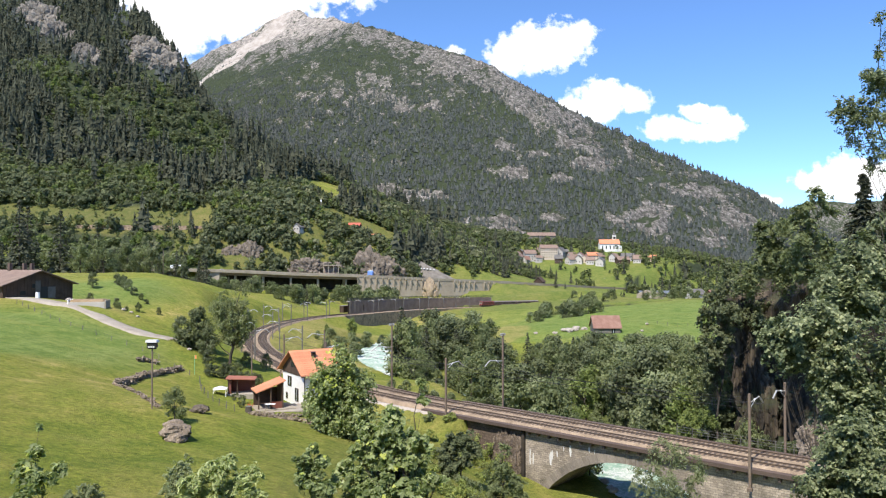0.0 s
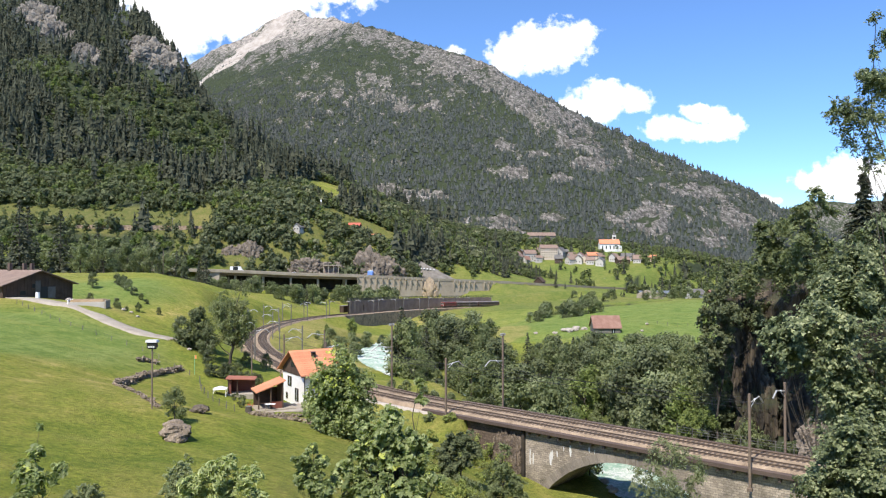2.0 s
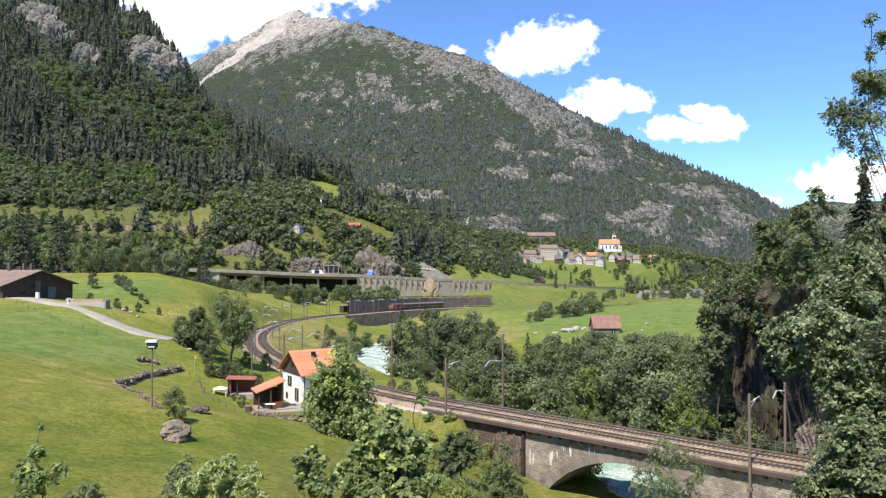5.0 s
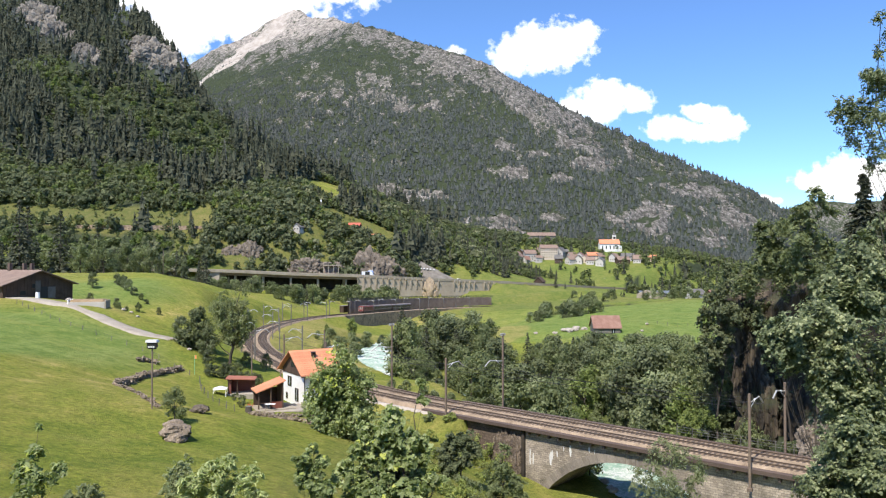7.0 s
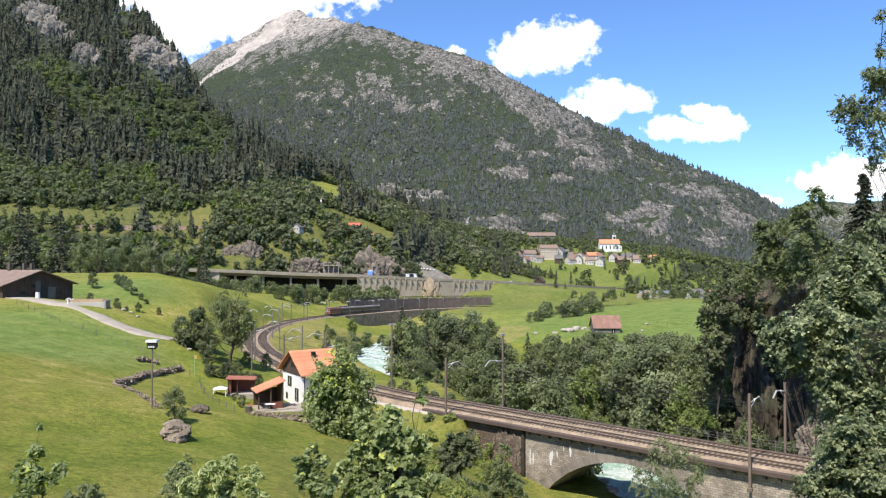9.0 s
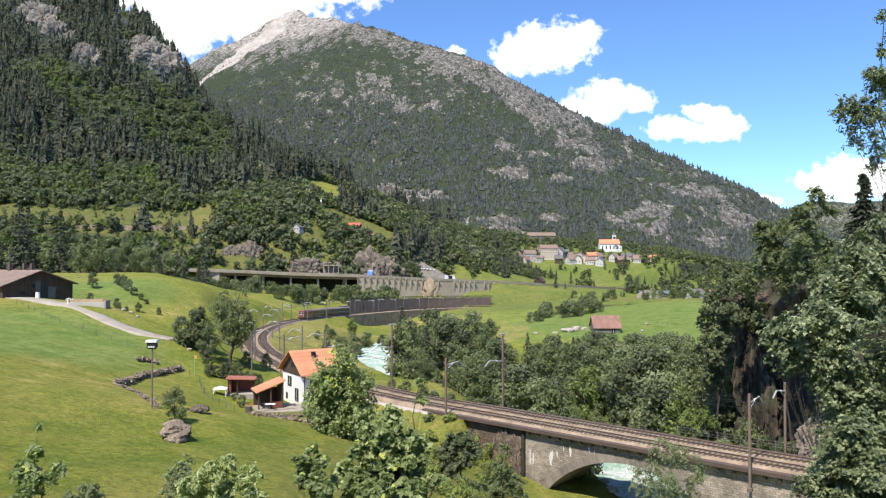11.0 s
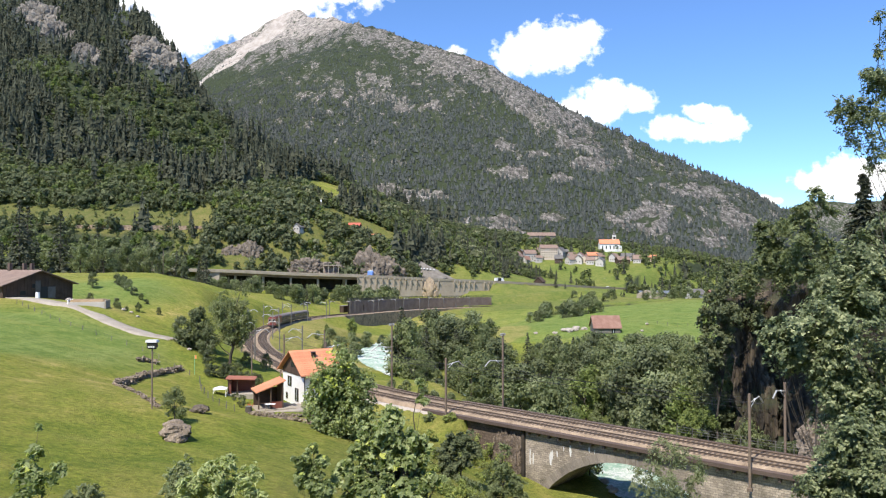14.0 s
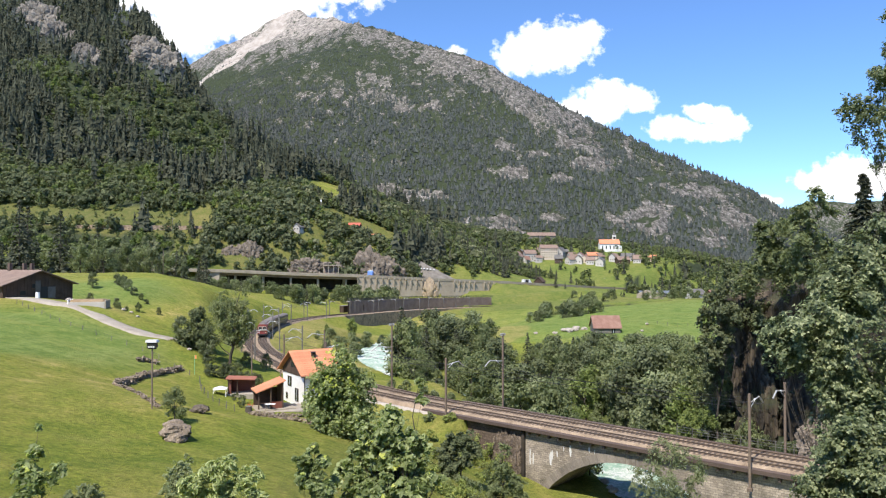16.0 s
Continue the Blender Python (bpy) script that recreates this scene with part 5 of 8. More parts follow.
def build_foreground():
    t = "young ash tree with light green leaves on the slope"
    ash = leafy("ash_tree", t, "tree", crown_of(-11.8, 88, 5.8, 4.6, 5.6, 62, 8, 0.4) + crown_of(-9.0, 88, 3.0, 2.4, 3.2, 14, 9, 0.3) + crown_of(-14.6, 88, 4.0, 1.8, 2.6, 12, 10, 0.4) + crown_of(-12.0, 88, 11.0, 1.2, 1.6, 9, 17, 0.6) + crown_of(-13.9, 88, 8.2, 1.6, 2.4, 14, 21, 0.3), (-12.3, 88.5), 15500, 0.36, LEAF_NEAR, 301, 0.2, lobed=True)
    tips = np.random.RandomState(66)
    c = np.concatenate([tips.normal(size=(46, 3)) * 0.42 + q for q in ((-12.7, 87.4, 10.4), (-11.0, 87.0, 9.6), (-10.2, 86.4, 7.4), (-12.4, 85.2, 8.0), (-13.6, 86.0, 6.6))]) - np.array(ash.matrix_basis.translation)
    v, f = palmate_leaves(c, tips.normal(size=c.shape) * 0.4 + [-0.2, -0.4, 0.8], 0.3, tips)
    tagged(mesh_part("young_shoots", fast_mesh("young_shoots", v, f, YOUNG_LEAF), ash), "bright yellow-green young leaves", kind="stuff")
    sways(ash, 0.25)
    leaders = crown_of(*(-2, 30, 13.8), 1.0, 1.75, 24, 11, 0.5) + crown_of(*(-3, 30, 13.6), 0.85, 1.5, 18, 12, 0.45) + crown_of(*(-1, 30, 13.6), 0.75, 1.6, 18, 13, 0.5) + crown_of(*(-3.7, 30, 13), 0.7, 1.0, 12, 14, 0.4) + crown_of(*(-0.4, 30, 12.8), 0.55, 0.8, 9, 15, 0.4) + crown_of(*(-2.1, 30, 12.4), 1.6, 0.7, 24, 16)
    sways(leafy("ash_tree", t, "tree", leaders + [(-0.8, 30, 16, 0.2), (-0.9, 30, 16.6, 0.16)], (-2.2, 30.5), 6500, 0.31, LEAF_NEAR, 302, 0.08, lobed=True), 0.25)
    sways(leafy("ash_sapling", "thin ash sapling with pale shoots on the bank", "tree", crown_of(*(-5, 29, 13.4), 0.62, 1.2, 16, 18, 0.5) + crown_of(*(-4.5, 29, 12.8), 0.6, 0.6, 9, 19, 0.3), (-4.8, 29.4), 1900, 0.29, LEAF_NEAR, 303, 0.05, lobed=True), 0.3)
    sways(leafy("willow_bush", "sunlit willow bush with silvery green leaves", "bush", [(-7.3, 26, 14.5, 0.42), (-7.8, 26, 14.1, 0.65), (-6.8, 26, 14, 0.58), (-8.5, 26, 13.6, 0.58), (-7.4, 26, 13.5, 0.85), (-6.3, 26, 13.4, 0.39)], (-7.6, 26.2), 4600, 0.21, LEAF_WILLOW, 304, 0.04, slim=0.34), 0.3)
    sways(leafy("maple_sapling", "sparse maple sapling with yellowish shoots", "tree", [(-11.7, 22, 15.9, 0.2), (-11.9, 22, 15.3, 0.33), (-11.5, 22, 15.1, 0.29), (-11, 22, 15.4, 0.21), (-12.1, 22, 14.7, 0.36), (-11.6, 22, 16.6, 0.07)], (-11.7, 22.2), 480, 0.24, LEAF_NEAR, 305, 0.03, lobed=True), 0.35)
    leafy("grey_bush", "small grey-green bush at the meadow's edge", "bush", [(-14, 30, 12.4, 0.49), (-13.5, 30, 12.1, 0.4), (-14.5, 30, 12.1, 0.4)], (-14, 30.2), 2600, 0.1, LEAF_GREY, 306, 0.04)
    leafy("elder_bush", "grey-green elder bush below the meadow", "bush", [(-12.4, 36, 11.6, 0.53), (-12.7, 36, 10.8, 0.75), (-11.9, 36, 10.6, 0.64)], (-12.4, 36.2), 4200, 0.12, LEAF_GREY, 307, 0.05)
    leafy("hazel_bush", "dense dark green hazel bush beside the abutment", "bush", [(1.8, 88, 0.6, 1.5), (0.6, 88, -0.3, 1.2), (3.0, 88, -0.2, 1.3), (2, 88, -1.6, 1.7), (0.2, 88, -1.6, 1.1), (2.8, 88, 1.3, 0.9), (0.8, 88, 1.2, 0.9)], (2, 88.3), 9500, 0.32, LEAF_DARK, 308, 0.12)
    leafy("alder_tree", "slim alder growing before the bridge wing wall", "tree", [(6.5, 82, 1, 0.97), (6.1, 82, -0.8, 1.58), (7.3, 82, -2, 1.46), (5.5, 82, -2.7, 1.46), (6.6, 82, -3.5, 1.94)], (6.6, 82.2), 6500, 0.24, LEAF_MID, 309, 0.1)
    leafy("willow_tree", "thin grey-green willow standing before the arch", "tree", [(18.0, 60, 7.1, 1.25), (16.6, 60, 6.0, 1.45), (19.3, 60, 5.9, 1.3), (17.3, 60, 4.4, 1.75), (15.5, 60, 4.6, 0.9), (19.7, 60, 4.3, 1.1), (18.4, 60, 3.2, 1.5), (16.2, 60, 3.2, 1.2)], (18, 60.2), 8200, 0.15, LEAF_GREY, 310, 0.09)
    for i, (x, y, s) in enumerate(((11, 90, 1.1), (13, 88, 1.2), (9, 92.5, 1.0), (15, 86.5, 1.1), (-1, 62, 1.1), (4, 68, 1.4), (1, 74, 1.2), (8, 72, 1.5), (10, 88, 1.2), (5, 95, 1.0), (-1, 95, 1.1), (0, 100, 0.9), (12, 64, 1.6), (6, 54, 1.4), (11, 78, 1.4), (14, 84, 1.2), (-3, 90, 1.5), (-6, 86, 1.2), (-8, 80, 1.1), (2, 82, 1.3), (3, 106, 1.0), (1, 108, 0.9), (4.8, 107, 1.7), (-2, 110, 0.8), (6.2, 104.5, 1.8), (7.5, 102, 1.4), (3.5, 103, 1.6), (6.5, 106.8, 1.5), (-2, 104, 1.0), (3, 105, 1.0), (8, 100, 1.1), (-5, 99, 0.9), (8, 93, 1.3))):
        z = ground_at(x, y)
        leafy("bramble_bush", "low green scrub on the bank below the bridge", "bush", [(x, y, z + 0.6 * s, 0.8 * s), (x + 0.9 * s, y + 0.3, z + 0.4 * s, 0.6 * s), (x - 0.8 * s, y, z + 0.45 * s, 0.6 * s), (x + 0.2, y, z + 1.1 * s, 0.5 * s)], (x, y + 0.1), 1300, 0.2, (LEAF_SCRUB, LEAF_SCRUB, LEAF_MID)[i % 3], 320 + i, 0.04, group="scrub on the bank")


def bank_scrub():
    rnd = random.Random(33)
    for i in range(26):
        y = rnd.uniform(50, 104)
        x = rnd.uniform(-0.06, 0.15) * y - 2
        d, _, _ = beside(RIVER[::3], np.array([x]), np.array([y]))
        e, _, _ = beside(TRACK[::4], np.array([x]), np.array([y]))
        if d[0] < 6.5 or e[0] < 6:
            continue
        z, s = ground_at(x, y), rnd.uniform(0.8, 1.5)
        leafy("bramble_bush", "low green scrub on the bank below the bridge", "bush", [(x, y, z + 0.5 * s, 0.9 * s), (x + s, y + 0.3, z + 0.4 * s, 0.7 * s), (x - 0.9 * s, y, z + 0.4 * s, 0.7 * s)], (x, y + 0.1), 1100, 0.2, (LEAF_MID, LEAF_SCRUB, LEAF_SCRUB)[i % 3], 600 + i, 0.04, group="scrub on the bank")


def build_right_side():
    t = "sycamore with large sunlit leaves on the cliff's foot"
    sways(leafy("sycamore_tree", t, "tree", [(20, 44, 17.2, 1.5), (21.7, 44, 16.6, 1.69), (23.3, 44, 17.6, 1.83), (22, 44, 14.7, 1.37), (23.6, 44, 14.3, 1.9), (24.9, 44, 15.6, 2.28), (19.6, 44, 16.8, 0.85), (18.5, 44, 17.3, 0.49), (19, 44, 16.5, 0.65), (19.9, 44, 15.6, 0.91), (19.6, 44, 17.7, 0.72), (24.6, 44, 12.7, 2.09), (22.6, 44, 15.9, 1.96), (23.6, 44, 13, 1.11), (22, 44, 18.2, 1.43), (24.3, 44, 11.6, 1.5)], (23, 45), 13500, 0.29, LEAF_SYCAMORE, 340, 0.1, lobed=True), 0.3)
    sways(leafy("sycamore_tree", t, "tree", [(17.7, 34, 11.7, 1.41), (19.2, 34, 12.9, 1.51), (18.9, 34, 11.2, 1.51), (16.9, 34, 10.9, 0.76), (18, 34, 13.7, 1.01), (16.4, 34, 11.7, 0.6)], (19.2, 35), 9000, 0.24, LEAF_SYCAMORE, 341, 0.1, lobed=True), 0.25)
    sways(leafy("sycamore_tree", t, "tree", [(26.8, 52, 20.7, 1.54), (28.7, 52, 21.9, 1.93), (29.9, 52, 19.2, 2.16), (27.6, 52, 18.8, 1.93), (29.9, 52, 23.8, 1.54), (28.5, 52, 20, 1.93), (26.2, 52, 19.2, 1.39)], (30, 53), 10500, 0.3, LEAF_SYCAMORE, 342, 0.22, lobed=True), 0.3)
    sways(leafy("birch_tree", "overhanging birch with small leaves against the sky", "tree", [(12.3, 22, 26.5, 0.55), (11.7, 22, 25.8, 0.52), (12.4, 22, 25.6, 0.72), (12, 22, 25, 0.59), (12.5, 22, 24.5, 0.59), (12.7, 22, 26.6, 0.59), (12, 22, 25.5, 0.55), (11.4, 22, 25.6, 0.26), (12.7, 22, 28.4, 0.26), (12.7, 22, 27.4, 0.29), (13, 22, 27.9, 0.49), (13.2, 22, 26.5, 0.65), (12.4, 22, 24, 0.2)], (15.4, 22.2), 11000, 0.08, LEAF_SYCAMORE, 343, 0.08, 0.9), 0.6)
    leafy("ash_tree", "tall ash crowning the shaded cliff", "tree", [(42.8, 88, 27.5, 2.35), (41.5, 88, 24.2, 2.74), (44.4, 88, 23.6, 2.74), (43.4, 88, 20.3, 3), (40.1, 88, 21, 2.09), (42.8, 88, 29.5, 0.91)], (45.5, 92), 10000, 0.36, LEAF_MID, 344, 0.14)
    leafy("ash_tree", "broad ash leaning from the shaded cliff", "tree", [(40.8, 94, 25.1, 2.51), (39.4, 94, 22.3, 1.81), (42.2, 94, 23, 2.79), (40.1, 94, 18.9, 2.79), (38, 94, 18.9, 1.67), (41.9, 94, 25.8, 1.95)], (45, 99), 10000, 0.36, LEAF_MID, 345, 0.14)
    leafy("hazel_tree", "dark hazel in the shade of the cliff", "tree", [(40.5, 104, 18.6, 2.77), (39.7, 104, 14.4, 2.77), (42.8, 104, 14.8, 3.08), (37.4, 104, 11.7, 2), (36.2, 104, 8.6, 1.69), (37.8, 104, 17.1, 1.54), (38.6, 104, 20.9, 1.23), (46.6, 104, 14, 2.62), (35.8, 104, 5.6, 1.23)], (42, 105), 11000, 0.4, LEAF_DARK, 346, 0.1)
    leafy("hazel_tree", "dark hazel in the shade of the cliff", "tree", crown_of(37.6, 107, 11.5, 3.1, 8.0, 34, 31, 0.3), (38.5, 108), 12000, 0.34, LEAF_DARK, 347, 0.2)
    leafy("bush", "green bush at the cliff's foot beside the track", "bush", [(33, 98, 1.4, 1.74), (31.2, 98, 1.1, 1.89), (34.8, 98, 0.7, 1.45)], (33.5, 98.4), 4200, 0.26, LEAF_BRIGHT, 348, 0.08)
    leafy("bush", "green bush at the cliff's foot beside the track", "bush", [(41.5, 82, 0.6, 0.7), (42.5, 82, 0.9, 0.8)], (42, 82.6), 2200, 0.24, LEAF_MID, 349, 0.08)


def spruce(x, y, height, seed, label, width=0.17):
    """A near spruce: drooping whorls of needled boughs round a straight trunk."""
    rnd = np.random.RandomState(seed)
    z = ground_at(x, y) - 0.2
    ob = thing("spruce_tree", Matrix.Translation((x, y, z)), label, "tree")
    v, f = tube([(0, 0, 0), (0, 0, height * 0.5), (0, 0, height)], (height * 0.014, height * 0.009, 0.02), 7)
    mesh_part("trunk", fast_mesh("trunk", v, f, BARK, True), ob)
    ps, ns = [], []
    whorls = int(height * 2.2)
    for k in range(whorls):
        t = k / whorls
        zz = height * (0.08 + 0.92 * t)
        reach = height * width * (1 - t) ** 0.8 + 0.15
        for b in range(7):
            a = rnd.uniform(0, 6.283)
            n = 26
            u = rnd.rand(n) ** 0.7
            r = reach * u * rnd.uniform(0.75, 1.15)
            p = np.stack([np.cos(a + 0.14 * rnd.normal(size=n)) * r, np.sin(a + 0.14 * rnd.normal(size=n)) * r, zz - 0.32 * r - 0.06 * rnd.rand(n) * reach], -1)
            ps.append(p)
            ns.append(np.tile([math.cos(a) * 0.4, math.sin(a) * 0.4, 1.0], (n, 1)) + rnd.normal(size=(n, 3)) * 0.45)
    v, f = leaf_quads(np.concatenate(ps), np.concatenate(ns), 0.02 * height + 0.12, rnd, 0.4)
    mesh_part("crown", fast_mesh("crown", v, f, CONIFER), ob)
    return ob


def cliff_rock():
    """Brownish rock with streaks that run down it, darkened throughout for the shade there."""
    m, t, n, l, b = nodes_of("cliff_rock")
    fall = n.new("ShaderNodeMapping")
    fall.inputs["Scale"].default_value = (1.0, 1.0, 0.16)
    l.new(coords(t), fall.inputs["Vector"])
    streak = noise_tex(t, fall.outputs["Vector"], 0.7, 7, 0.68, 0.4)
    # Near-black tones put the shade below the trees into the rock.
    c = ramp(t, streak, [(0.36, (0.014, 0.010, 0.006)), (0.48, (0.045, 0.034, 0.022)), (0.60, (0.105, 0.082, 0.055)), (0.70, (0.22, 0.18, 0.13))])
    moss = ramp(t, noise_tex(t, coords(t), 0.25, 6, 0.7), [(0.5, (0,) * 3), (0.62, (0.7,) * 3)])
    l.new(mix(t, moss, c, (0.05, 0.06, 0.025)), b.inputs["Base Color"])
    b.inputs["Roughness"].default_value = 0.9
    bump(t, b, streak, 1.0, 0.5)
    return m


CLIFF_ROCK = cliff_rock()


def build_cliff():
    """A dark overhanging rock face behind the track."""
    foot = spline([(46, 122, 0), (43.5, 113, 0), (44, 105, 0), (47, 97, 0), (52, 88.5, 0), (59, 78, 0), (67, 64, 0)], 0.6)
    rows = np.linspace(0, 1, 46)
    vs = []
    for i, p in enumerate(foot):
        u = i * 0.6
        top = 20 + 4 * min(1, u / 46) + 3 * float(fbm(u, 3.0, 7, 3, 91)[()] if np.ndim(fbm(u, 3.0, 7, 3, 91)) == 0 else fbm(u, 3.0, 7, 3, 91))
        d = foot[min(i + 1, len(foot) - 1)] - foot[max(i - 1, 0)]
        d = d / np.linalg.norm(d)
        out = np.array([d[1], -d[0]])
        for t in rows:
            z = -2 + t * top
            push = 2.2 * float(fbm(u, z * 0.5, 6, 5, 92)) + 0.9 * float(fbm(u * 2.2, z * 0.6, 3, 3, 93)) + 2.4 * t * t - 6.0 * max(0, t - 0.86) ** 1.2 * 7
            vs.append((p[0] + out[0] * push, p[1] + out[1] * push, z))
    n, k = len(foot), len(rows)
    i = np.arange(n * k).reshape(n, k)
    f = np.stack([i[:-1, :-1], i[1:, :-1], i[1:, 1:], i[:-1, 1:]], -1).reshape(-1, 4)
    tagged(new("cliff", fast_mesh("cliff", vs, f, CLIFF_ROCK)), "overhanging rock face behind the track, its colour darkened for shade", "cliff", kind="structure")


build_cliff()
# Paler rock for the first crag: sunlight on it is put into the colour.
PALE_ROCK = surface("pale_rock", [(0.06, 0.047, 0.036), (0.22, 0.18, 0.14), (0.40, 0.34, 0.275)], 0.5, 0.9, 9, 1.0, 0.2)
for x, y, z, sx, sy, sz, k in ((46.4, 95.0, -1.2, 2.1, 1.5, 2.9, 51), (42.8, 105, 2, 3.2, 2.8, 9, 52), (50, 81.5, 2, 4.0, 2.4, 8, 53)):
    ob = new("crag", crag_mesh(k, sx, sy, sz, PALE_ROCK if k == 51 else CLIFF_ROCK))
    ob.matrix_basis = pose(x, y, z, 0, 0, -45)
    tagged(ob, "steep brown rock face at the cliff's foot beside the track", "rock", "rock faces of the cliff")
build_foreground()
bank_scrub()
build_right_side()
spruce(53.5, 97, 33 - ground_at(53.5, 97), 350, "dark spruce on the cliff top", 0.2)
spruce(58.5, 100, 31 - ground_at(58.5, 100), 351, "dark spruce on the cliff top", 0.22)
spruce(49.5, 104, 28 - ground_at(49.5, 104), 353, "dark spruce on the cliff top", 0.22)

def model_tree(kind, seed, material, count, leaf, wide, low=0.06):
    """A broadleaf tree of unit height with trunk and crown, to be copied."""
    ob = thing(kind, pose(0, 0, -60), "green broadleaf tree in the riverside wood", "tree", "riverside wood")
    v, f = limbs([(0, 0, 0.8), (0.15, 0.05, 0.65), (-0.14, 0.1, 0.6), (0.02, -0.16, 0.62)], (0, 0, 0), np.random.RandomState(seed), 0.022)
    mesh_part("trunk", fast_mesh("trunk", v, f, BARK, True), ob)
    v, f = broadleaf_shape(count, leaf, seed, wide, low, 20)
    mesh_part("crown", fast_mesh("crown", v, f, material), ob)
    return ob


def model_spruce(seed, width):
    """A spruce of unit height with ragged boughs, to be copied."""
    ob = thing("spruce_tree", pose(0, 0, -60), "dark green spruce with drooping boughs", "tree", "spruces")
    v, f = tube([(0, 0, 0), (0, 0, 0.5), (0, 0, 1.0)], (0.016, 0.011, 0.002), 6)
    mesh_part("trunk", fast_mesh("trunk", v, f, BARK, True), ob)
    v, f = spruce_shape(900, seed, width, 0.062, 17)
    mesh_part("crown", fast_mesh("crown", v, f, CONIFER), ob)
    return ob


def set_tree(model, x, y, height, turn, label="", group=""):
    ob = copy_thing(model, Matrix.LocRotScale((x, y, ground_at(x, y) - 0.2), Euler((0, 0, turn)), (height,) * 3))
    return tagged(ob, label, "", group)


def build_wood():
    light = [model_tree(n, 410 + i, m, 1000, 0.10, 0.46, -0.06) for i, (n, m) in enumerate((("alder_tree", LEAF_MID), ("maple_tree", LEAF_MID), ("willow_tree", LEAF_GREY), ("ash_tree", LEAF_DARK)))]
    kinds = [model_tree("alder_tree", 400, LEAF_MID, 3000, 0.05, 0.36), model_tree("maple_tree", 401, LEAF_MID, 3000, 0.05, 0.42), model_tree("willow_tree", 402, LEAF_GREY, 3000, 0.05, 0.4),
             model_tree("ash_tree", 403, LEAF_DARK, 3000, 0.05, 0.36), model_tree("birch_tree", 404, LEAF_BRIGHT, 3000, 0.05, 0.33)]
    firs = [model_spruce(450, 0.17), model_spruce(451, 0.22), model_spruce(452, 0.2)]
    rnd = np.random.RandomState(41)
    n = 0
    taken = []
    while n < 118:
        y = rnd.uniform(112, 235)
        x = rnd.uniform(0.02, 0.40) * y if y < 190 else rnd.uniform(-0.06, 0.36) * y
        d, _, _ = beside(RIVER[::3], np.array([x]), np.array([y]))
        e, _, s = beside(TRACK[::4], np.array([x]), np.array([y]))
        if d[0] < 7 or e[0] < (18.0 if x < 14 else 13.5) or (s[0] < 0) or any(math.hypot(x - a, y - b) < 3.6 for a, b in taken) or (y > 200 and x > 10 and y > 205 + (x - 10) * 0.1):
            continue
        taken.append((x, y))
        tall = x < 3 and y > 170
        top = 21.3 - (0.062 if tall else 0.094) * y - ground_at(x, y)
        h = min(rnd.uniform(8.5, 13) * (1.3 if tall else 1.0), top * rnd.uniform(0.62, 1.1))
        if h < 4.5:
            continue
        set_tree(kinds[rnd.choice(5, p=[0.27, 0.25, 0.16, 0.27, 0.05])], x, y, h, rnd.uniform(0, 6.28))
        n += 1
    # tall trees before the river bend
    for x, y, h, k in ((-11.5, 234, 16, 3), (-9, 226, 16, 0), (-4, 236, 14, 3), (2, 228, 12.5, 2), (9, 232, 12, 2), (14, 225, 10, 0), (-2, 214, 11, 1), (6, 210, 10, 3)):
        set_tree(kinds[k], x, y, h, x)
    for x, y, h in ((-4, 176, 8), (3, 172, 7.5), (-1.4, 167, 4.2), (0.8, 164, 3.6), (-3.6, 170, 4.6), (-7, 186, 9), (-7, 216, 13), (0, 222, 12), (-6, 204, 10), (6, 222, 11), (11, 216, 9.5), (-10, 200, 9)):
        set_tree(kinds[int(h) % 4], x, y, h, x)
    for x, y, h, k in ((-10.7, 198, 20.5, 1), (-8.6, 197, 18.0, 1), (-11.6, 196, 13, 1), (-4.4, 200, 16.5, 1), (3.5, 206, 12, 1), (21, 190, 9.5, 1), (30, 176, 8.5, 2)):
        set_tree(firs[k], x, y, h, x, "dark spruce among the riverside trees", "spruces in the riverside wood")
    # the big tree beside the lane and the bushes round it
    leafy("ash_tree", "tall airy ash tree beside the lane", "tree", crown_of(-38.2, 138.5, 11.3, 4.9, 5.6, 50, 3, 0.4), (-38.6, 138.5), 17000, 0.28, LEAF_ASH, 360, 0.3)
    leafy("maple_tree", "bushy dark maple beside the lane", "tree", crown_of(-45.6, 140.5, 7.8, 3.5, 4.6, 26, 5, 0.35), (-45, 140.5), 11000, 0.34, LEAF_DARK, 361, 0.18)
    for x, y, h, k in ((-45, 142, 7.5, 1), (-42, 136, 6.0, 3), (-36.0, 140, 3.2, 3), (-33, 143, 3.4, 3), (-47.5, 139, 5.5, 3), (-40.5, 132, 3.2, 3), (-35, 130, 2.8, 1)):
        set_tree(kinds[k], x, y, h, y, "leafy tree beside the lane", "trees by the lane")
    for i in range(13):
        x = -39.0 + 0.75 * i
        set_tree(kinds[3], x, 126.5 - 0.12 * i + rnd.uniform(-1, 1), rnd.uniform(1.6, 3.0), x * 3, "dark clipped bush in the garden hedge", "garden hedge")
    for x, y, h in ((-99, 232, 3.2), (-95, 224, 2.4), (-91, 217, 3.4), (-88.5, 212, 2.6), (-86.2, 209, 3.3), (-83.5, 206.5, 2.4), (-81, 205, 2.0), (-79, 203.5, 1.6), (-93, 221, 2.0), (-68, 160, 1.7), (-65.5, 158, 1.3)):
        set_tree(light[int(-x) % 4], x, y, h, x * 5, "green bush on the slope above the lane", "bushes above the lane")
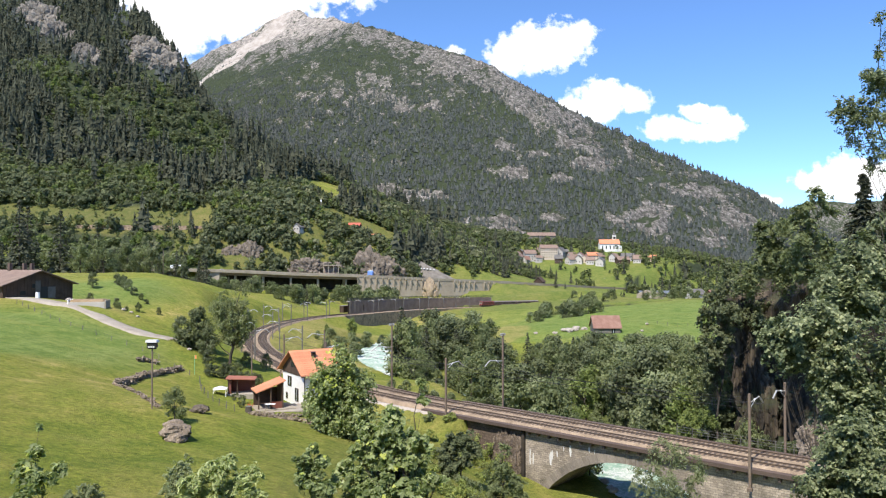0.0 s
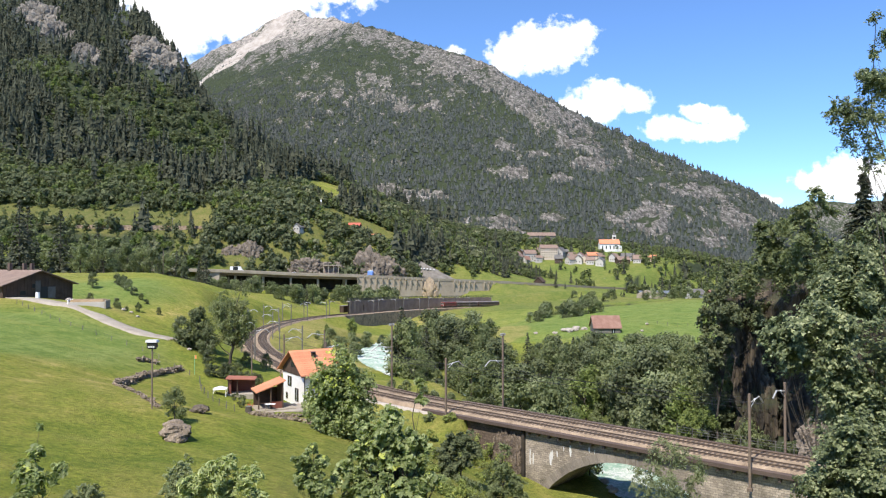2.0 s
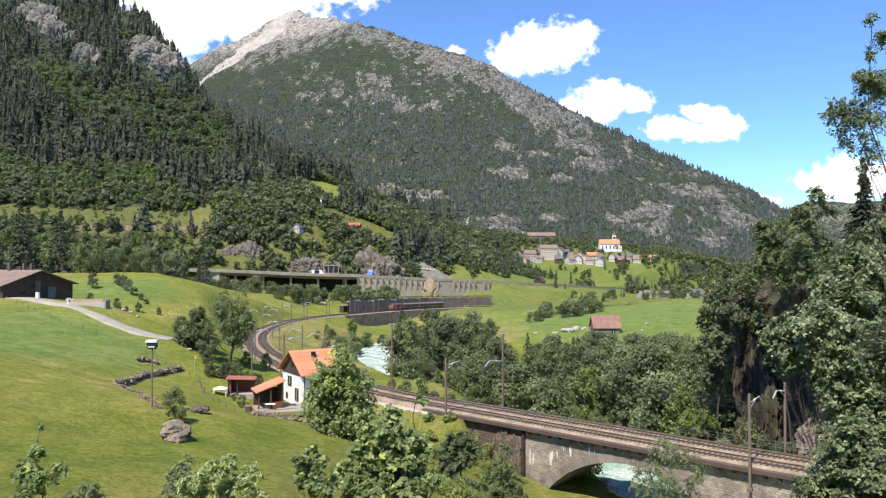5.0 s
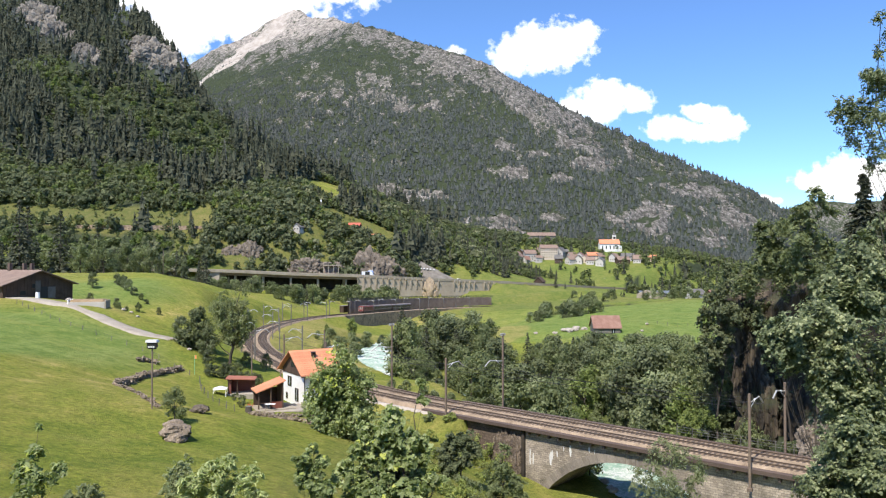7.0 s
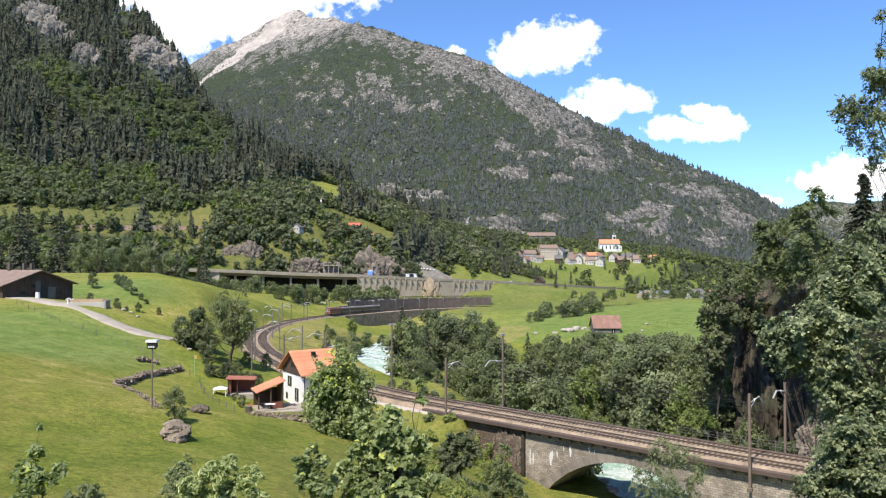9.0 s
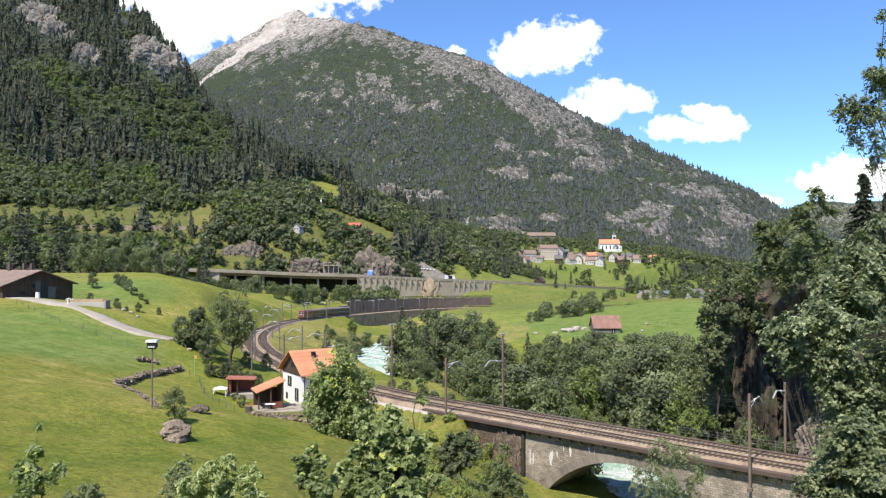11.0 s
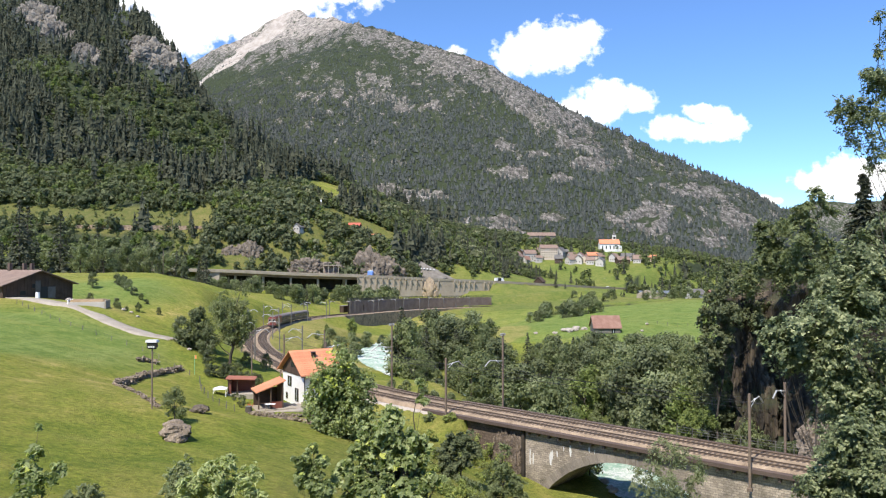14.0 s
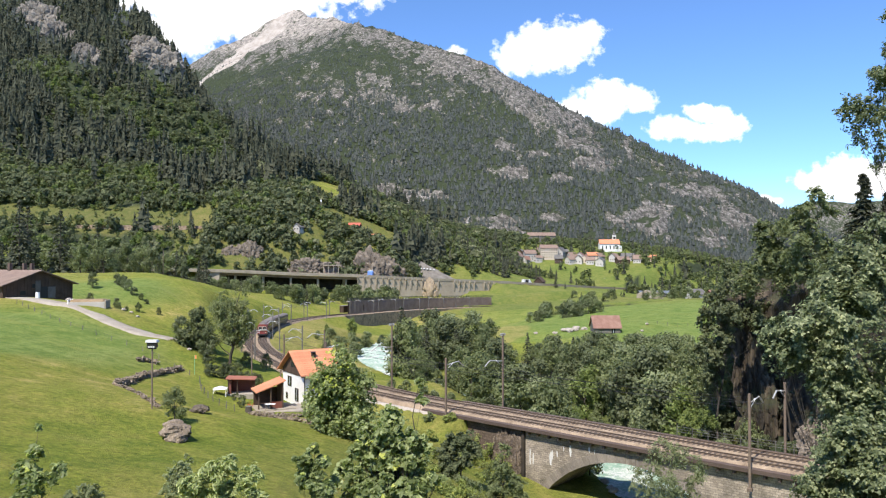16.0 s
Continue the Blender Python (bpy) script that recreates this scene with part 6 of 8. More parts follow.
    # trees between the railway and the motorway
    for i in range(150):
        x = rnd.uniform(-165, -32)
        y = rnd.uniform(475, 550) if x > -75 else rnd.uniform(415, 550)
        e, _, _ = beside(TRACK[::4], np.array([x]), np.array([y]))
        if e[0] < 14:
            continue
        set_tree(light[(0, 1, 3, 0)[i % 4]], x, y, min(rnd.uniform(6, 18), (21.3 - (0.0185 if x < -0.225 * y else 0.028) * y - ground_at(x, y)) * rnd.uniform(0.5, 1.08)), x, "green tree below the motorway viaduct", "trees below the viaduct")
    # scrub along the track's far side and the river bank
    for i in range(46):
        s = rnd.uniform(58, 128)
        p = TRACK[int(s)]
        q = TRACK[int(s) + 1]
        dx, dy = q[0] - p[0], q[1] - p[1]
        o = rnd.uniform(6.2, 11)
        x, y = p[0] + dy * o, p[1] - dx * o
        d, _, _ = beside(RIVER[::3], np.array([x]), np.array([y]))
        if d[0] < 7:
            continue
        set_tree(light[(0, 1, 2, 3)[i % 4]], x, y, rnd.uniform(1.0, 2.6), x, "green bush beside the track", "bushes beside the track")
    for x, y, h in ((20.3, 106, 4.5), (17.5, 108, 4.0), (15.5, 104.5, 3.5), (14, 117, 5), (16.5, 114, 4.5), (19, 112, 4), (16, 121, 6), (12.5, 123, 7), (10, 126, 6), (20, 118, 4), (13, 113, 3), (-38, 262, 4), (-33, 252, 4.5), (-30, 262, 5), (-41, 250, 3), (-28, 236, 4), (-30, 272, 5), (-34, 284, 5.5), (-30, 300, 6.5)):
        set_tree(light[int(x) % 3], x, y, h, x, "sunlit bush on the river bank", "bushes on the river bank")
    for x, y, h in ((30, 118, 5), (33, 114, 5), (36, 110, 5), (28.5, 124, 5.5), (32, 124, 6), (36, 118, 6), (32, 108, 3.5), (34, 104, 3.5), (27, 131, 5.5), (38, 104, 5), (31, 130, 6), (29.5, 112, 3.8), (35, 125, 7), (34, 131, 7), (24, 153, 5), (27, 148, 5), (22, 160, 5), (30, 144, 6), (26, 157, 6), (32, 138, 6), (22, 150, 3.5), (28, 140, 4.5), (43, 102, 2.4), (44.5, 99.5, 1.6), (42, 105, 3.2), (46, 96, 1.4), (48.5, 92, 3), (41.5, 100, 3), (40.5, 102.5, 3.5), (44, 97, 2.6)):
        set_tree(kinds[int(x) % 4], x, y, h, x * 7, "leafy bush on the far river bank", "bushes on the far bank")
    for x, y, k in ((20.2, 111.0, 1), (18.4, 110.4, 2), (21.2, 112.6, 3), (19.6, 112.4, 4)):
        z = ground_at(x, y)
        leafy("bank_bush", "yellow-green bush on the river bank beneath the arch", "bush", [(x, y, z + 1.6, 1.3), (x + 1.1, y + 0.4, z + 1.0, 1.1), (x - 1.0, y - 0.3, z + 0.9, 1.1), (x + 0.1, y, z + 2.7, 0.9)], (x, y + 0.1), 2400, 0.2, LEAF_SCRUB, 390 + k, 0.05, group="bushes beneath the arch")
    # meadow hedge beyond the hay barn
    for i in range(26):
        x = rnd.uniform(38, 78)
        y = rnd.uniform(318, 368)
        set_tree(light[(3, 1, 2, 3)[i % 4]], x, y, rnd.uniform(4, 8), x, "green tree in the copse beyond the meadow", "copse beyond the meadow")
    for i in range(34):
        x, y = rnd.uniform(100, 290), rnd.uniform(520, 600)
        set_tree(light[(0, 1, 2, 3)[i % 4]], x, y, rnd.uniform(5, 9), x, "bush beside the valley road", "bushes by the valley road")
    # upper meadow edge
    for i in range(40):
        y = rnd.uniform(325, 400)
        x = -rnd.uniform(0.37, 0.62) * y
        set_tree(light[(3, 3, 1, 3)[i % 4]], x, y, rnd.uniform(8, 14), x, "tree along the upper edge of the meadow", "trees above the meadow")
    for i in range(46):
        y = rnd.uniform(330, 440)
        x = -rnd.uniform(0.30, 0.62) * y
        set_tree(firs[i % 3], x, y, rnd.uniform(9, 19), x, "dark spruce along the upper edge of the meadow", "spruces above the meadow")
    for i in range(30):
        x = rnd.uniform(-165, -70)
        y = rnd.uniform(430, 545)
        set_tree(firs[i % 3], x, y, min(rnd.uniform(8, 18), (21.3 - (0.018 if x < -0.225 * y else 0.029) * y - ground_at(x, y)) * rnd.uniform(0.7, 1.06)), x, "dark spruce below the motorway viaduct", "spruces below the viaduct")
    for i in range(16):
        set_tree(firs[i % 3], rnd.uniform(95, 330), rnd.uniform(560, 680), rnd.uniform(6, 12), i, "dark spruce in the valley", "spruces in the valley")
    for x, y, h in ((-150, 270, 27), (-143, 285, 24), (-158, 290, 26), (-136, 300, 19), (-165, 300, 24), (-171, 280, 21)):
        set_tree(firs[int(-x) % 3], x, y, h, x, "tall dark spruce behind the barn", "spruces behind the barn")
    for x, y, h, k in ((-124, 300, 12, 1), (-119, 303, 12, 0), (-114, 300, 10.5, 3), (-109, 302, 9, 0), (-129, 290, 13, 1), (-104, 304, 8, 3), (-133, 280, 11, 0)):
        set_tree(kinds[k], x, y, h, x, "round-crowned tree on the meadow's brow", "trees on the meadow's brow")
    for x, y, h in ((-13.2, 240, 17), (-10, 229, 14)):
        set_tree(firs[0], x, y, h, x, "dark spruce beside the river bend", "spruces by the river")
    for x, y, h, k in ((-86, 186, 3.2, 3), (-82, 192, 2.8, 3), (-77, 193, 2.6, 1), (-73, 196, 2.2, 3), (-94, 205, 4.5, 3), (-42, 275, 3.5, 4), (-36, 300, 7.5, 4), (-30, 296, 6, 0), (-24, 300, 6, 3), (-20, 285, 5, 1), (-39, 262, 4, 2), (-34, 246, 4, 2), (-33, 214, 4.5, 3), (-30, 203, 4.5, 0), (-27, 194, 4, 1), (-35, 228, 4, 2), (-23, 186, 3.5, 3), (-36.5, 240, 4.5, 0)):
        set_tree(kinds[k], x, y, h, x, "small bush in the grass", "bushes in the grass")
    # the cliff's growth
    for i in range(44):
        x, y = rnd.uniform(38, 72), rnd.uniform(70, 132)
        e, _, _ = beside(TRACK[::4], np.array([x]), np.array([y]))
        if e[0] < 6:
            continue
        if 41.5 < x < 47.5 and y < 104:
            continue
        set_tree(kinds[(3, 0, 3, 1)[i % 4]], x, y, rnd.uniform(5, 9), x, "tree rooted on the cliff", "trees on the cliff")
    # a small tree above the boulder
    set_tree(kinds[0], -25.7, 73.2, 3.5, 1.0, "small ash sapling behind the boulder", "saplings")
    for k in kinds + light + firs:
        k.matrix_basis = pose(-300, -60, ground_at(-300, -60)) @ Matrix.Diagonal((8, 8, 8, 1))


build_wood()

# ---- the house with the orange roof ----


def gable_house(name, m, label, length, width, eave, ridge_h, wall_mat, roof_mat, over=0.6, upper=None, windows=(), chimney=None, category="house", group="", roof_thick=0.18, base=1.0):
    """A house with a pitched roof: x along the ridge, the gable at x = 0, the long front at y = 0. windows: (wall, along, height, width, tall)."""
    ob = thing(name, m, label, category, group)
    bm = bmesh.new()
    top = [(0, -base), (width, -base), (width, eave), (width / 2, ridge_h - 0.05), (0, eave)]
    a = [bm.verts.new((0, y, z)) for y, z in top]
    b = [bm.verts.new((length, y, z)) for y, z in top]
    bm.faces.new(a)
    bm.faces.new(b[::-1])
    for i in range(5):
        j = (i + 1) % 5
        bm.faces.new((a[i], b[i], b[j], a[j]))
    part("wall", bm, wall_mat, ob)
    if upper:
        for x0 in (-0.06, length - 0.02):
            bm = bmesh.new()
            z = eave * 0.86
            for pts in ([(0.02, z), (width - 0.02, z), (width - 0.02, eave), (width / 2, ridge_h - 0.1), (0.02, eave)],):
                f0 = [bm.verts.new((x0, y, zz)) for y, zz in pts]
                f1 = [bm.verts.new((x0 + 0.08, y, zz)) for y, zz in pts]
                bm.faces.new(f0)
                bm.faces.new(f1[::-1])
                for i in range(5):
                    bm.faces.new((f0[i], f1[i], f1[(i + 1) % 5], f0[(i + 1) % 5]))
            part("gable_boarding", bm, upper, ob, "dark timber gable boarding")
    slope = (ridge_h - eave) / (width / 2)
    for sg in (0, 1):
        bm = bmesh.new()
        out_y, in_y = -over, width / 2
        zo = eave - slope * over
        ys = [(out_y, zo), (in_y, ridge_h), (in_y, ridge_h + roof_thick), (out_y, zo + roof_thick)]
        if sg:
            ys = [(width - y, z) for y, z in ys]
        f0 = [bm.verts.new((-over, y, z)) for y, z in ys]
        f1 = [bm.verts.new((length + over, y, z)) for y, z in ys]
        bm.faces.new(f0)
        bm.faces.new(f1[::-1])
        for i in range(4):
            bm.faces.new((f0[i], f1[i], f1[(i + 1) % 4], f0[(i + 1) % 4]))
        part("roof", bm, roof_mat, ob)
    for wall, along, h, w, tall in windows:
        if wall == "gable":
            mm = pose(-0.02, along, h, 0, 0, -90)
        elif wall == "back_gable":
            mm = pose(length + 0.02, along, h, 0, 0, 90)
        else:
            mm = pose(along, -0.02, h)
        win = part("window", boxed(-w / 2, w / 2, -0.05, 0.05, 0, tall), DARK_WOOD if tall > 0.5 else BLACK, ob, m=mm)
        part("pane", boxed(-w / 2 + 0.09, w / 2 - 0.09, -0.062, -0.03, 0.09, tall - 0.09), GLASS_DARK, win)
        if tall > 1.1:
            part("mullion", boxed(-0.03, 0.03, -0.075, -0.05, 0.09, tall - 0.09), WHITE, win)
    if chimney:
        cx, cy, cz, h = chimney
        ch = part("chimney", boxed(cx - 0.27, cx + 0.27, cy - 0.27, cy + 0.27, cz, cz + h, bevel=0.03), DARK_STONE, ob)
        part("chimney_cap", boxed(cx - 0.36, cx + 0.36, cy - 0.36, cy + 0.36, cz + h, cz + h + 0.14, bevel=0.03), BLACK, ch)
    return ob


def build_homestead():
    hm = pose(-20.3, 111.6, 0.4, 0, 0, 33)
    house = gable_house("house", hm, "white plastered house with dark timber gable and orange tiled roof", 5.6, 8.2, 4.8, 7.5, PLASTER, ROOF_TILE, 0.75, DARK_WOOD,
                        [("gable", 5.4, 2.2, 1.5, 1.5), ("gable", 2.6, 0.3, 1.3, 1.9), ("gable", 6.5, 0.2, 0.7, 0.9), ("gable", 4.1, 5.1, 1.6, 1.1), ("front", 1.5, 2.3, 1.1, 1.4), ("front", 4.2, 2.3, 1.1, 1.4), ("front", 3.0, 0.1, 1.0, 2.0)], (2.6, 2.6, 6.3, 1.05))
    # battens of tiles over both slopes
    slope = (7.5 - 4.8) / 4.1
    rows, ang = 13, math.atan(slope)
    me = bpy.data.meshes.new("tile_course")
    bm = boxed(-0.78, 6.38, -0.03, 0.40, 0.0, 0.035)
    bm.to_mesh(me)
    bm.free()
    me.materials.append(ROOF_TILE)
    for k in range(rows):
        y = -0.72 + k * 0.365
        ob = new("tile_course", me)
        ob.parent = house
        ob.matrix_basis = pose(0, y, 4.8 + slope * y + 0.19, math.degrees(ang) - 2.0)
    part("gutter", boxed(-0.75, 6.35, -0.92, -0.78, 4.22, 4.35, bevel=0.03), BLACK, house)
    part("downpipe", boxed(0.02, 0.12, -0.16, -0.06, -0.4, 4.6, bevel=0.02), BLACK, house)
    # open garden shed with a pent roof
    shed = thing("garden_shed", pose(-25.8, 107.2, 0.75, 0, 0, 24) @ Matrix.Diagonal((1.2, 1.15, 1.0, 1)), "open timber garden shed with an orange pent roof", "shed")
    bm = bmesh.new()
    prism(bm, [(-0.35, 2.25), (3.1, 3.75), (3.1, 3.9), (-0.35, 2.4)], -0.3, 3.4)
    part("roof", bm, ROOF_TILE, shed)
    for x, y in ((0, 0), (2.8, 0), (0, 3.1), (2.8, 3.1), (1.4, 0)):
        part("post", boxed(x - 0.08, x + 0.08, y - 0.08, y + 0.08, -0.5, 2.35 + x * 0.43), DARK_WOOD, shed)
    part("back_wall", boxed(0, 2.8, 3.05, 3.15, -0.3, 2.4), DARK_WOOD, shed)
    bm = bmesh.new()
    prism(bm, [(2.72, -0.3), (2.82, -0.3), (2.82, 3.55), (2.72, 3.5)], 0, 3.1)
    part("side_wall", bm, DARK_WOOD, shed)
    part("front_panel", boxed(1.45, 2.75, -0.05, 0.03, -0.2, 0.9), RED_PAINT, shed, "red-brown board panel")
    part("railing", boxed(0.05, 1.4, -0.03, 0.03, 0.75, 0.87), DARK_WOOD, shed)
    part("floor_slab", boxed(-0.4, 4.2, -0.8, 3.3, -0.6, -0.02), CONCRETE, shed)
    # low red shed
    red = thing("red_shed", pose(-32.9, 117.0, 1.3, 0, 0, 8), "low red-brown open shed beside the garden", "shed")
    bm = bmesh.new()
    prism(bm, [(-0.3, 2.2), (4.1, 2.0), (4.1, 2.12), (-0.3, 2.34)], -0.5, 2.9)
    part("roof", bm, surface("red_sheet", [(0.30, 0.105, 0.065), (0.42, 0.17, 0.105)], 0.6, 0.6), red, "red sheet roof")
    part("back_wall", boxed(0, 3.8, 2.4, 2.5, -0.5, 2.1), RED_PAINT, red)
    part("side_wall", boxed(0, 0.5, 0, 0.1, -0.5, 1.9), RED_PAINT, red)
    part("side_wall", boxed(0, 0.1, 0.1, 2.4, -0.5, 2.0), RED_PAINT, red)
    for x in (0.05, 1.4, 3.75):
        part("post", boxed(x - 0.06, x + 0.06, -0.06, 0.06, -0.5, 2.1), DARK_WOOD, red)
    part("slab", boxed(-0.4, 5.0, -1.0, 2.6, -0.8, -0.05), GRAVEL, red)
    # white garden canopy
    can = thing("garden_canopy", pose(-33.7, 115.8, 1.1, 0, 0, 10), "white cloth garden canopy on thin posts", "canopy")
    bm = bmesh.new()
    bmesh.ops.create_cone(bm, cap_ends=True, segments=4, radius1=1.45, radius2=0.3, depth=0.35, matrix=pose(0, 0, 1.3, 0, 0, 45))
    part("cloth", bm, WHITE, can)
    for x, y in ((-0.9, -0.9), (0.9, -0.9), (-0.9, 0.9), (0.9, 0.9)):
        part("post", boxed(x - 0.04, x + 0.04, y - 0.04, y + 0.04, -0.6, 1.2), WHITE, can)
    yard = thing("yard", pose(-21.8, 108.3, 0.55, 0, 0, 18), "pale gravel yard before the house", "yard", kind="structure")
    part("slab", boxed(-3.2, 9.5, -1.3, 4.2, -1.2, 0.03, bevel=0.05), GRAVEL, yard)


build_homestead()


PALE_CONCRETE = surface("pale_concrete", [(0.36, 0.33, 0.285), (0.5, 0.47, 0.42)], 0.3, 0.9, 12, 0.3, 0.02)
PALE_STONE = surface("pale_stone", [(0.26, 0.22, 0.185), (0.42, 0.37, 0.32), (0.54, 0.49, 0.44)], 0.6, 0.95, 8, 0.7, 0.1)


def build_barn():
    m = pose(-86.2, 163, 13.85) @ Matrix.Rotation(radians(-25.5), 4, "Z") @ Matrix.Rotation(math.pi, 4, "Z")
    m = m @ Matrix.Translation((0, -8.2, 0))
    barn = gable_house("barn", m, "large dark timber barn with a brown tiled roof", 15.0, 16.4, 2.9, 5.7, DARK_WOOD, BROWN_TILE, 0.9, None,
                       [("gable", 9.5, 2.0, 1.0, 1.0), ("gable", 12.0, 0.6, 1.4, 1.0)], None, "barn", base=2.0)
    for x, y in ((4.0, 7.0), (6.2, 7.2), (9.0, 8.6)):
        part("chimney", boxed(x - 0.36, x + 0.36, y - 0.36, y + 0.36, 4.6, 7.3, bevel=0.04), CORNICE, barn)
    # Flat black panel stands in for the unlit inside of a doorway.
    part("doorway_dark", boxed(-0.09, -0.02, 6.3, 7.9, -0.3, 2.3), BLACK, barn, "black panel for the unlit inside of the doorway")
    d = part("door_leaf", boxed(-0.16, -0.06, 4.4, 6.2, -0.2, 2.25, bevel=0.02), GREY_WOOD, barn, "weathered plank door")
    part("door_leaf", boxed(-0.16, -0.06, 8.0, 9.2, -0.2, 3.6, bevel=0.02), GREY_WOOD, barn, "weathered plank door")
    for y in np.arange(0.4, 16.2, 0.8):
        part("batten", boxed(-0.05, 0.0, y - 0.05, y + 0.05, -1.0, min(2.9 + (8.2 - abs(y - 8.2)) * 0.34, 5.4)), DARK_WOOD, barn)
    tank = thing("white_barrel", pose(-83.5, 157.3, ground_at(-83.5, 157.3)), "white plastic barrel before the barn", "barrel")
    bm = bmesh.new()
    bmesh.ops.create_cone(bm, cap_ends=True, segments=14, radius1=0.45, radius2=0.4, depth=1.3, matrix=Matrix.Translation((0, 0, 0.6)))
    part("body", bm, WHITE, tank)
    pit = thing("manure_pit", pose(-73.6, 150.0, 12.2, 0, 0, 14), "pale concrete walled manure pit on the slope", "pit")
    part("front_wall", boxed(0, 6.6, 0, 0.25, -1.5, 1.3, bevel=0.03), PALE_CONCRETE, pit)
    # This end wall is whiter than the front wall.
    part("side_wall", boxed(-0.25, 0.0, 0, 5, -1.5, 1.75, bevel=0.03), PLASTER, pit, "white end wall")
    part("side_wall", boxed(6.6, 6.85, 0, 5, -1.5, 1.6, bevel=0.03), CONCRETE, pit)
    part("manure", boxed(0, 6.6, 0.25, 5, -1.2, 1.75, bevel=0.4), surface("straw_dung", [(0.2, 0.13, 0.07), (0.34, 0.25, 0.14)], 0.8), pit, "brown straw heap")
    hay = pose(48.2, 243, -1.3)
    hb = gable_house("hay_barn", hay, "small hay barn with a rusty brown roof in the meadow", 8.2, 7.0, 2.1, 5.4, GREY_WOOD, RUST_TILE, 0.5, None, [("front", 6.0, 0.0, 1.2, 1.6)], None, "barn", base=1.5)
    for k in range(5):
        part("log", boxed(-0.05, 8.25, -0.08, 0.02, 0.1 + k * 0.42, 0.46 + k * 0.42, bevel=0.05), GREY_WOOD, hb)


build_barn()

# ---- rocks and stone walls ----


def rock_mesh(seed, sx, sy, sz, material, detail=3, rough=0.35, cells=0.16):
    bm = bmesh.new()
    bmesh.ops.create_icosphere(bm, subdivisions=detail, radius=1.0)
    o = Vector((seed * 3.7, seed * 1.3, seed * 0.7))
    for v in bm.verts:
        n = noise.fractal(v.co * 1.1 + o, 1.0, 2.0, 4)
        c = noise.cell(v.co * 1.7 + o) - 0.5
        v.co *= 1 + rough * n + cells * c
        v.co.x, v.co.y, v.co.z = v.co.x * sx, v.co.y * sy, v.co.z * sz
    me = bpy.data.meshes.new("rock")
    bm.to_mesh(me)
    bm.free()
    me.materials.append(material)
    return me


STONES = [rock_mesh(i, 0.56, 0.42, 0.28, BOULDER, 2, 0.55, 0.5) for i in range(5)]


def boulder(x, y, size, seed, label, mat=None):
    z = ground_at(x, y)
    ob = new("boulder", rock_mesh(seed, size * 0.5, size * 0.42, size * 0.27, mat or BOULDER, 4 if size > 1.8 else 3, 0.3))
    ob.matrix_basis = pose(x, y, z + size * 0.17, 0, 0, seed * 40)
    return tagged(ob, label, "boulder")


boulder(-23.6, 67.4, 3.5, 3, "large weathered grey-brown boulder in the meadow")
boulder(-25.3, 79.8, 1.9, 5, "flat grey boulder in the meadow")
for x, y, s, k in ((41.5, 250, 3.0, 7), (44.5, 255, 2.4, 8), (46.5, 252, 2.2, 9), (36, 246, 1.8, 10), (30, 247, 1.6, 13), (70, 262, 1.4, 11), (64, 246, 1.2, 12), (-77.5, 158, 1.2, 14), (-76, 158.5, 1.0, 15), (-66, 158, 1.3, 16), (-64.5, 158, 1.0, 17), (-62, 155, 0.8, 18), (-47, 139, 1.2, 19), (-45.6, 137.5, 1.0, 20), (-49, 141, 0.9, 21)):
    boulder(x, y, s, k, "pale boulder in the grass", PALE_STONE)


def stone_wall(label, points, step, size, seed, layers=2):
    """A dry wall of single stones along the ground."""
    rnd = random.Random(seed)
    wall = thing("stone_wall", Matrix(), label, "wall")
    line = spline([(x, y, 0) for x, y in points], step) if len(points) > 1 else np.array([(*points[0], 0)])
    for p in line:
        for k in range(layers):
            x, y = p[0] + rnd.uniform(-0.3, 0.3), p[1] + rnd.uniform(-0.3, 0.3)
            ob = new("stone", STONES[rnd.randrange(5)])
            ob.parent = wall
            s = size * rnd.uniform(0.7, 1.4)
            ob.matrix_basis = Matrix.LocRotScale((x, y, ground_at(x, y) + (0.02 + 0.36 * k) * size), Euler((rnd.uniform(-0.4, 0.4), rnd.uniform(-0.4, 0.4), rnd.uniform(0, 6))), (s, s, s))


stone_wall("dark dry stone wall holding a terrace in the meadow", [(-40.8, 96), (-42.8, 105), (-43.7, 112), (-43.6, 119), (-43.2, 126)], 0.34, 0.62, 61, 4)
stone_wall("tumbled pale dry stone wall across the meadow", [(-40.5, 95), (-37.6, 91.5), (-34.8, 87.5), (-31.6, 82.0), (-28.8, 77)], 0.42, 0.5, 62)
stone_wall("low dry stone wall below the house garden", [(-25.4, 101.5), (-22.5, 98), (-19, 95.5), (-15.4, 93)], 0.4, 0.5, 63, 3)
stone_wall("low dry stone wall below the house garden", [(-24.8, 102.2), (-21, 102.4), (-17.5, 103)], 0.4, 0.5, 64, 3)
for x, y, s, k in ((9.5, 117.5, 0.9, 71), (11, 116.8, 0.8, 72), (12.3, 116, 1.0, 73), (7.6, 119.5, 0.8, 74), (40, 251.5, 2.4, 75), (43.3, 250.5, 2.2, 76)):
    boulder(x, y, s, k, "pale rounded boulder in the grass", PALE_STONE)
rnd = random.Random(90)
for k in range(26):
    x, y = (rnd.uniform(34, 39), rnd.uniform(92, 104)) if k < 15 else (rnd.uniform(21.5, 23.8), rnd.uniform(99, 108))
    boulder(x, y, rnd.uniform(0.7, 1.7), 100 + k, "pale washed boulder on the river bank", PALE_STONE)
stone_wall("heap of field stones in the meadow", [(-48.6, 122), (-47.6, 123.5), (-46.4, 124)], 0.4, 0.75, 65, 3)


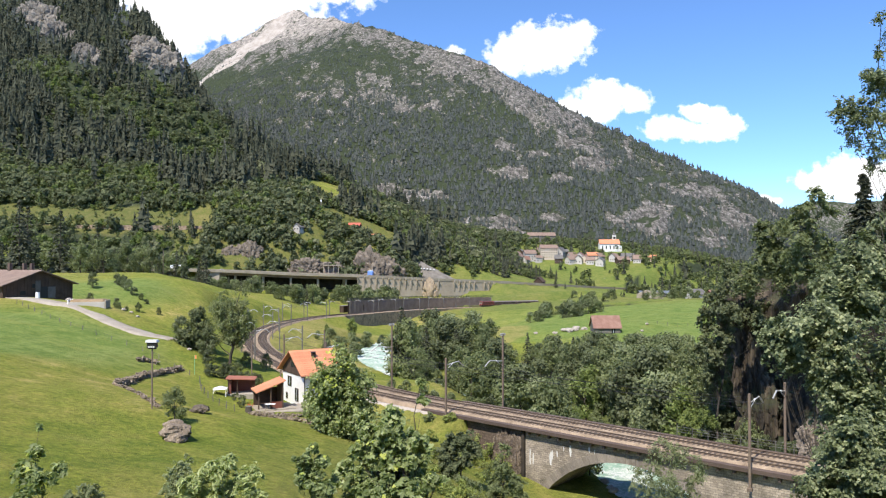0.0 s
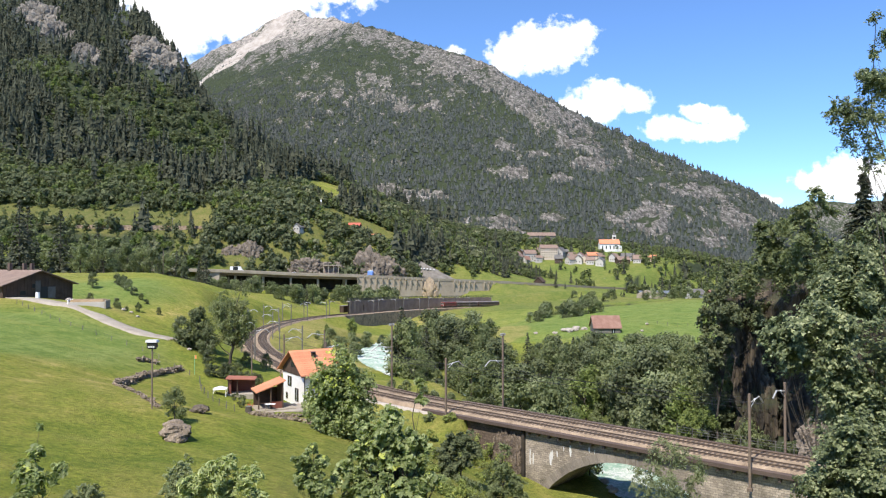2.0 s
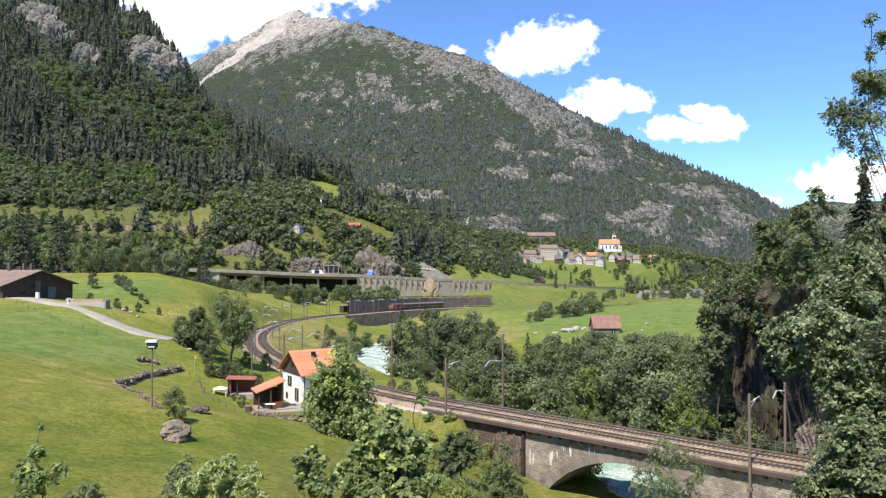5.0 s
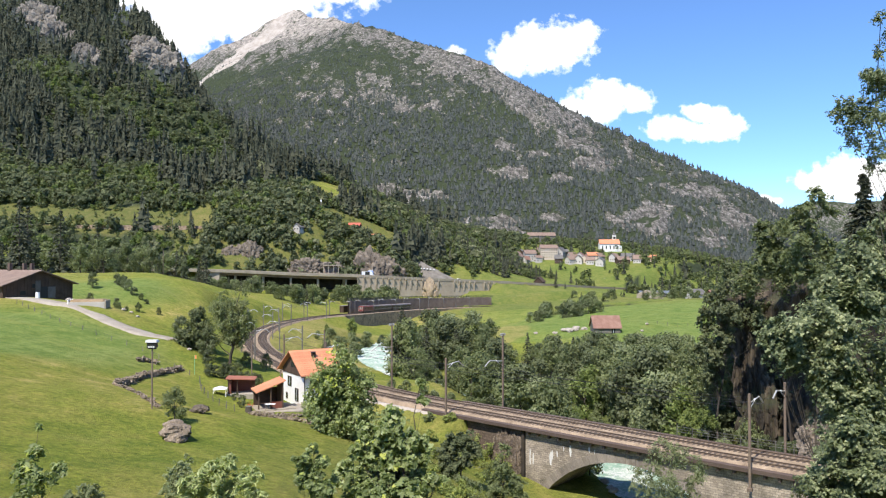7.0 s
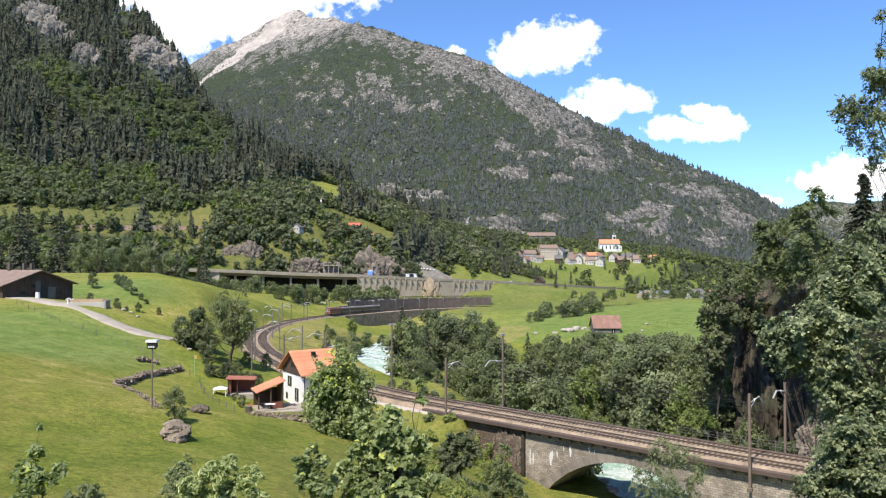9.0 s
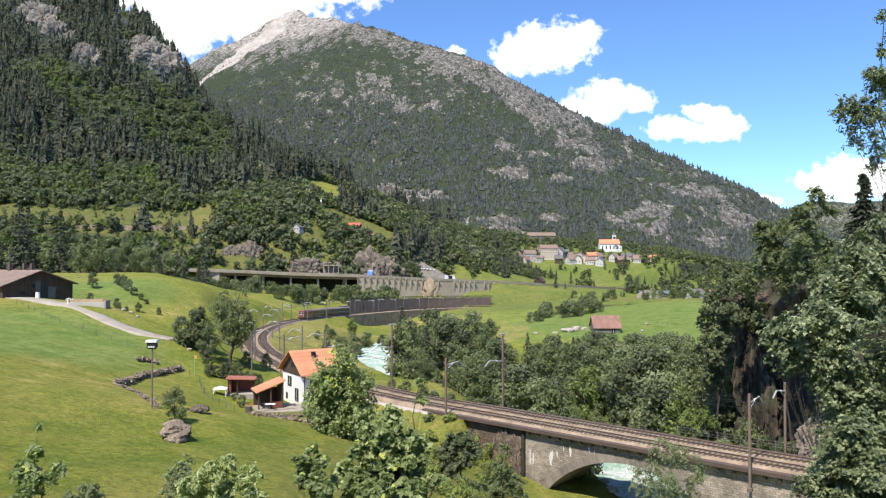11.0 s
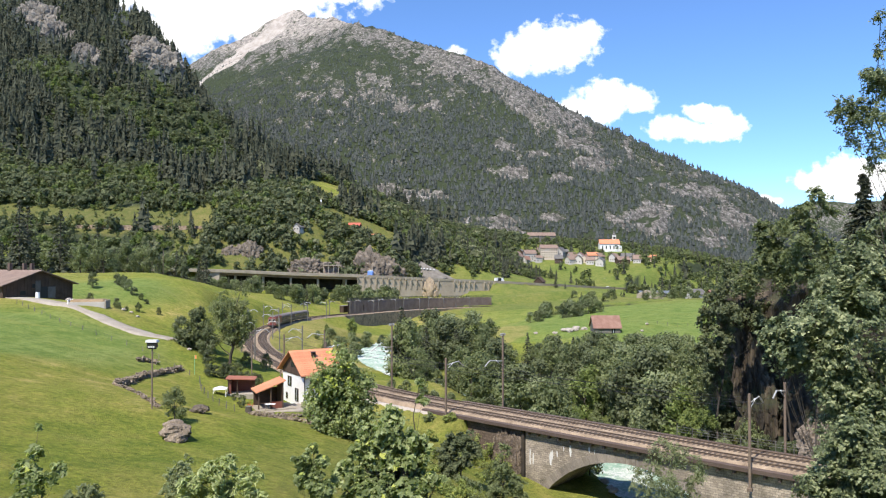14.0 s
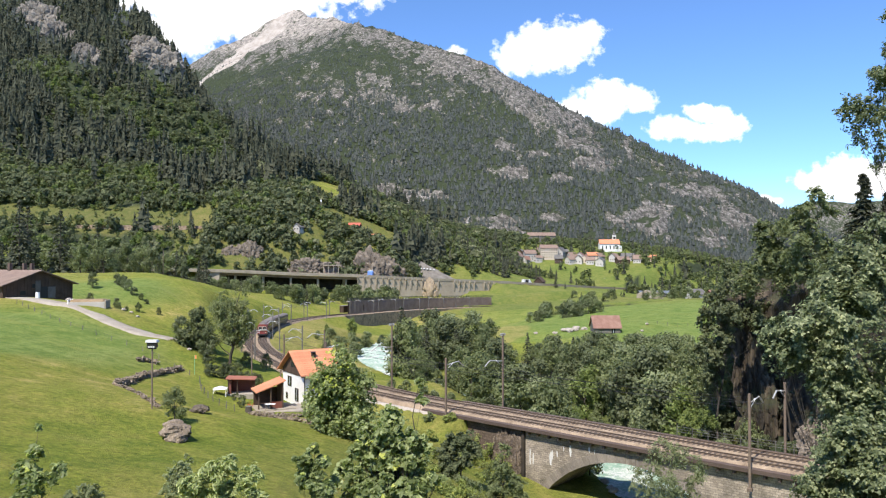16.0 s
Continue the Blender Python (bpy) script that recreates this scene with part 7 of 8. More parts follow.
def build_lane():
    pts = [(-112, 164), (-91, 158.5), (-80, 153.5), (-70, 148.5), (-62.7, 145), (-55, 141.8), (-49.5, 139.8)]
    line = spline([(x, y, 0) for x, y in pts], 1.0)
    line[:, 2] = ground(line[:, 0], line[:, 1])
    k = np.ones(9) / 9
    line[:, 2] = np.convolve(np.pad(line[:, 2], 4, "edge"), k, "valid") + 0.12
    line[-6:, 2] = ground(line[-6:, 0], line[-6:, 1]) + 0.06
    v, f = sweep(line, [(-2.1, -0.7), (-1.7, 0.0), (-0.8, 0.03), (0, 0.08), (0.8, 0.03), (1.7, 0.0), (2.1, -0.7)])
    tagged(new("lane", fast_mesh("lane", v, f, GRAVEL, True)), "pale gravel farm lane across the meadow", "lane", kind="structure")


build_lane()
pa, pb = near_index(TRACK, 1.5, 115.5), near_index(TRACK, -20, 141)
v, f = sweep(TRACK[pa:pb], [(-4.2, -0.9), (-4.4, -0.62), (-4.8, -0.6), (-5.15, -0.64), (-5.3, -1.1)])
tagged(new("gravel_path", fast_mesh("gravel_path", v, f, PALE_STONE, True)), "narrow pale gravel path beside the track", "path", kind="structure")

# ---- motorway slope: bare rock, tunnel sheds ----
for x, y, z, sx, sy, sz, k, lb in ((-107, 611, 13, 19, 10, 11, 31, "bare grey rock outcrop above the motorway"), (-55, 613, 12, 17, 12, 20, 32, "high bare grey rock outcrop above the motorway"), (-44, 615, 9, 13, 9, 15, 34, "bare grey rock outcrop above the motorway"),
                                   (-86, 612, 10, 9, 8, 11, 33, "bare grey rock outcrop above the motorway"), (-158, 616, 29, 12, 6, 9, 35, "brown rocky slide on the slope"), (-172, 613, 25, 9, 6, 9, 36, "brown rocky slide on the slope")):
    ob = new("rock_outcrop", crag_mesh(k, sx, sy, sz, ROCK))
    ob.matrix_basis = pose(x, y, z)
    tagged(ob, lb, "rock")


# tan rock standing through the motorway wall
ob = new("rock_outcrop", rock_mesh(44, 5.5, 4, 11, surface("tan_rock", [(0.16, 0.12, 0.08), (0.32, 0.25, 0.17), (0.42, 0.34, 0.25)], 0.4, 0.95, 9, 0.9, 0.2), 4, 0.25))
ob.matrix_basis = pose(-10, 592, -1)
tagged(ob, "tan rock standing out through the motorway wall", "rock")
for x, y, w, h in ROCK_FACES:
    ob = new("crag", crag_mesh(int(w + h + x), w * 1.15, h * 0.65, h * 0.85))
    ob.matrix_basis = pose(x, y, ground_at(x, y) - h * 0.1, 0, 0, 20)
    tagged(ob, "bare grey crag on the wooded slope", "crag", "crags on the slope")
hut = thing("lineside_hut", pose(-49.5, 409, -5.2, 0, 0, 62), "long low dark lineside hut before the retaining wall", "hut")
part("walls", boxed(0, 20, 4.6, 7.2, -0.5, 3.0, bevel=0.05), DARK_WOOD, hut)
part("roof", boxed(-0.4, 20.4, 4.2, 7.6, 3.0, 3.25, bevel=0.05), COACH_ROOF, hut)
tarp = thing("blue_tank", pose(-57, 599.5, 11.5), "blue plastic tank beside the motorway rocks", "tank")
part("body", boxed(-2.3, 2.3, -1.6, 1.6, -3, 3.4, bevel=0.7), plain("blue_plastic", (0.16, 0.28, 0.62), 0.5), tarp)
part("lid", boxed(-1.8, 1.8, -1.2, 1.2, 3.4, 4.0, bevel=0.25), WHITE, tarp)


def build_netted_slope():
    slope = thing("netted_slope", Matrix(), "grey sprayed-concrete slope above the motorway", "slope", kind="structure")
    rows = []
    for j in range(13):
        v = j / 12
        y, z = 633 + 20 * v, 7.5 + 16.5 * v
        x0, x1 = -46 + 8 * v, 10 - 32 * v
        rows.append([(x0 + (x1 - x0) * i / 30, y + 0.9 * float(fbm(i * 1.3, j * 1.1, 2.0, 3, 95)), z + 0.5 * float(fbm(i, j, 2.0, 3, 96))) for i in range(31)])
    i = np.arange(13 * 31).reshape(13, 31)
    f = np.stack([i[:-1, :-1], i[:-1, 1:], i[1:, 1:], i[1:, :-1]], -1).reshape(-1, 4)
    mat = surface("sprayed_concrete", [(0.10, 0.09, 0.078), (0.17, 0.155, 0.135), (0.23, 0.212, 0.188)], 0.3, 0.95, 9, 0.9, 0.3)
    mesh_part("facing", fast_mesh("facing", np.array(rows).reshape(-1, 3), f, mat, True), slope)
    for k in range(6):
        part("anchor_plate", boxed(-22 + 2.7 * k, -20.6 + 2.7 * k, 640.5, 643.5, 16.2 - 0.25 * k, 17.1 - 0.25 * k, bevel=0.1), WHITE, slope, "pale anchor plate")


build_netted_slope()
g1 = thing("tunnel_shed", pose(-94, 600.5, 12.8) @ Matrix.Diagonal((0.55, 0.6, 0.9, 1)), "small pale concrete roofed shed beside the motorway", "shed")
part("roof", boxed(0, 22, -3, 3, 6.5, 7.3, bevel=0.1), CONCRETE, g1)
for x in (0.5, 7.5, 14.5, 21.5):
    part("pillar", boxed(x - 0.4, x + 0.4, -2.6, -2.0, -3, 6.5), CONCRETE, g1)
part("back_wall", boxed(0, 22, 2.6, 3.0, -3, 6.5), DARK_CONCRETE, g1)


def build_upper_line():
    """The upper railway on its stone terrace across the slope."""
    pts = [(-400, 610), (-317, 620), (-250, 630), (-186, 642), (-165, 652)]
    line = spline([(x, y, 51.4) for x, y in pts], 6.0)
    wall_along("upper_wall", line, 5.0, 0.4, -6.5, 1.2, WALL_STONE, "brown stone terrace wall of the upper railway")
    v, f = sweep(line, [(5, 0.4), (-6, 0.4)])
    tagged(new("upper_trackbed", fast_mesh("upper_trackbed", v, f, BALLAST)), "trackbed of the upper railway on the slope", "railway", kind="structure")
    portal = thing("tunnel_portal", pose(-172, 660, 56), "dark stone tunnel portal on the slope", "portal")
    part("wall", boxed(-10, 22, 0, 3, -4, 8, bevel=0.2), WALL_STONE, portal)
    part("cap", boxed(-10.5, 22.5, -0.4, 3.4, 8, 8.8, bevel=0.1), CONCRETE, portal)


build_upper_line()

# ---- village and scattered houses ----


def far_house(x, y, w, dp, eave, ridge_h, walls, roof, label, turn=0.0, windows=True, name="house", z=None):
    z = ground_at(x, y) if z is None else z
    m = pose(x, y, z, 0, 0, turn) @ Matrix.Translation((-w / 2, -dp / 2, 0))
    win = []
    if windows:
        for fl in range(max(1, int(eave // 2.8))):
            for k in range(max(2, int(w // 2.8))):
                win.append(("front", (k + 0.5) * w / max(2, int(w // 2.8)), 0.8 + fl * 2.7, 1.1, 1.3))
            win.append(("gable", dp * 0.3, 0.8 + fl * 2.7, 1.1, 1.3))
            win.append(("gable", dp * 0.7, 0.8 + fl * 2.7, 1.1, 1.3))
    return gable_house(name, m, label, w, dp, eave, ridge_h, walls, roof, 0.7, None, win, None, "house", "village", 0.25, 4.0)


def build_village():
    grey_stone = plain("grey_render", (0.42, 0.40, 0.37), 0.85)
    tan = plain("tan_render", (0.55, 0.47, 0.37), 0.85)
    ch = thing("church", pose(191.5, 930, 36.2, 0, 0, 0), "white church with an orange roof and a slim bell tower", "church")
    nave = boxed(0, 24, 0, 11, -6, 8)
    part("nave", nave, PLASTER, ch)
    for sg in (0, 1):
        bm = bmesh.new()
        pts = [(-0.8, 7.6), (5.5, 13.2), (5.5, 13.6), (-0.8, 8.0)]
        pts = [(11 - y, z) for y, z in pts] if sg else pts
        f0, f1 = [bm.verts.new((-0.6, y, z)) for y, z in pts], [bm.verts.new((24.6, y, z)) for y, z in pts]
        bm.faces.new(f0)
        bm.faces.new(f1[::-1])
        for i in range(4):
            bm.faces.new((f0[i], f1[i], f1[(i + 1) % 4], f0[(i + 1) % 4]))
        part("roof", bm, ROOF_TILE, ch)
    for k in range(5):
        part("window", boxed(2.5 + k * 4.6, 3.9 + k * 4.6, -0.06, 0.05, 1.5, 5.6), GLASS_DARK, ch)
    for x0 in (0, 23.9):
        bm = bmesh.new()
        f0 = [bm.verts.new((x0, y, z)) for y, z in ((0, 8), (11, 8), (5.5, 13.2))]
        f1 = [bm.verts.new((x0 + 0.1, y, z)) for y, z in ((0, 8), (11, 8), (5.5, 13.2))]
        bm.faces.new(f0)
        bm.faces.new(f1[::-1])
        for i in range(3):
            bm.faces.new((f0[i], f1[i], f1[(i + 1) % 3], f0[(i + 1) % 3]))
        part("gable", bm, PLASTER, ch)
    tower = part("tower", boxed(17, 21, 7, 11, -4, 19, bevel=0.1), PLASTER, ch)
    part("belfry", boxed(17.5, 20.5, 6.95, 7.05, 14, 17), GLASS_DARK, tower)
    bm = bmesh.new()
    bmesh.ops.create_cone(bm, cap_ends=True, segments=8, radius1=2.9, radius2=0.9, depth=2.5, matrix=Matrix.Translation((19, 9, 20.2)))
    bmesh.ops.create_cone(bm, cap_ends=True, segments=8, radius1=1.0, radius2=0.05, depth=5, matrix=Matrix.Translation((19, 9, 23.5)))
    part("spire", bm, GREY_TILE, tower)
    part("porch", boxed(22, 27, 2, 8, -6, 5.5, bevel=0.1), PLASTER, ch)
    chalk = plain("chalky_render", (0.50, 0.475, 0.44), 0.85)
    far_house(85, 878, 12, 12, 5.5, 11, tan, BROWN_TILE, "tan village house with a brown roof", 60)
    far_house(101, 890, 13, 11, 8, 12, grey_stone, BROWN_TILE, "grey village house with a brown roof", 10)
    far_house(124, 900, 20, 13, 12, 16, tan, BROWN_TILE, "large pale village inn of several storeys", 5)
    far_house(139, 905, 11, 11, 7, 12, grey_stone, GREY_TILE, "grey village house with a steep roof", 60)
    far_house(147, 880, 9, 9, 5, 8.5, chalk, BROWN_TILE, "small white village house", 30)
    far_house(157, 882, 10, 9, 5, 9, chalk, GREY_TILE, "small white village house", 70)
    far_house(165, 884, 9, 9, 5, 8.5, tan, RUST_TILE, "small village house with a reddish roof", 60)
    far_house(174, 890, 13, 9, 6, 9.5, tan, ROOF_TILE, "village house with an orange roof", 8)
    far_house(179, 868, 10, 9, 5.5, 8.5, chalk, GREY_TILE, "white village house with a grey roof", 65)
    far_house(205, 872, 14, 10, 4.5, 8, DARK_WOOD, BROWN_TILE, "dark timber village house", 10)
    far_house(214, 885, 15, 9, 5, 8.5, chalk, GREY_TILE, "long white village house", 4)
    far_house(242, 880, 9, 8, 4, 7.5, tan, ROOF_TILE, "lone house with an orange roof on the hill", -20)
    rnd = random.Random(12)
    looks = ((chalk, BROWN_TILE, "small white village house with a brown roof"), (tan, BROWN_TILE, "small tan village house with a brown roof"), (DARK_WOOD, GREY_TILE, "small dark timber village house"), (chalk, RUST_TILE, "small white village house with a reddish roof"), (grey_stone, BROWN_TILE, "small grey village house with a brown roof"))
    for hx, hy in ((78, 892), (92, 902), (110, 884), (116, 912), (134, 884), (151, 893), (161, 896), (169, 876), (183, 890), (198, 884), (145, 912), (108, 905), (222, 872), (96, 880)):
        w, r2 = rnd.uniform(7, 10), looks[rnd.randrange(5)]
        far_house(hx, hy, w, w * 0.9, rnd.uniform(3.4, 5.6), rnd.uniform(7, 9), r2[0], r2[1], r2[2], rnd.uniform(-20, 80))
    far_house(84, 662, 8, 7, 3.2, 6.6, DARK_WOOD, DARK_WOOD, "dark weathered timber hay barn beside the motorway", 62, False, "hay_barn")
    far_house(-62, 693, 10, 8, 4.5, 7.5, tan, ROOF_TILE, "yellow house with an orange roof on the slope", -15)
    far_house(-82, 706, 11, 8, 3.5, 6.5, DARK_WOOD, plain("bright_red_tile", (0.5, 0.11, 0.07), 0.7), "timber house with a red roof on the slope", -10)
    far_house(-122, 644, 6, 7, 3, 5.8, grey_stone, GREY_TILE, "white house with a grey roof among the trees", 60)
    far_house(-33, 662, 17, 9, 4, 6.5, DARK_WOOD, GREY_TILE, "dark timber house with a wide grey roof", 4)
    far_house(192, 690, 30, 12, 2.6, 4.6, GREY_WOOD, plain("blue_grey_sheet", (0.13, 0.155, 0.175), 0.85), "long low workshop with a blue-grey roof", 2, False)
    far_house(208, 628, 12, 12, 5, 9, grey_stone, GREY_TILE, "grey farm building beside the valley road", 30)
    far_house(188, 522, 12, 8, 3, 5.5, RED_PAINT, RUST_TILE, "low reddish timber shed at the meadow's edge", 6, False, "shed")
    far_house(130, 1010, 36, 10, 5, 9, GREY_WOOD, BROWN_TILE, "long brown roofed gallery above the village", 0, False, z=52)
    # far motorway viaduct at the foot of the mountain
    via = thing("far_viaduct", pose(46, 1000, 43), "distant grey concrete viaduct above the trees", "bridge")
    part("deck", boxed(0, 46, -4, 4, 0, 1.8, bevel=0.1), CONCRETE, via)
    for x in (8, 23, 38):
        part("pier", boxed(x - 1, x + 1, -1.5, 1.5, -22, 0), CONCRETE, via)
    # plain retaining wall near the valley road
    wv = thing("concrete_apron", pose(150, 596, -8), "pale concrete apron wall by the valley road", "wall")
    bm = bmesh.new()
    prism(bm, [(0, -4), (22, -4), (22, 3), (18, 6), (9, 8), (2, 5)], 0, 1.5)
    part("slab", bm, CONCRETE, wv)


build_village()

# ---- masts and wires of the railway ----


def track_frame(s, offset):
    i = min(max(s, 0.0), TRACK_S[-1] - 2)
    p = np.array([np.interp(i, TRACK_S, TRACK[:, k]) for k in range(3)])
    q = np.array([np.interp(i + 1.0, TRACK_S, TRACK[:, k]) for k in range(3)])
    d = q - p
    n = math.hypot(d[0], d[1])
    return Vector((p[0] + d[1] / n * offset, p[1] - d[0] / n * offset, p[2])), math.atan2(d[1], d[0])


GALVANISED = surface("galvanised_steel", [(0.36, 0.36, 0.35), (0.55, 0.55, 0.53)], 1.0, 0.5, 10, 0.1, 0.01, 0.3)


def make_mast(height, reach, foot, mat, label, rise=0.0):
    """A catenary mast: x points across the track, towards the wire."""
    ob = thing("catenary_mast", pose(0, 0, 0), label, "mast", "catenary masts")
    bm = boxed(-0.13, 0.13, -0.13, 0.13, foot, height + rise, bevel=0.04)
    part("pole", bm, mat, ob)
    if rise:
        part("cross_arm", boxed(-0.55, 0.55, -0.1, 0.1, height + rise - 0.25, height + rise + 0.1, bevel=0.04), GALVANISED, ob, "pale cross-arm")
    bm = bmesh.new()
    for a, b, r in (((0, 0, height - 1.0), (reach * 0.72, 0, height - 0.65), 0.075), ((reach * 0.72, 0, height - 0.65), (reach, 0, height - 1.4), 0.09), ((0, 0, height - 1.7), (reach * 0.4, 0, height - 0.85), 0.05)):
        d = Vector(b) - Vector(a)
        bmesh.ops.create_cone(bm, cap_ends=True, segments=6, radius1=r, radius2=r, depth=d.length, matrix=Matrix.Translation((Vector(a) + Vector(b)) / 2) @ d.to_track_quat("Z", "Y").to_matrix().to_4x4())
    part("bracket_arm", bm, GALVANISED, ob, "pale galvanised bracket arm")
    bm = bmesh.new()
    for k in range(4):
        bmesh.ops.create_cone(bm, cap_ends=True, segments=8, radius1=0.11, radius2=0.06, depth=0.09, matrix=Matrix.Translation((reach * 0.3 + 0.12 * k, 0, height - 0.92 + 0.06 * k)))
    part("insulator", bm, WHITE, ob, "white insulator")
    part("foot_bracket", boxed(-0.28, 0.28, -0.25, 0.25, min(foot, -0.6), min(foot, -0.6) + 0.4, bevel=0.05), mat, ob)
    return ob


def build_masts():
    wood = make_mast(7.6, 3.7, -2.6, MAST_WOOD, "brown catenary mast fixed to the bridge")
    tall = make_mast(7.4, 4.2, -0.9, MAST_WOOD, "tall brown catenary mast with a short cross-arm", 3.1)
    steel = make_mast(7.4, 3.2, -0.9, MAST_STEEL, "grey steel catenary mast beside the track")
    first = True
    tops = {-1: [], 1: []}
    s0 = near_index(TRACK, 23.4, 95.2)
    places = []
    for k in range(16):
        for side in (-1, 1):
            places.append((s0 - 16.8 + k * 43.2 if k < 2 else s0 + 26.4 + (k - 1) * 32 + 1.5 * side, side))
    # uneven spans round the bend
    shift = {(1, 1): -2.0, (2, 1): -8.0, (3, 1): -12.0, (3, -1): -14.0}
    places = [(s + shift.get((i // 2, side), 0.0), side) for i, (s, side) in enumerate(places)]
    places += [(s0 + 96, 1), (s0 + 98, -1)]
    places.sort()
    for s, side in places:
        if s < 2 or s > TRACK_S[-1] - 10:
            continue
        off = side * (5.2 if s < 160 else 4.9)
        p, a = track_frame(s, off)
        turn = a + (math.pi / 2 if side > 0 else -math.pi / 2)
        m = Matrix.Translation(p) @ Matrix.Rotation(turn, 4, "Z")
        copy_thing(tall if side > 0 and s0 + 10 < s < s0 + 60 else wood if s < s0 + 80 else steel, m)
        w, _ = track_frame(s, off - side * 3.2)
        tops[side].append(w)
    for k, mast in enumerate((wood, steel, tall)):
        p, a = track_frame(TRACK_S[-1] - 14 - 34 * k, -4.9)
        mast.matrix_basis = Matrix.Translation(p) @ Matrix.Rotation(a - math.pi / 2, 4, "Z")
    for x in (-395, -352, -310, -268, -226, -190):
        y = float(np.interp(x, [-400, -317, -250, -186], [610, 620, 630, 642]))
        copy_thing(steel, pose(x, y + 2.5, 51.8, 0, 0, 80))
    for side, pts in tops.items():
        ob = thing("overhead_line", Matrix(), "thin dark overhead contact line above the track", "cable", "overhead lines")
        for h, sag, nm in ((6.1, 0.7, "carrier_wire"), (5.4, 0.0, "contact_wire")):
            for a, b in zip(pts[:-1], pts[1:]):
                ln = [np.array(a.lerp(b, u)) + [0, 0, h - sag * 4 * u * (1 - u)] for u in np.linspace(0, 1, 9)]
                v, f = tube(ln, [0.022] * 9, 4)
                mesh_part(nm, fast_mesh(nm, v, f, BLACK), ob)


build_masts()


def build_poles():
    p = thing("transformer_pole", pose(-28.9, 76, 6.8) @ Matrix.Diagonal((0.76, 0.76, 0.98, 1)), "slim dark pole carrying a pale roofed box in the meadow", "pole")
    part("pole", boxed(-0.09, 0.09, -0.09, 0.09, -0.6, 6.0, bevel=0.03), MAST_WOOD, p)
    bx = part("box", boxed(-0.6, 0.6, -0.35, 0.35, 6.15, 6.75, bevel=0.03), BLACK, p)
    for x in (-0.3, 0.0, 0.3):
        part("vent", boxed(x - 0.1, x + 0.1, -0.37, -0.33, 6.2, 6.34), WHITE, bx, "pale vent")
    bm = bmesh.new()
    prism(bm, [(-0.75, 6.72), (0.75, 6.72), (0.68, 6.95), (-0.68, 6.95)], -0.5, 0.5)
    part("box_roof", bm, WHITE, p, "white flat roof")
    part("cross_beam", boxed(-0.55, 0.55, -0.06, 0.06, 6.02, 6.15), BLACK, p)
    for x, y, h in ((-18, 128, 7.0), (-33.5, 134, 6.5), (-28, 132, 4.5), (-110, 300, 9.5), (-55, 212, 6.0)):
        q = thing("telegraph_pole", pose(x, y, ground_at(x, y)), "plain wooden telegraph pole", "pole", "telegraph poles")
        part("pole", boxed(-0.1, 0.1, -0.1, 0.1, -0.5, h, bevel=0.03), MAST_WOOD, q)
        part("pole_cap", boxed(-0.13, 0.13, -0.13, 0.13, h, h + 0.12), BLACK, q)
    a = thing("antenna_mast", pose(-112, 700, ground_at(-112, 700)), "tall slim pale antenna mast among the trees", "antenna")
    tall = 77.0 - ground_at(-112, 700)
    part("shaft", boxed(-0.28, 0.28, -0.28, 0.28, -1, tall, bevel=0.08), CONCRETE, a)
    part("aerial", boxed(-0.6, 0.6, -0.4, 0.4, tall, tall + 2.2, bevel=0.1), WHITE, a)
    part("platform", boxed(-0.9, 0.9, -0.6, 0.6, tall - 5.2, tall - 4.8, bevel=0.05), MAST_STEEL, a)
    flag = thing("marker_post", pose(-40.6, 125, ground_at(-40.6, 125)), "thin green post with an orange pennant", "post")
    part("post", boxed(-0.04, 0.04, -0.04, 0.04, -0.3, 3.2), plain("green_paint", (0.2, 0.4, 0.2)), flag)
    part("pennant", boxed(0.02, 0.3, -0.02, 0.02, 2.6, 3.2), plain("orange_cloth", (0.75, 0.25, 0.08)), flag)


build_poles()


def lattice_pylon(x, y, h):
    z = ground_at(x, y)
    ob = thing("lattice_pylon", pose(x, y, z), "grey steel lattice pylon on the wooded slope", "pylon", "pylons")
    w = h * 0.09
    pieces = []
    for sx, sy in ((-1, -1), (1, -1), (1, 1), (-1, 1)):
        pieces.append(tube([(sx * w, sy * w, -1), (sx * w * 0.3, sy * w * 0.3, h * 0.7), (0, 0, h)], [0.22, 0.18, 0.12], 4))
    for k in range(9):
        t0, t1 = k / 9 * 0.95, (k + 1) / 9 * 0.95
        a, b = w * (1 - t0 * 0.95), w * (1 - t1 * 0.95)
        pieces.append(tube([(-a, -a, t0 * h), (0, -(a + b) / 2, (t0 + t1) / 2 * h), (b, -b, t1 * h)], [0.12] * 3, 4))
        pieces.append(tube([(a, -a, t0 * h), (0, -(a + b) / 2, (t0 + t1) / 2 * h), (-b, -b, t1 * h)], [0.12] * 3, 4))
    v, f = joined(pieces)
    mesh_part("frame", fast_mesh("frame", v, f, MAST_STEEL), ob)
    pieces = [tube([(-h * 0.16, 0, h * t), (0, 0, h * t + 0.6), (h * 0.16, 0, h * t)], [0.1, 0.22, 0.1], 4) for t in (0.66, 0.78, 0.9)]
    v, f = joined(pieces)
    mesh_part("cross_arm", fast_mesh("cross_arm", v, f, MAST_STEEL), ob)


lattice_pylon(-262, 1015, 46)
lattice_pylon(-124, 915, 40)
lattice_pylon(-224, 780, 34)

# ---- the train ----


def wheel_set(ob, x):
    for y in (-0.72, 0.72):
        bm = bmesh.new()
        bmesh.ops.create_cone(bm, cap_ends=True, segments=16, radius1=0.46, radius2=0.46, depth=0.13, matrix=pose(x, y, 0.46, 90))
        part("wheel", bm, RAIL, ob)


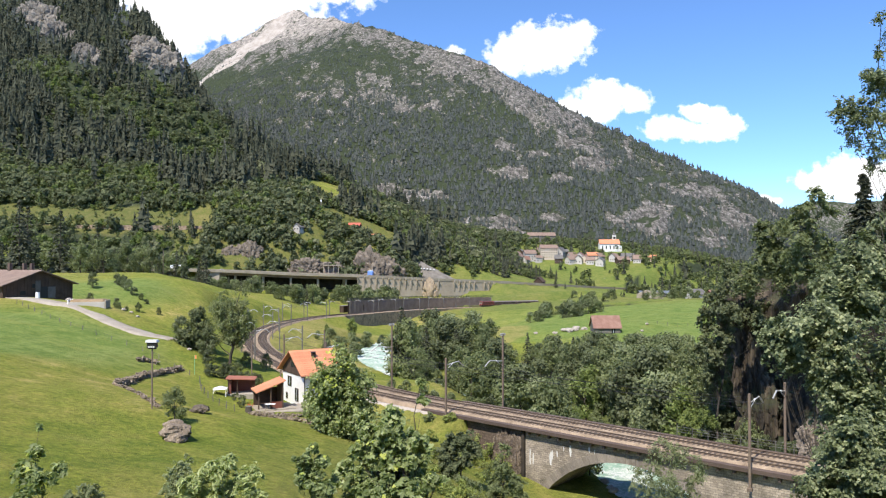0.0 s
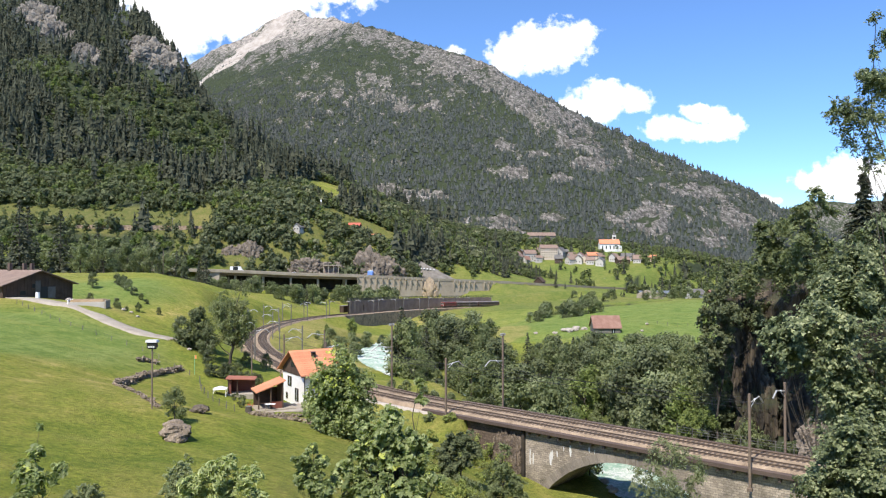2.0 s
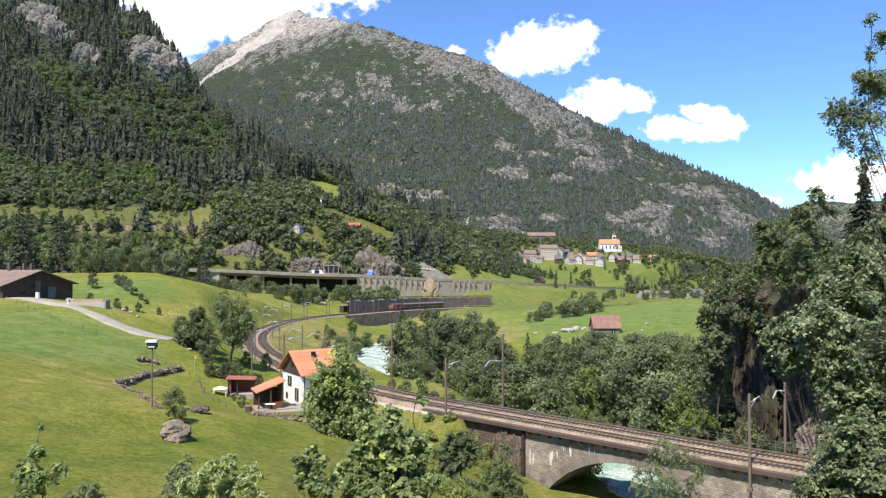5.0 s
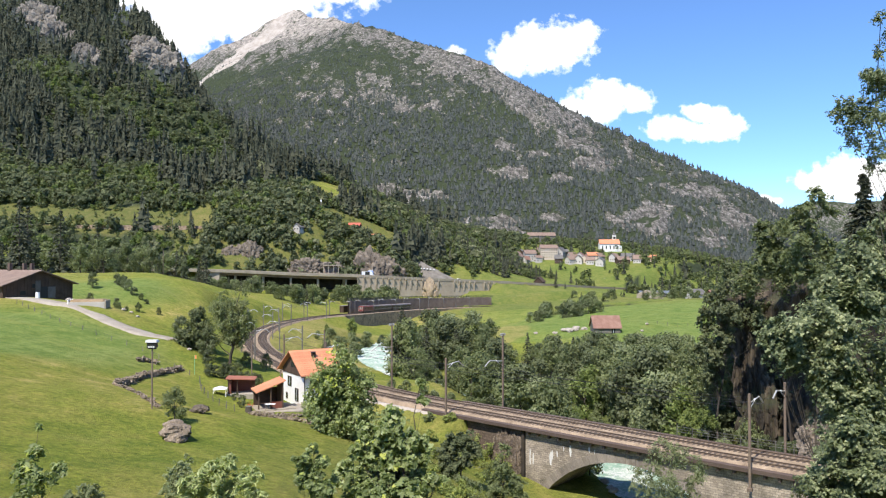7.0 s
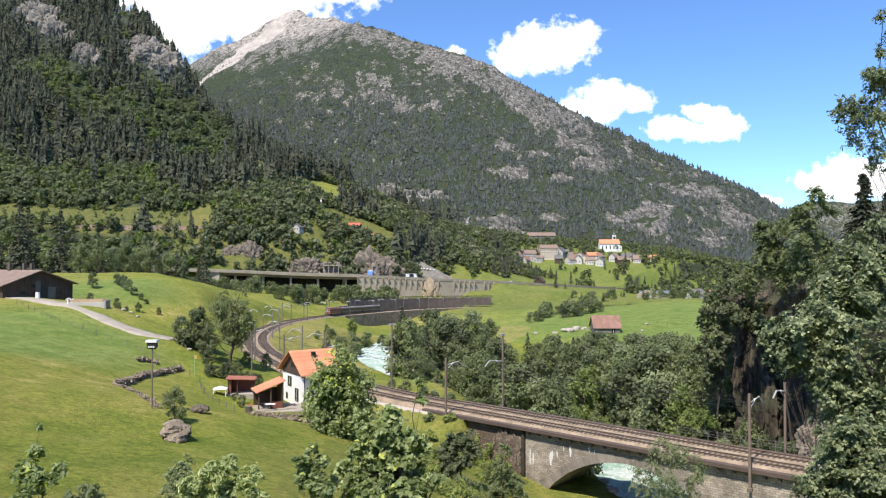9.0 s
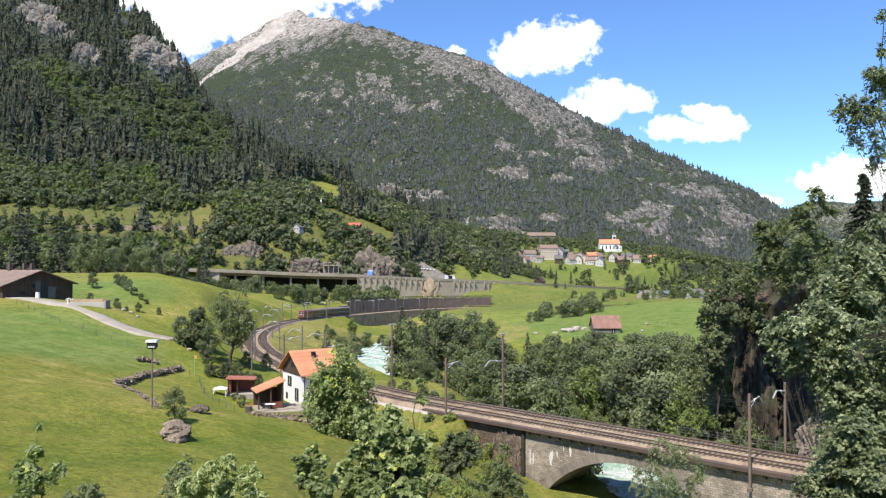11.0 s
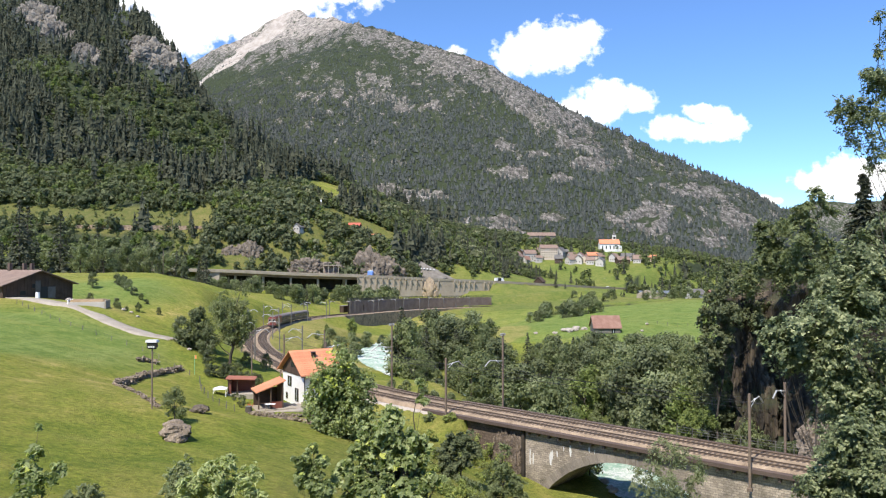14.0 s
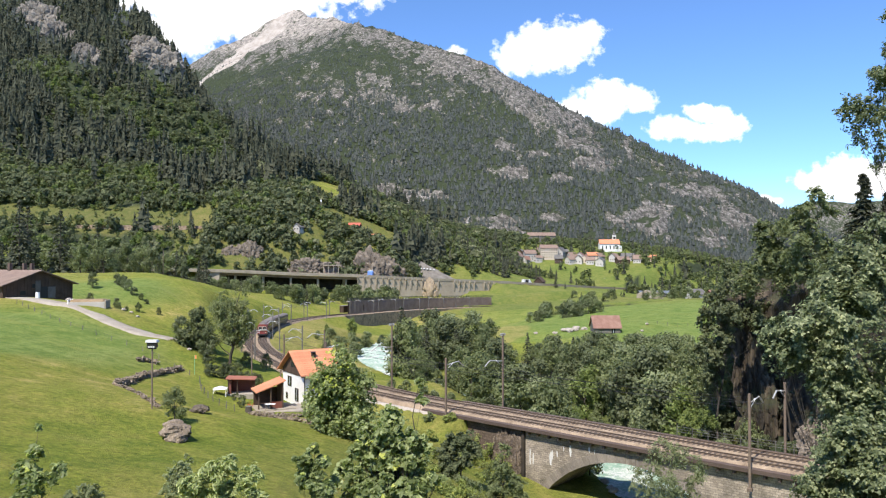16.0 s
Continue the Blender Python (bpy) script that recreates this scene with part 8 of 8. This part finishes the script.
def shell(length, width, z0, z1, crown, nose=0.0):
    """A car body with rounded roof edges, x from 0 back to -length."""
    bm = bmesh.new()
    h = width / 2
    prof = [(-h, z0), (-h, z1), (-h * 0.86, z1 + crown * 0.55), (-h * 0.5, z1 + crown * 0.92), (0, z1 + crown), (h * 0.5, z1 + crown * 0.92), (h * 0.86, z1 + crown * 0.55), (h, z1), (h, z0)]
    xs = [(0.0, 0.9), (-0.35, 0.97), (-0.8, 1.0), (-length + 0.8, 1.0), (-length + 0.35, 0.97), (-length, 0.9)]
    rings = []
    for x, k in xs:
        rings.append([bm.verts.new((x - nose * max(0, (z - z0) / (z1 - z0)) * (1 if x > -length / 2 else -1) * (1 if k < 1 else 0), y * k, z)) for y, z in prof])
    for a, b in zip(rings[:-1], rings[1:]):
        for i in range(len(prof) - 1):
            bm.faces.new((a[i], b[i], b[i + 1], a[i + 1]))
        bm.faces.new((a[-1], b[-1], b[0], a[0]))
    bm.faces.new(rings[0])
    bm.faces.new(rings[-1][::-1])
    return bm


LOCO_LEN, COACH_LEN = 15.4, 25.4


def build_loco():
    ob = thing("locomotive", pose(0, 0, 0), "dark red electric locomotive with a pale cab front hauling the train", "locomotive")
    body = part("body", shell(LOCO_LEN, 2.95, 0.85, 3.2, 0.55, 0.25), TRAIN_RED, ob)
    part("roof", boxed(-LOCO_LEN + 1.3, -1.3, -0.95, 0.95, 3.66, 3.86, bevel=0.08), COACH_ROOF, ob, "grey equipment roof")
    for x in (0.02, -LOCO_LEN + 0.1):
        front = part("cab_front", boxed(x - 0.22, x + 0.04, -1.2, 1.2, 1.9, 3.15, bevel=0.05), TRAIN_CREAM, ob, "pale cab front")
        for y in (-0.6, 0.6):
            part("windscreen", boxed(x - 0.04, x + 0.07, y - 0.45, y + 0.45, 2.35, 3.0), GLASS_DARK, front)
        for y in (-0.95, 0.95):
            part("headlight", boxed(x - 0.1, x + 0.1, y - 0.13, y + 0.13, 1.25, 1.5, bevel=0.04), LAMP_GLASS, ob)
        part("buffer_beam", boxed(x - 0.12, x + 0.1, -1.35, 1.35, 0.55, 0.95, bevel=0.03), BLACK, ob)
    for x in (-3, -5.2, -7.3, -9.5, -11.6):
        for y in (-1.48, 1.48):
            part("side_window", boxed(x - 0.45, x + 0.45, y - 0.02, y + 0.02, 2.25, 2.95), GLASS_DARK, ob)
    for y in (-1.485, 1.485):
        part("stripe", boxed(-LOCO_LEN + 0.9, -0.9, y - 0.015, y + 0.015, 1.0, 1.12), TRAIN_CREAM, ob)
    part("underframe", boxed(-LOCO_LEN + 1, -1, -1.2, 1.2, 0.35, 0.9, bevel=0.05), BLACK, ob)
    for x in (-2.2, -4.9, -9.7, -12.4):
        wheel_set(ob, x)
    for x, up in ((-3.0, False), (-LOCO_LEN + 3.0, True)):
        pieces = [tube([(x - 0.9, s, 3.86), (x + 0.3, s, 4.1 if not up else 4.6), (x - 0.6, s, 4.15 if not up else 5.35)], [0.035] * 3, 4) for s in (-0.5, 0.5)]
        pieces.append(tube([(x - 0.6, -0.8, 4.15 if not up else 5.35), (x - 0.6, 0, 4.17 if not up else 5.38), (x - 0.6, 0.8, 4.15 if not up else 5.35)], [0.04] * 3, 4))
        v, f = joined(pieces)
        mesh_part("pantograph", fast_mesh("pantograph", v, f, MAST_STEEL), ob)
    return ob


def build_coach():
    ob = thing("railway_carriage", pose(0, 0, 0), "dark brown railway carriage with a dull grey roof", "carriage", "carriages of the train")
    part("body", shell(COACH_LEN, 2.85, 0.95, 3.1, 0.12), COACH_BROWN, ob)
    bm = shell(COACH_LEN - 0.1, 2.8, 3.12, 3.2, 0.62)
    part("roof", bm, COACH_ROOF, ob)
    for k in range(12):
        for y in (-1.43, 1.43):
            part("window", boxed(-1.6 - k * 1.9 - 0.55, -1.6 - k * 1.9 + 0.55, y - 0.02, y + 0.02, 1.95, 2.8), GLASS_DARK, ob)
    for y in (-1.435, 1.435):
        part("stripe", boxed(-COACH_LEN + 0.5, -0.5, y - 0.012, y + 0.012, 1.55, 1.68), TRAIN_CREAM, ob)
    part("underframe", boxed(-COACH_LEN + 0.6, -0.6, -1.1, 1.1, 0.5, 0.97, bevel=0.04), BLACK, ob)
    for x in (-2.2, -4.2, -COACH_LEN + 4.2, -COACH_LEN + 2.2):
        wheel_set(ob, x)
    return ob


LAMP_GLASS = plain("lamp_glass", (0.7, 0.68, 0.6), 0.2)
loco = build_loco()
coach_a = build_coach()
coach_b = copy_thing(coach_a, pose(0, 0, 0))
carriages = (coach_a, coach_b)


# ---- traffic ----


def build_car(name, label, length, height, width, paint, category="car"):
    ob = thing(name, pose(0, 0, 0), label, category, "motorway traffic")
    bm = bmesh.new()
    if category == "car":
        prism(bm, [(-length / 2, 0.3), (length / 2, 0.3), (length / 2, 0.75), (length * 0.22, 0.95), (length * 0.08, height), (-length * 0.3, height), (-length * 0.48, 0.95)], -width / 2, width / 2)
    else:
        prism(bm, [(-length / 2, 0.35), (length / 2, 0.35), (length / 2, 1.0), (length * 0.4, 1.2), (length * 0.3, height), (-length / 2, height)], -width / 2, width / 2)
    part("body", bm, paint, ob)
    part("windscreen", boxed(length * 0.1, length * 0.24, -width / 2 + 0.1, width / 2 - 0.1, 1.0, height - 0.25, bevel=0.05), GLASS_DARK, ob)
    for y in (-width / 2 - 0.01, width / 2 + 0.01):
        part("side_glass", boxed(-length * 0.28, length * 0.1, y - 0.01, y + 0.01, 0.98, height - 0.12), GLASS_DARK, ob)
    for x in (-length * 0.32, length * 0.32):
        for y in (-width / 2 + 0.1, width / 2 - 0.1):
            b2 = bmesh.new()
            bmesh.ops.create_cone(b2, cap_ends=True, segments=14, radius1=0.33, radius2=0.33, depth=0.22, matrix=pose(x, y, 0.33, 90))
            part("wheel", b2, BLACK, ob)
    return ob


HW_S = np.concatenate([[0], np.cumsum(np.linalg.norm(np.diff(HIGHWAY, axis=0), axis=1))])


def highway_pose(s, lane, back=False):
    s = min(max(s, 0.5), HW_S[-1] - 1.5)
    p, q = [np.array([np.interp(s + e, HW_S, HIGHWAY[:, k]) for k in range(3)]) for e in (0, 1.0)]
    d = q - p
    n = math.hypot(d[0], d[1])
    a = math.atan2(d[1], d[0]) + (math.pi if back else 0)
    return Matrix.Translation((p[0] + d[1] / n * lane, p[1] - d[0] / n * lane, p[2] + 0.04)) @ Matrix.Rotation(a, 4, "Z")


van = build_car("box_truck", "white box truck on the motorway", 9.5, 3.6, 2.4, WHITE, "truck")
car_a = build_car("car", "silver-white car on the motorway", 4.4, 1.5, 1.8, WHITE)
car_b = build_car("car", "dark car on the motorway", 4.4, 1.5, 1.8, plain("dark_car_paint", (0.05, 0.055, 0.07), 0.3))


# ---- grass, fences and garden things ----


def build_grass():
    """Tufts over the near meadow, as one mesh."""
    r = np.random.RandomState(77)
    n = 30000
    y = 40 + 95 * r.rand(n) ** 1.3
    x = -r.uniform(-0.02, 0.62, n) * y
    keep = (fbm(x, y, 9, 3, 78) > -0.3) & ~((np.abs(x + 22) < 9) & (np.abs(y - 111) < 8))
    d, _, _ = beside(TRACK[::4], x, y)
    keep &= d > 7
    x, y = x[keep], y[keep]
    z = ground(x, y) - 0.03
    a = r.uniform(0, 6.28, len(x))
    h = r.uniform(0.04, 0.10, len(x))
    w = h * 0.55
    p = np.stack([x, y, z], -1)
    u = np.stack([np.cos(a), np.sin(a), 0 * a], -1) * w[:, None]
    tip = np.stack([r.normal(0, 0.3, len(x)) * h, r.normal(0, 0.3, len(x)) * h, h], -1)
    v = np.stack([p - u, p + u, p + tip], 1).reshape(-1, 3)
    mat = foliage("grass_blades", (0.165, 0.19, 0.026), (0.285, 0.295, 0.05), (0.4, 0.34, 0.11), 0.3, 0.7)
    tagged(new("meadow_grass", fast_mesh("meadow_grass", v, np.arange(len(v)).reshape(-1, 3), mat)), "rough grass tufts of the sunny meadow", "grass", kind="stuff")


build_grass()


def fence(label, points, step, height, mat):
    """Posts with a wire along the ground."""
    line = spline([(x, y, 0) for x, y in points], step)
    ob = thing("pasture_fence", Matrix(), label, "fence", "pasture fences")
    me = bpy.data.meshes.new("post")
    bm = boxed(-0.045, 0.045, -0.045, 0.045, -0.3, height, bevel=0.01)
    bm.to_mesh(me)
    bm.free()
    me.materials.append(mat)
    tops = []
    for i, p in enumerate(line):
        z = ground_at(p[0], p[1])
        q = new("post", me)
        q.parent = ob
        q.matrix_basis = pose(p[0], p[1], z, 3 * math.sin(i * 2.3), 3 * math.cos(i * 1.7), 0)
        tops.append((p[0], p[1], z + height * 0.9))
    for k in (0.0, 0.35):
        v, f = tube([(a, b, c - k) for a, b, c in tops], [0.012] * len(tops), 3)
        mesh_part("wire", fast_mesh("wire", v, f, BLACK), ob)


fence("grey timber posts with wire above the meadow bank", [(-84, 150.5), (-74, 141), (-64, 134), (-55, 130), (-47, 127), (-41, 124)], 3.4, 0.8, GREY_WOOD)
fence("grey timber posts with wire beside the garden", [(-38.5, 121), (-35.5, 113), (-31, 106), (-27, 101.5)], 2.4, 1.0, GREY_WOOD)
fence("grey timber posts with wire across the far meadow", [(70, 262), (90, 268), (110, 276), (130, 290)], 4.0, 1.2, GREY_WOOD)
fence("grey timber posts with wire beside the railway", [(-28, 146), (-35, 157), (-42, 172), (-49, 188), (-56, 206)], 2.6, 1.1, GREY_WOOD)


def deck_railing():
    """Iron posts with three rails along the bridge's far edge."""
    s0 = near_index(TRACK, 23.4, 95.2)
    ob = thing("railing", Matrix(), "thin grey iron railing along the far edge of the bridge", "railing")
    feet = [track_frame(s0 - 26 + 2.0 * k, 4.45)[0] for k in range(12)]
    me = bpy.data.meshes.new("post")
    bm = boxed(-0.03, 0.03, -0.03, 0.03, -0.5, 0.85, bevel=0.008)
    bm.to_mesh(me)
    bm.free()
    me.materials.append(MAST_STEEL)
    for p in feet:
        post = new("post", me)
        post.parent = ob
        post.matrix_basis = Matrix.Translation(p)
    for h in (0.2, 0.5, 0.83):
        v, f = tube([(p[0], p[1], p[2] + h) for p in feet], [0.022] * len(feet), 5)
        mesh_part("rail", fast_mesh("rail", v, f, MAST_STEEL), ob)


deck_railing()


def garden():
    tb = thing("garden_table", pose(-24.2, 107.2, 0.75), "small pale garden table in the yard", "table")
    part("tabletop", boxed(-0.7, 0.7, -0.4, 0.4, 0.7, 0.76, bevel=0.02), WHITE, tb)
    for x in (-0.6, 0.6):
        for y in (-0.3, 0.3):
            part("leg", boxed(x - 0.03, x + 0.03, y - 0.03, y + 0.03, -0.2, 0.7), GREY_WOOD, tb)
    pot = thing("flower_pot", pose(-26.9, 106.6, 0.75), "terracotta pot with red flowers beside the shed", "pot")
    bm = bmesh.new()
    bmesh.ops.create_cone(bm, cap_ends=True, segments=12, radius1=0.22, radius2=0.32, depth=0.5, matrix=Matrix.Translation((0, 0, 0.2)))
    part("pot", bm, RUST_TILE, pot)
    rnd = np.random.RandomState(5)
    c = rnd.normal(size=(60, 3)) * 0.22 + [0, 0, 0.7]
    v, f = leaf_quads(c, rnd.normal(size=(60, 3)), 0.16, rnd)
    mesh_part("flowers", fast_mesh("flowers", v, f, foliage("red_petals", (0.5, 0.06, 0.04), (0.65, 0.12, 0.08))), pot, "red flowers")
    for x, y, s, k in ((-29.5, 112.5, 1.2, 1), (-31, 114, 1.0, 2), (-28.6, 108.5, 0.9, 3)):
        z = ground_at(x, y)
        leafy("garden_shrub", "round green shrub in the garden", "bush", [(x, y, z + 0.5 * s, 0.5 * s), (x + 0.3, y, z + 0.8 * s, 0.35 * s), (x - 0.35, y, z + 0.7 * s, 0.35 * s)], (x, y + 0.05), 700, 0.16, LEAF_DARK, 380 + k, 0.04, group="garden shrubs")
    wood = thing("tree_stump", pose(-26.2, 103.2, ground_at(-26.2, 103.2)), "short weathered tree stump at the wall's end", "stump")
    bm = bmesh.new()
    bmesh.ops.create_cone(bm, cap_ends=True, segments=12, radius1=0.5, radius2=0.42, depth=0.9, matrix=Matrix.Translation((0, 0, 0.4)))
    part("stump", bm, BARK, wood)
    part("cut_face", boxed(-0.3, 0.3, -0.3, 0.3, 0.84, 0.87, bevel=0.01), GREY_WOOD, wood)


garden()

# ---- what moves ----
TRAIN_START, TRAIN_SPEED, TRAIN_BRAKE = 556.0, 23.35, 0.140


def motions():
    for ob, x, z, drift in CLOUDS:
        walk(ob, [(0.0, pose(x, 4880, z)), (16.0, pose(x + drift, 4880, z))])
    gap = 0.6
    for ob, back, length in ((loco, 0.0, LOCO_LEN), (coach_a, LOCO_LEN + gap, COACH_LEN), (coach_b, LOCO_LEN + COACH_LEN + 2 * gap, COACH_LEN)):
        rows = []
        for k in range(33):
            t = k * 0.5
            s = TRAIN_START - TRAIN_SPEED * t + TRAIN_BRAKE * t * t + back
            a, _ = track_frame(s, 1.9)
            b, _ = track_frame(s + length, 1.9)
            d = a - b
            turn = math.atan2(d.y, d.x)
            tilt = -math.atan2(d.z, math.hypot(d.x, d.y))
            rows.append((t, Matrix.Translation(a) @ Matrix.Rotation(turn, 4, "Z") @ Matrix.Rotation(tilt, 4, "Y")))
        walk(ob, rows)
    for ob, s0, speed, lane, back in ((van, 243.5, 21.2, 4.5, False), (car_a, 275.0, 26.0, 6.5, False), (car_b, 800.0, -25.0, -5.0, True)):
        walk(ob, [(t, highway_pose(s0 + speed * t - (0.22 * t * t if ob is van else 0), lane, back)) for t in np.arange(0, 16.01, 1.0)])
    for i, (ob, reach) in enumerate(NEAR_SWAY):
        home = ob.matrix_basis.copy()
        rows = []
        for k in range(33):
            t = k * 0.5
            a = reach * (0.6 * math.sin(1.9 * t + i) + 0.4 * math.sin(3.7 * t + 2.1 * i))
            b = reach * 0.6 * math.sin(2.6 * t + 1.3 * i)
            rows.append((t, home @ pose(0, 0, 0, b, a, 0)))
        walk(ob, rows)


motions()
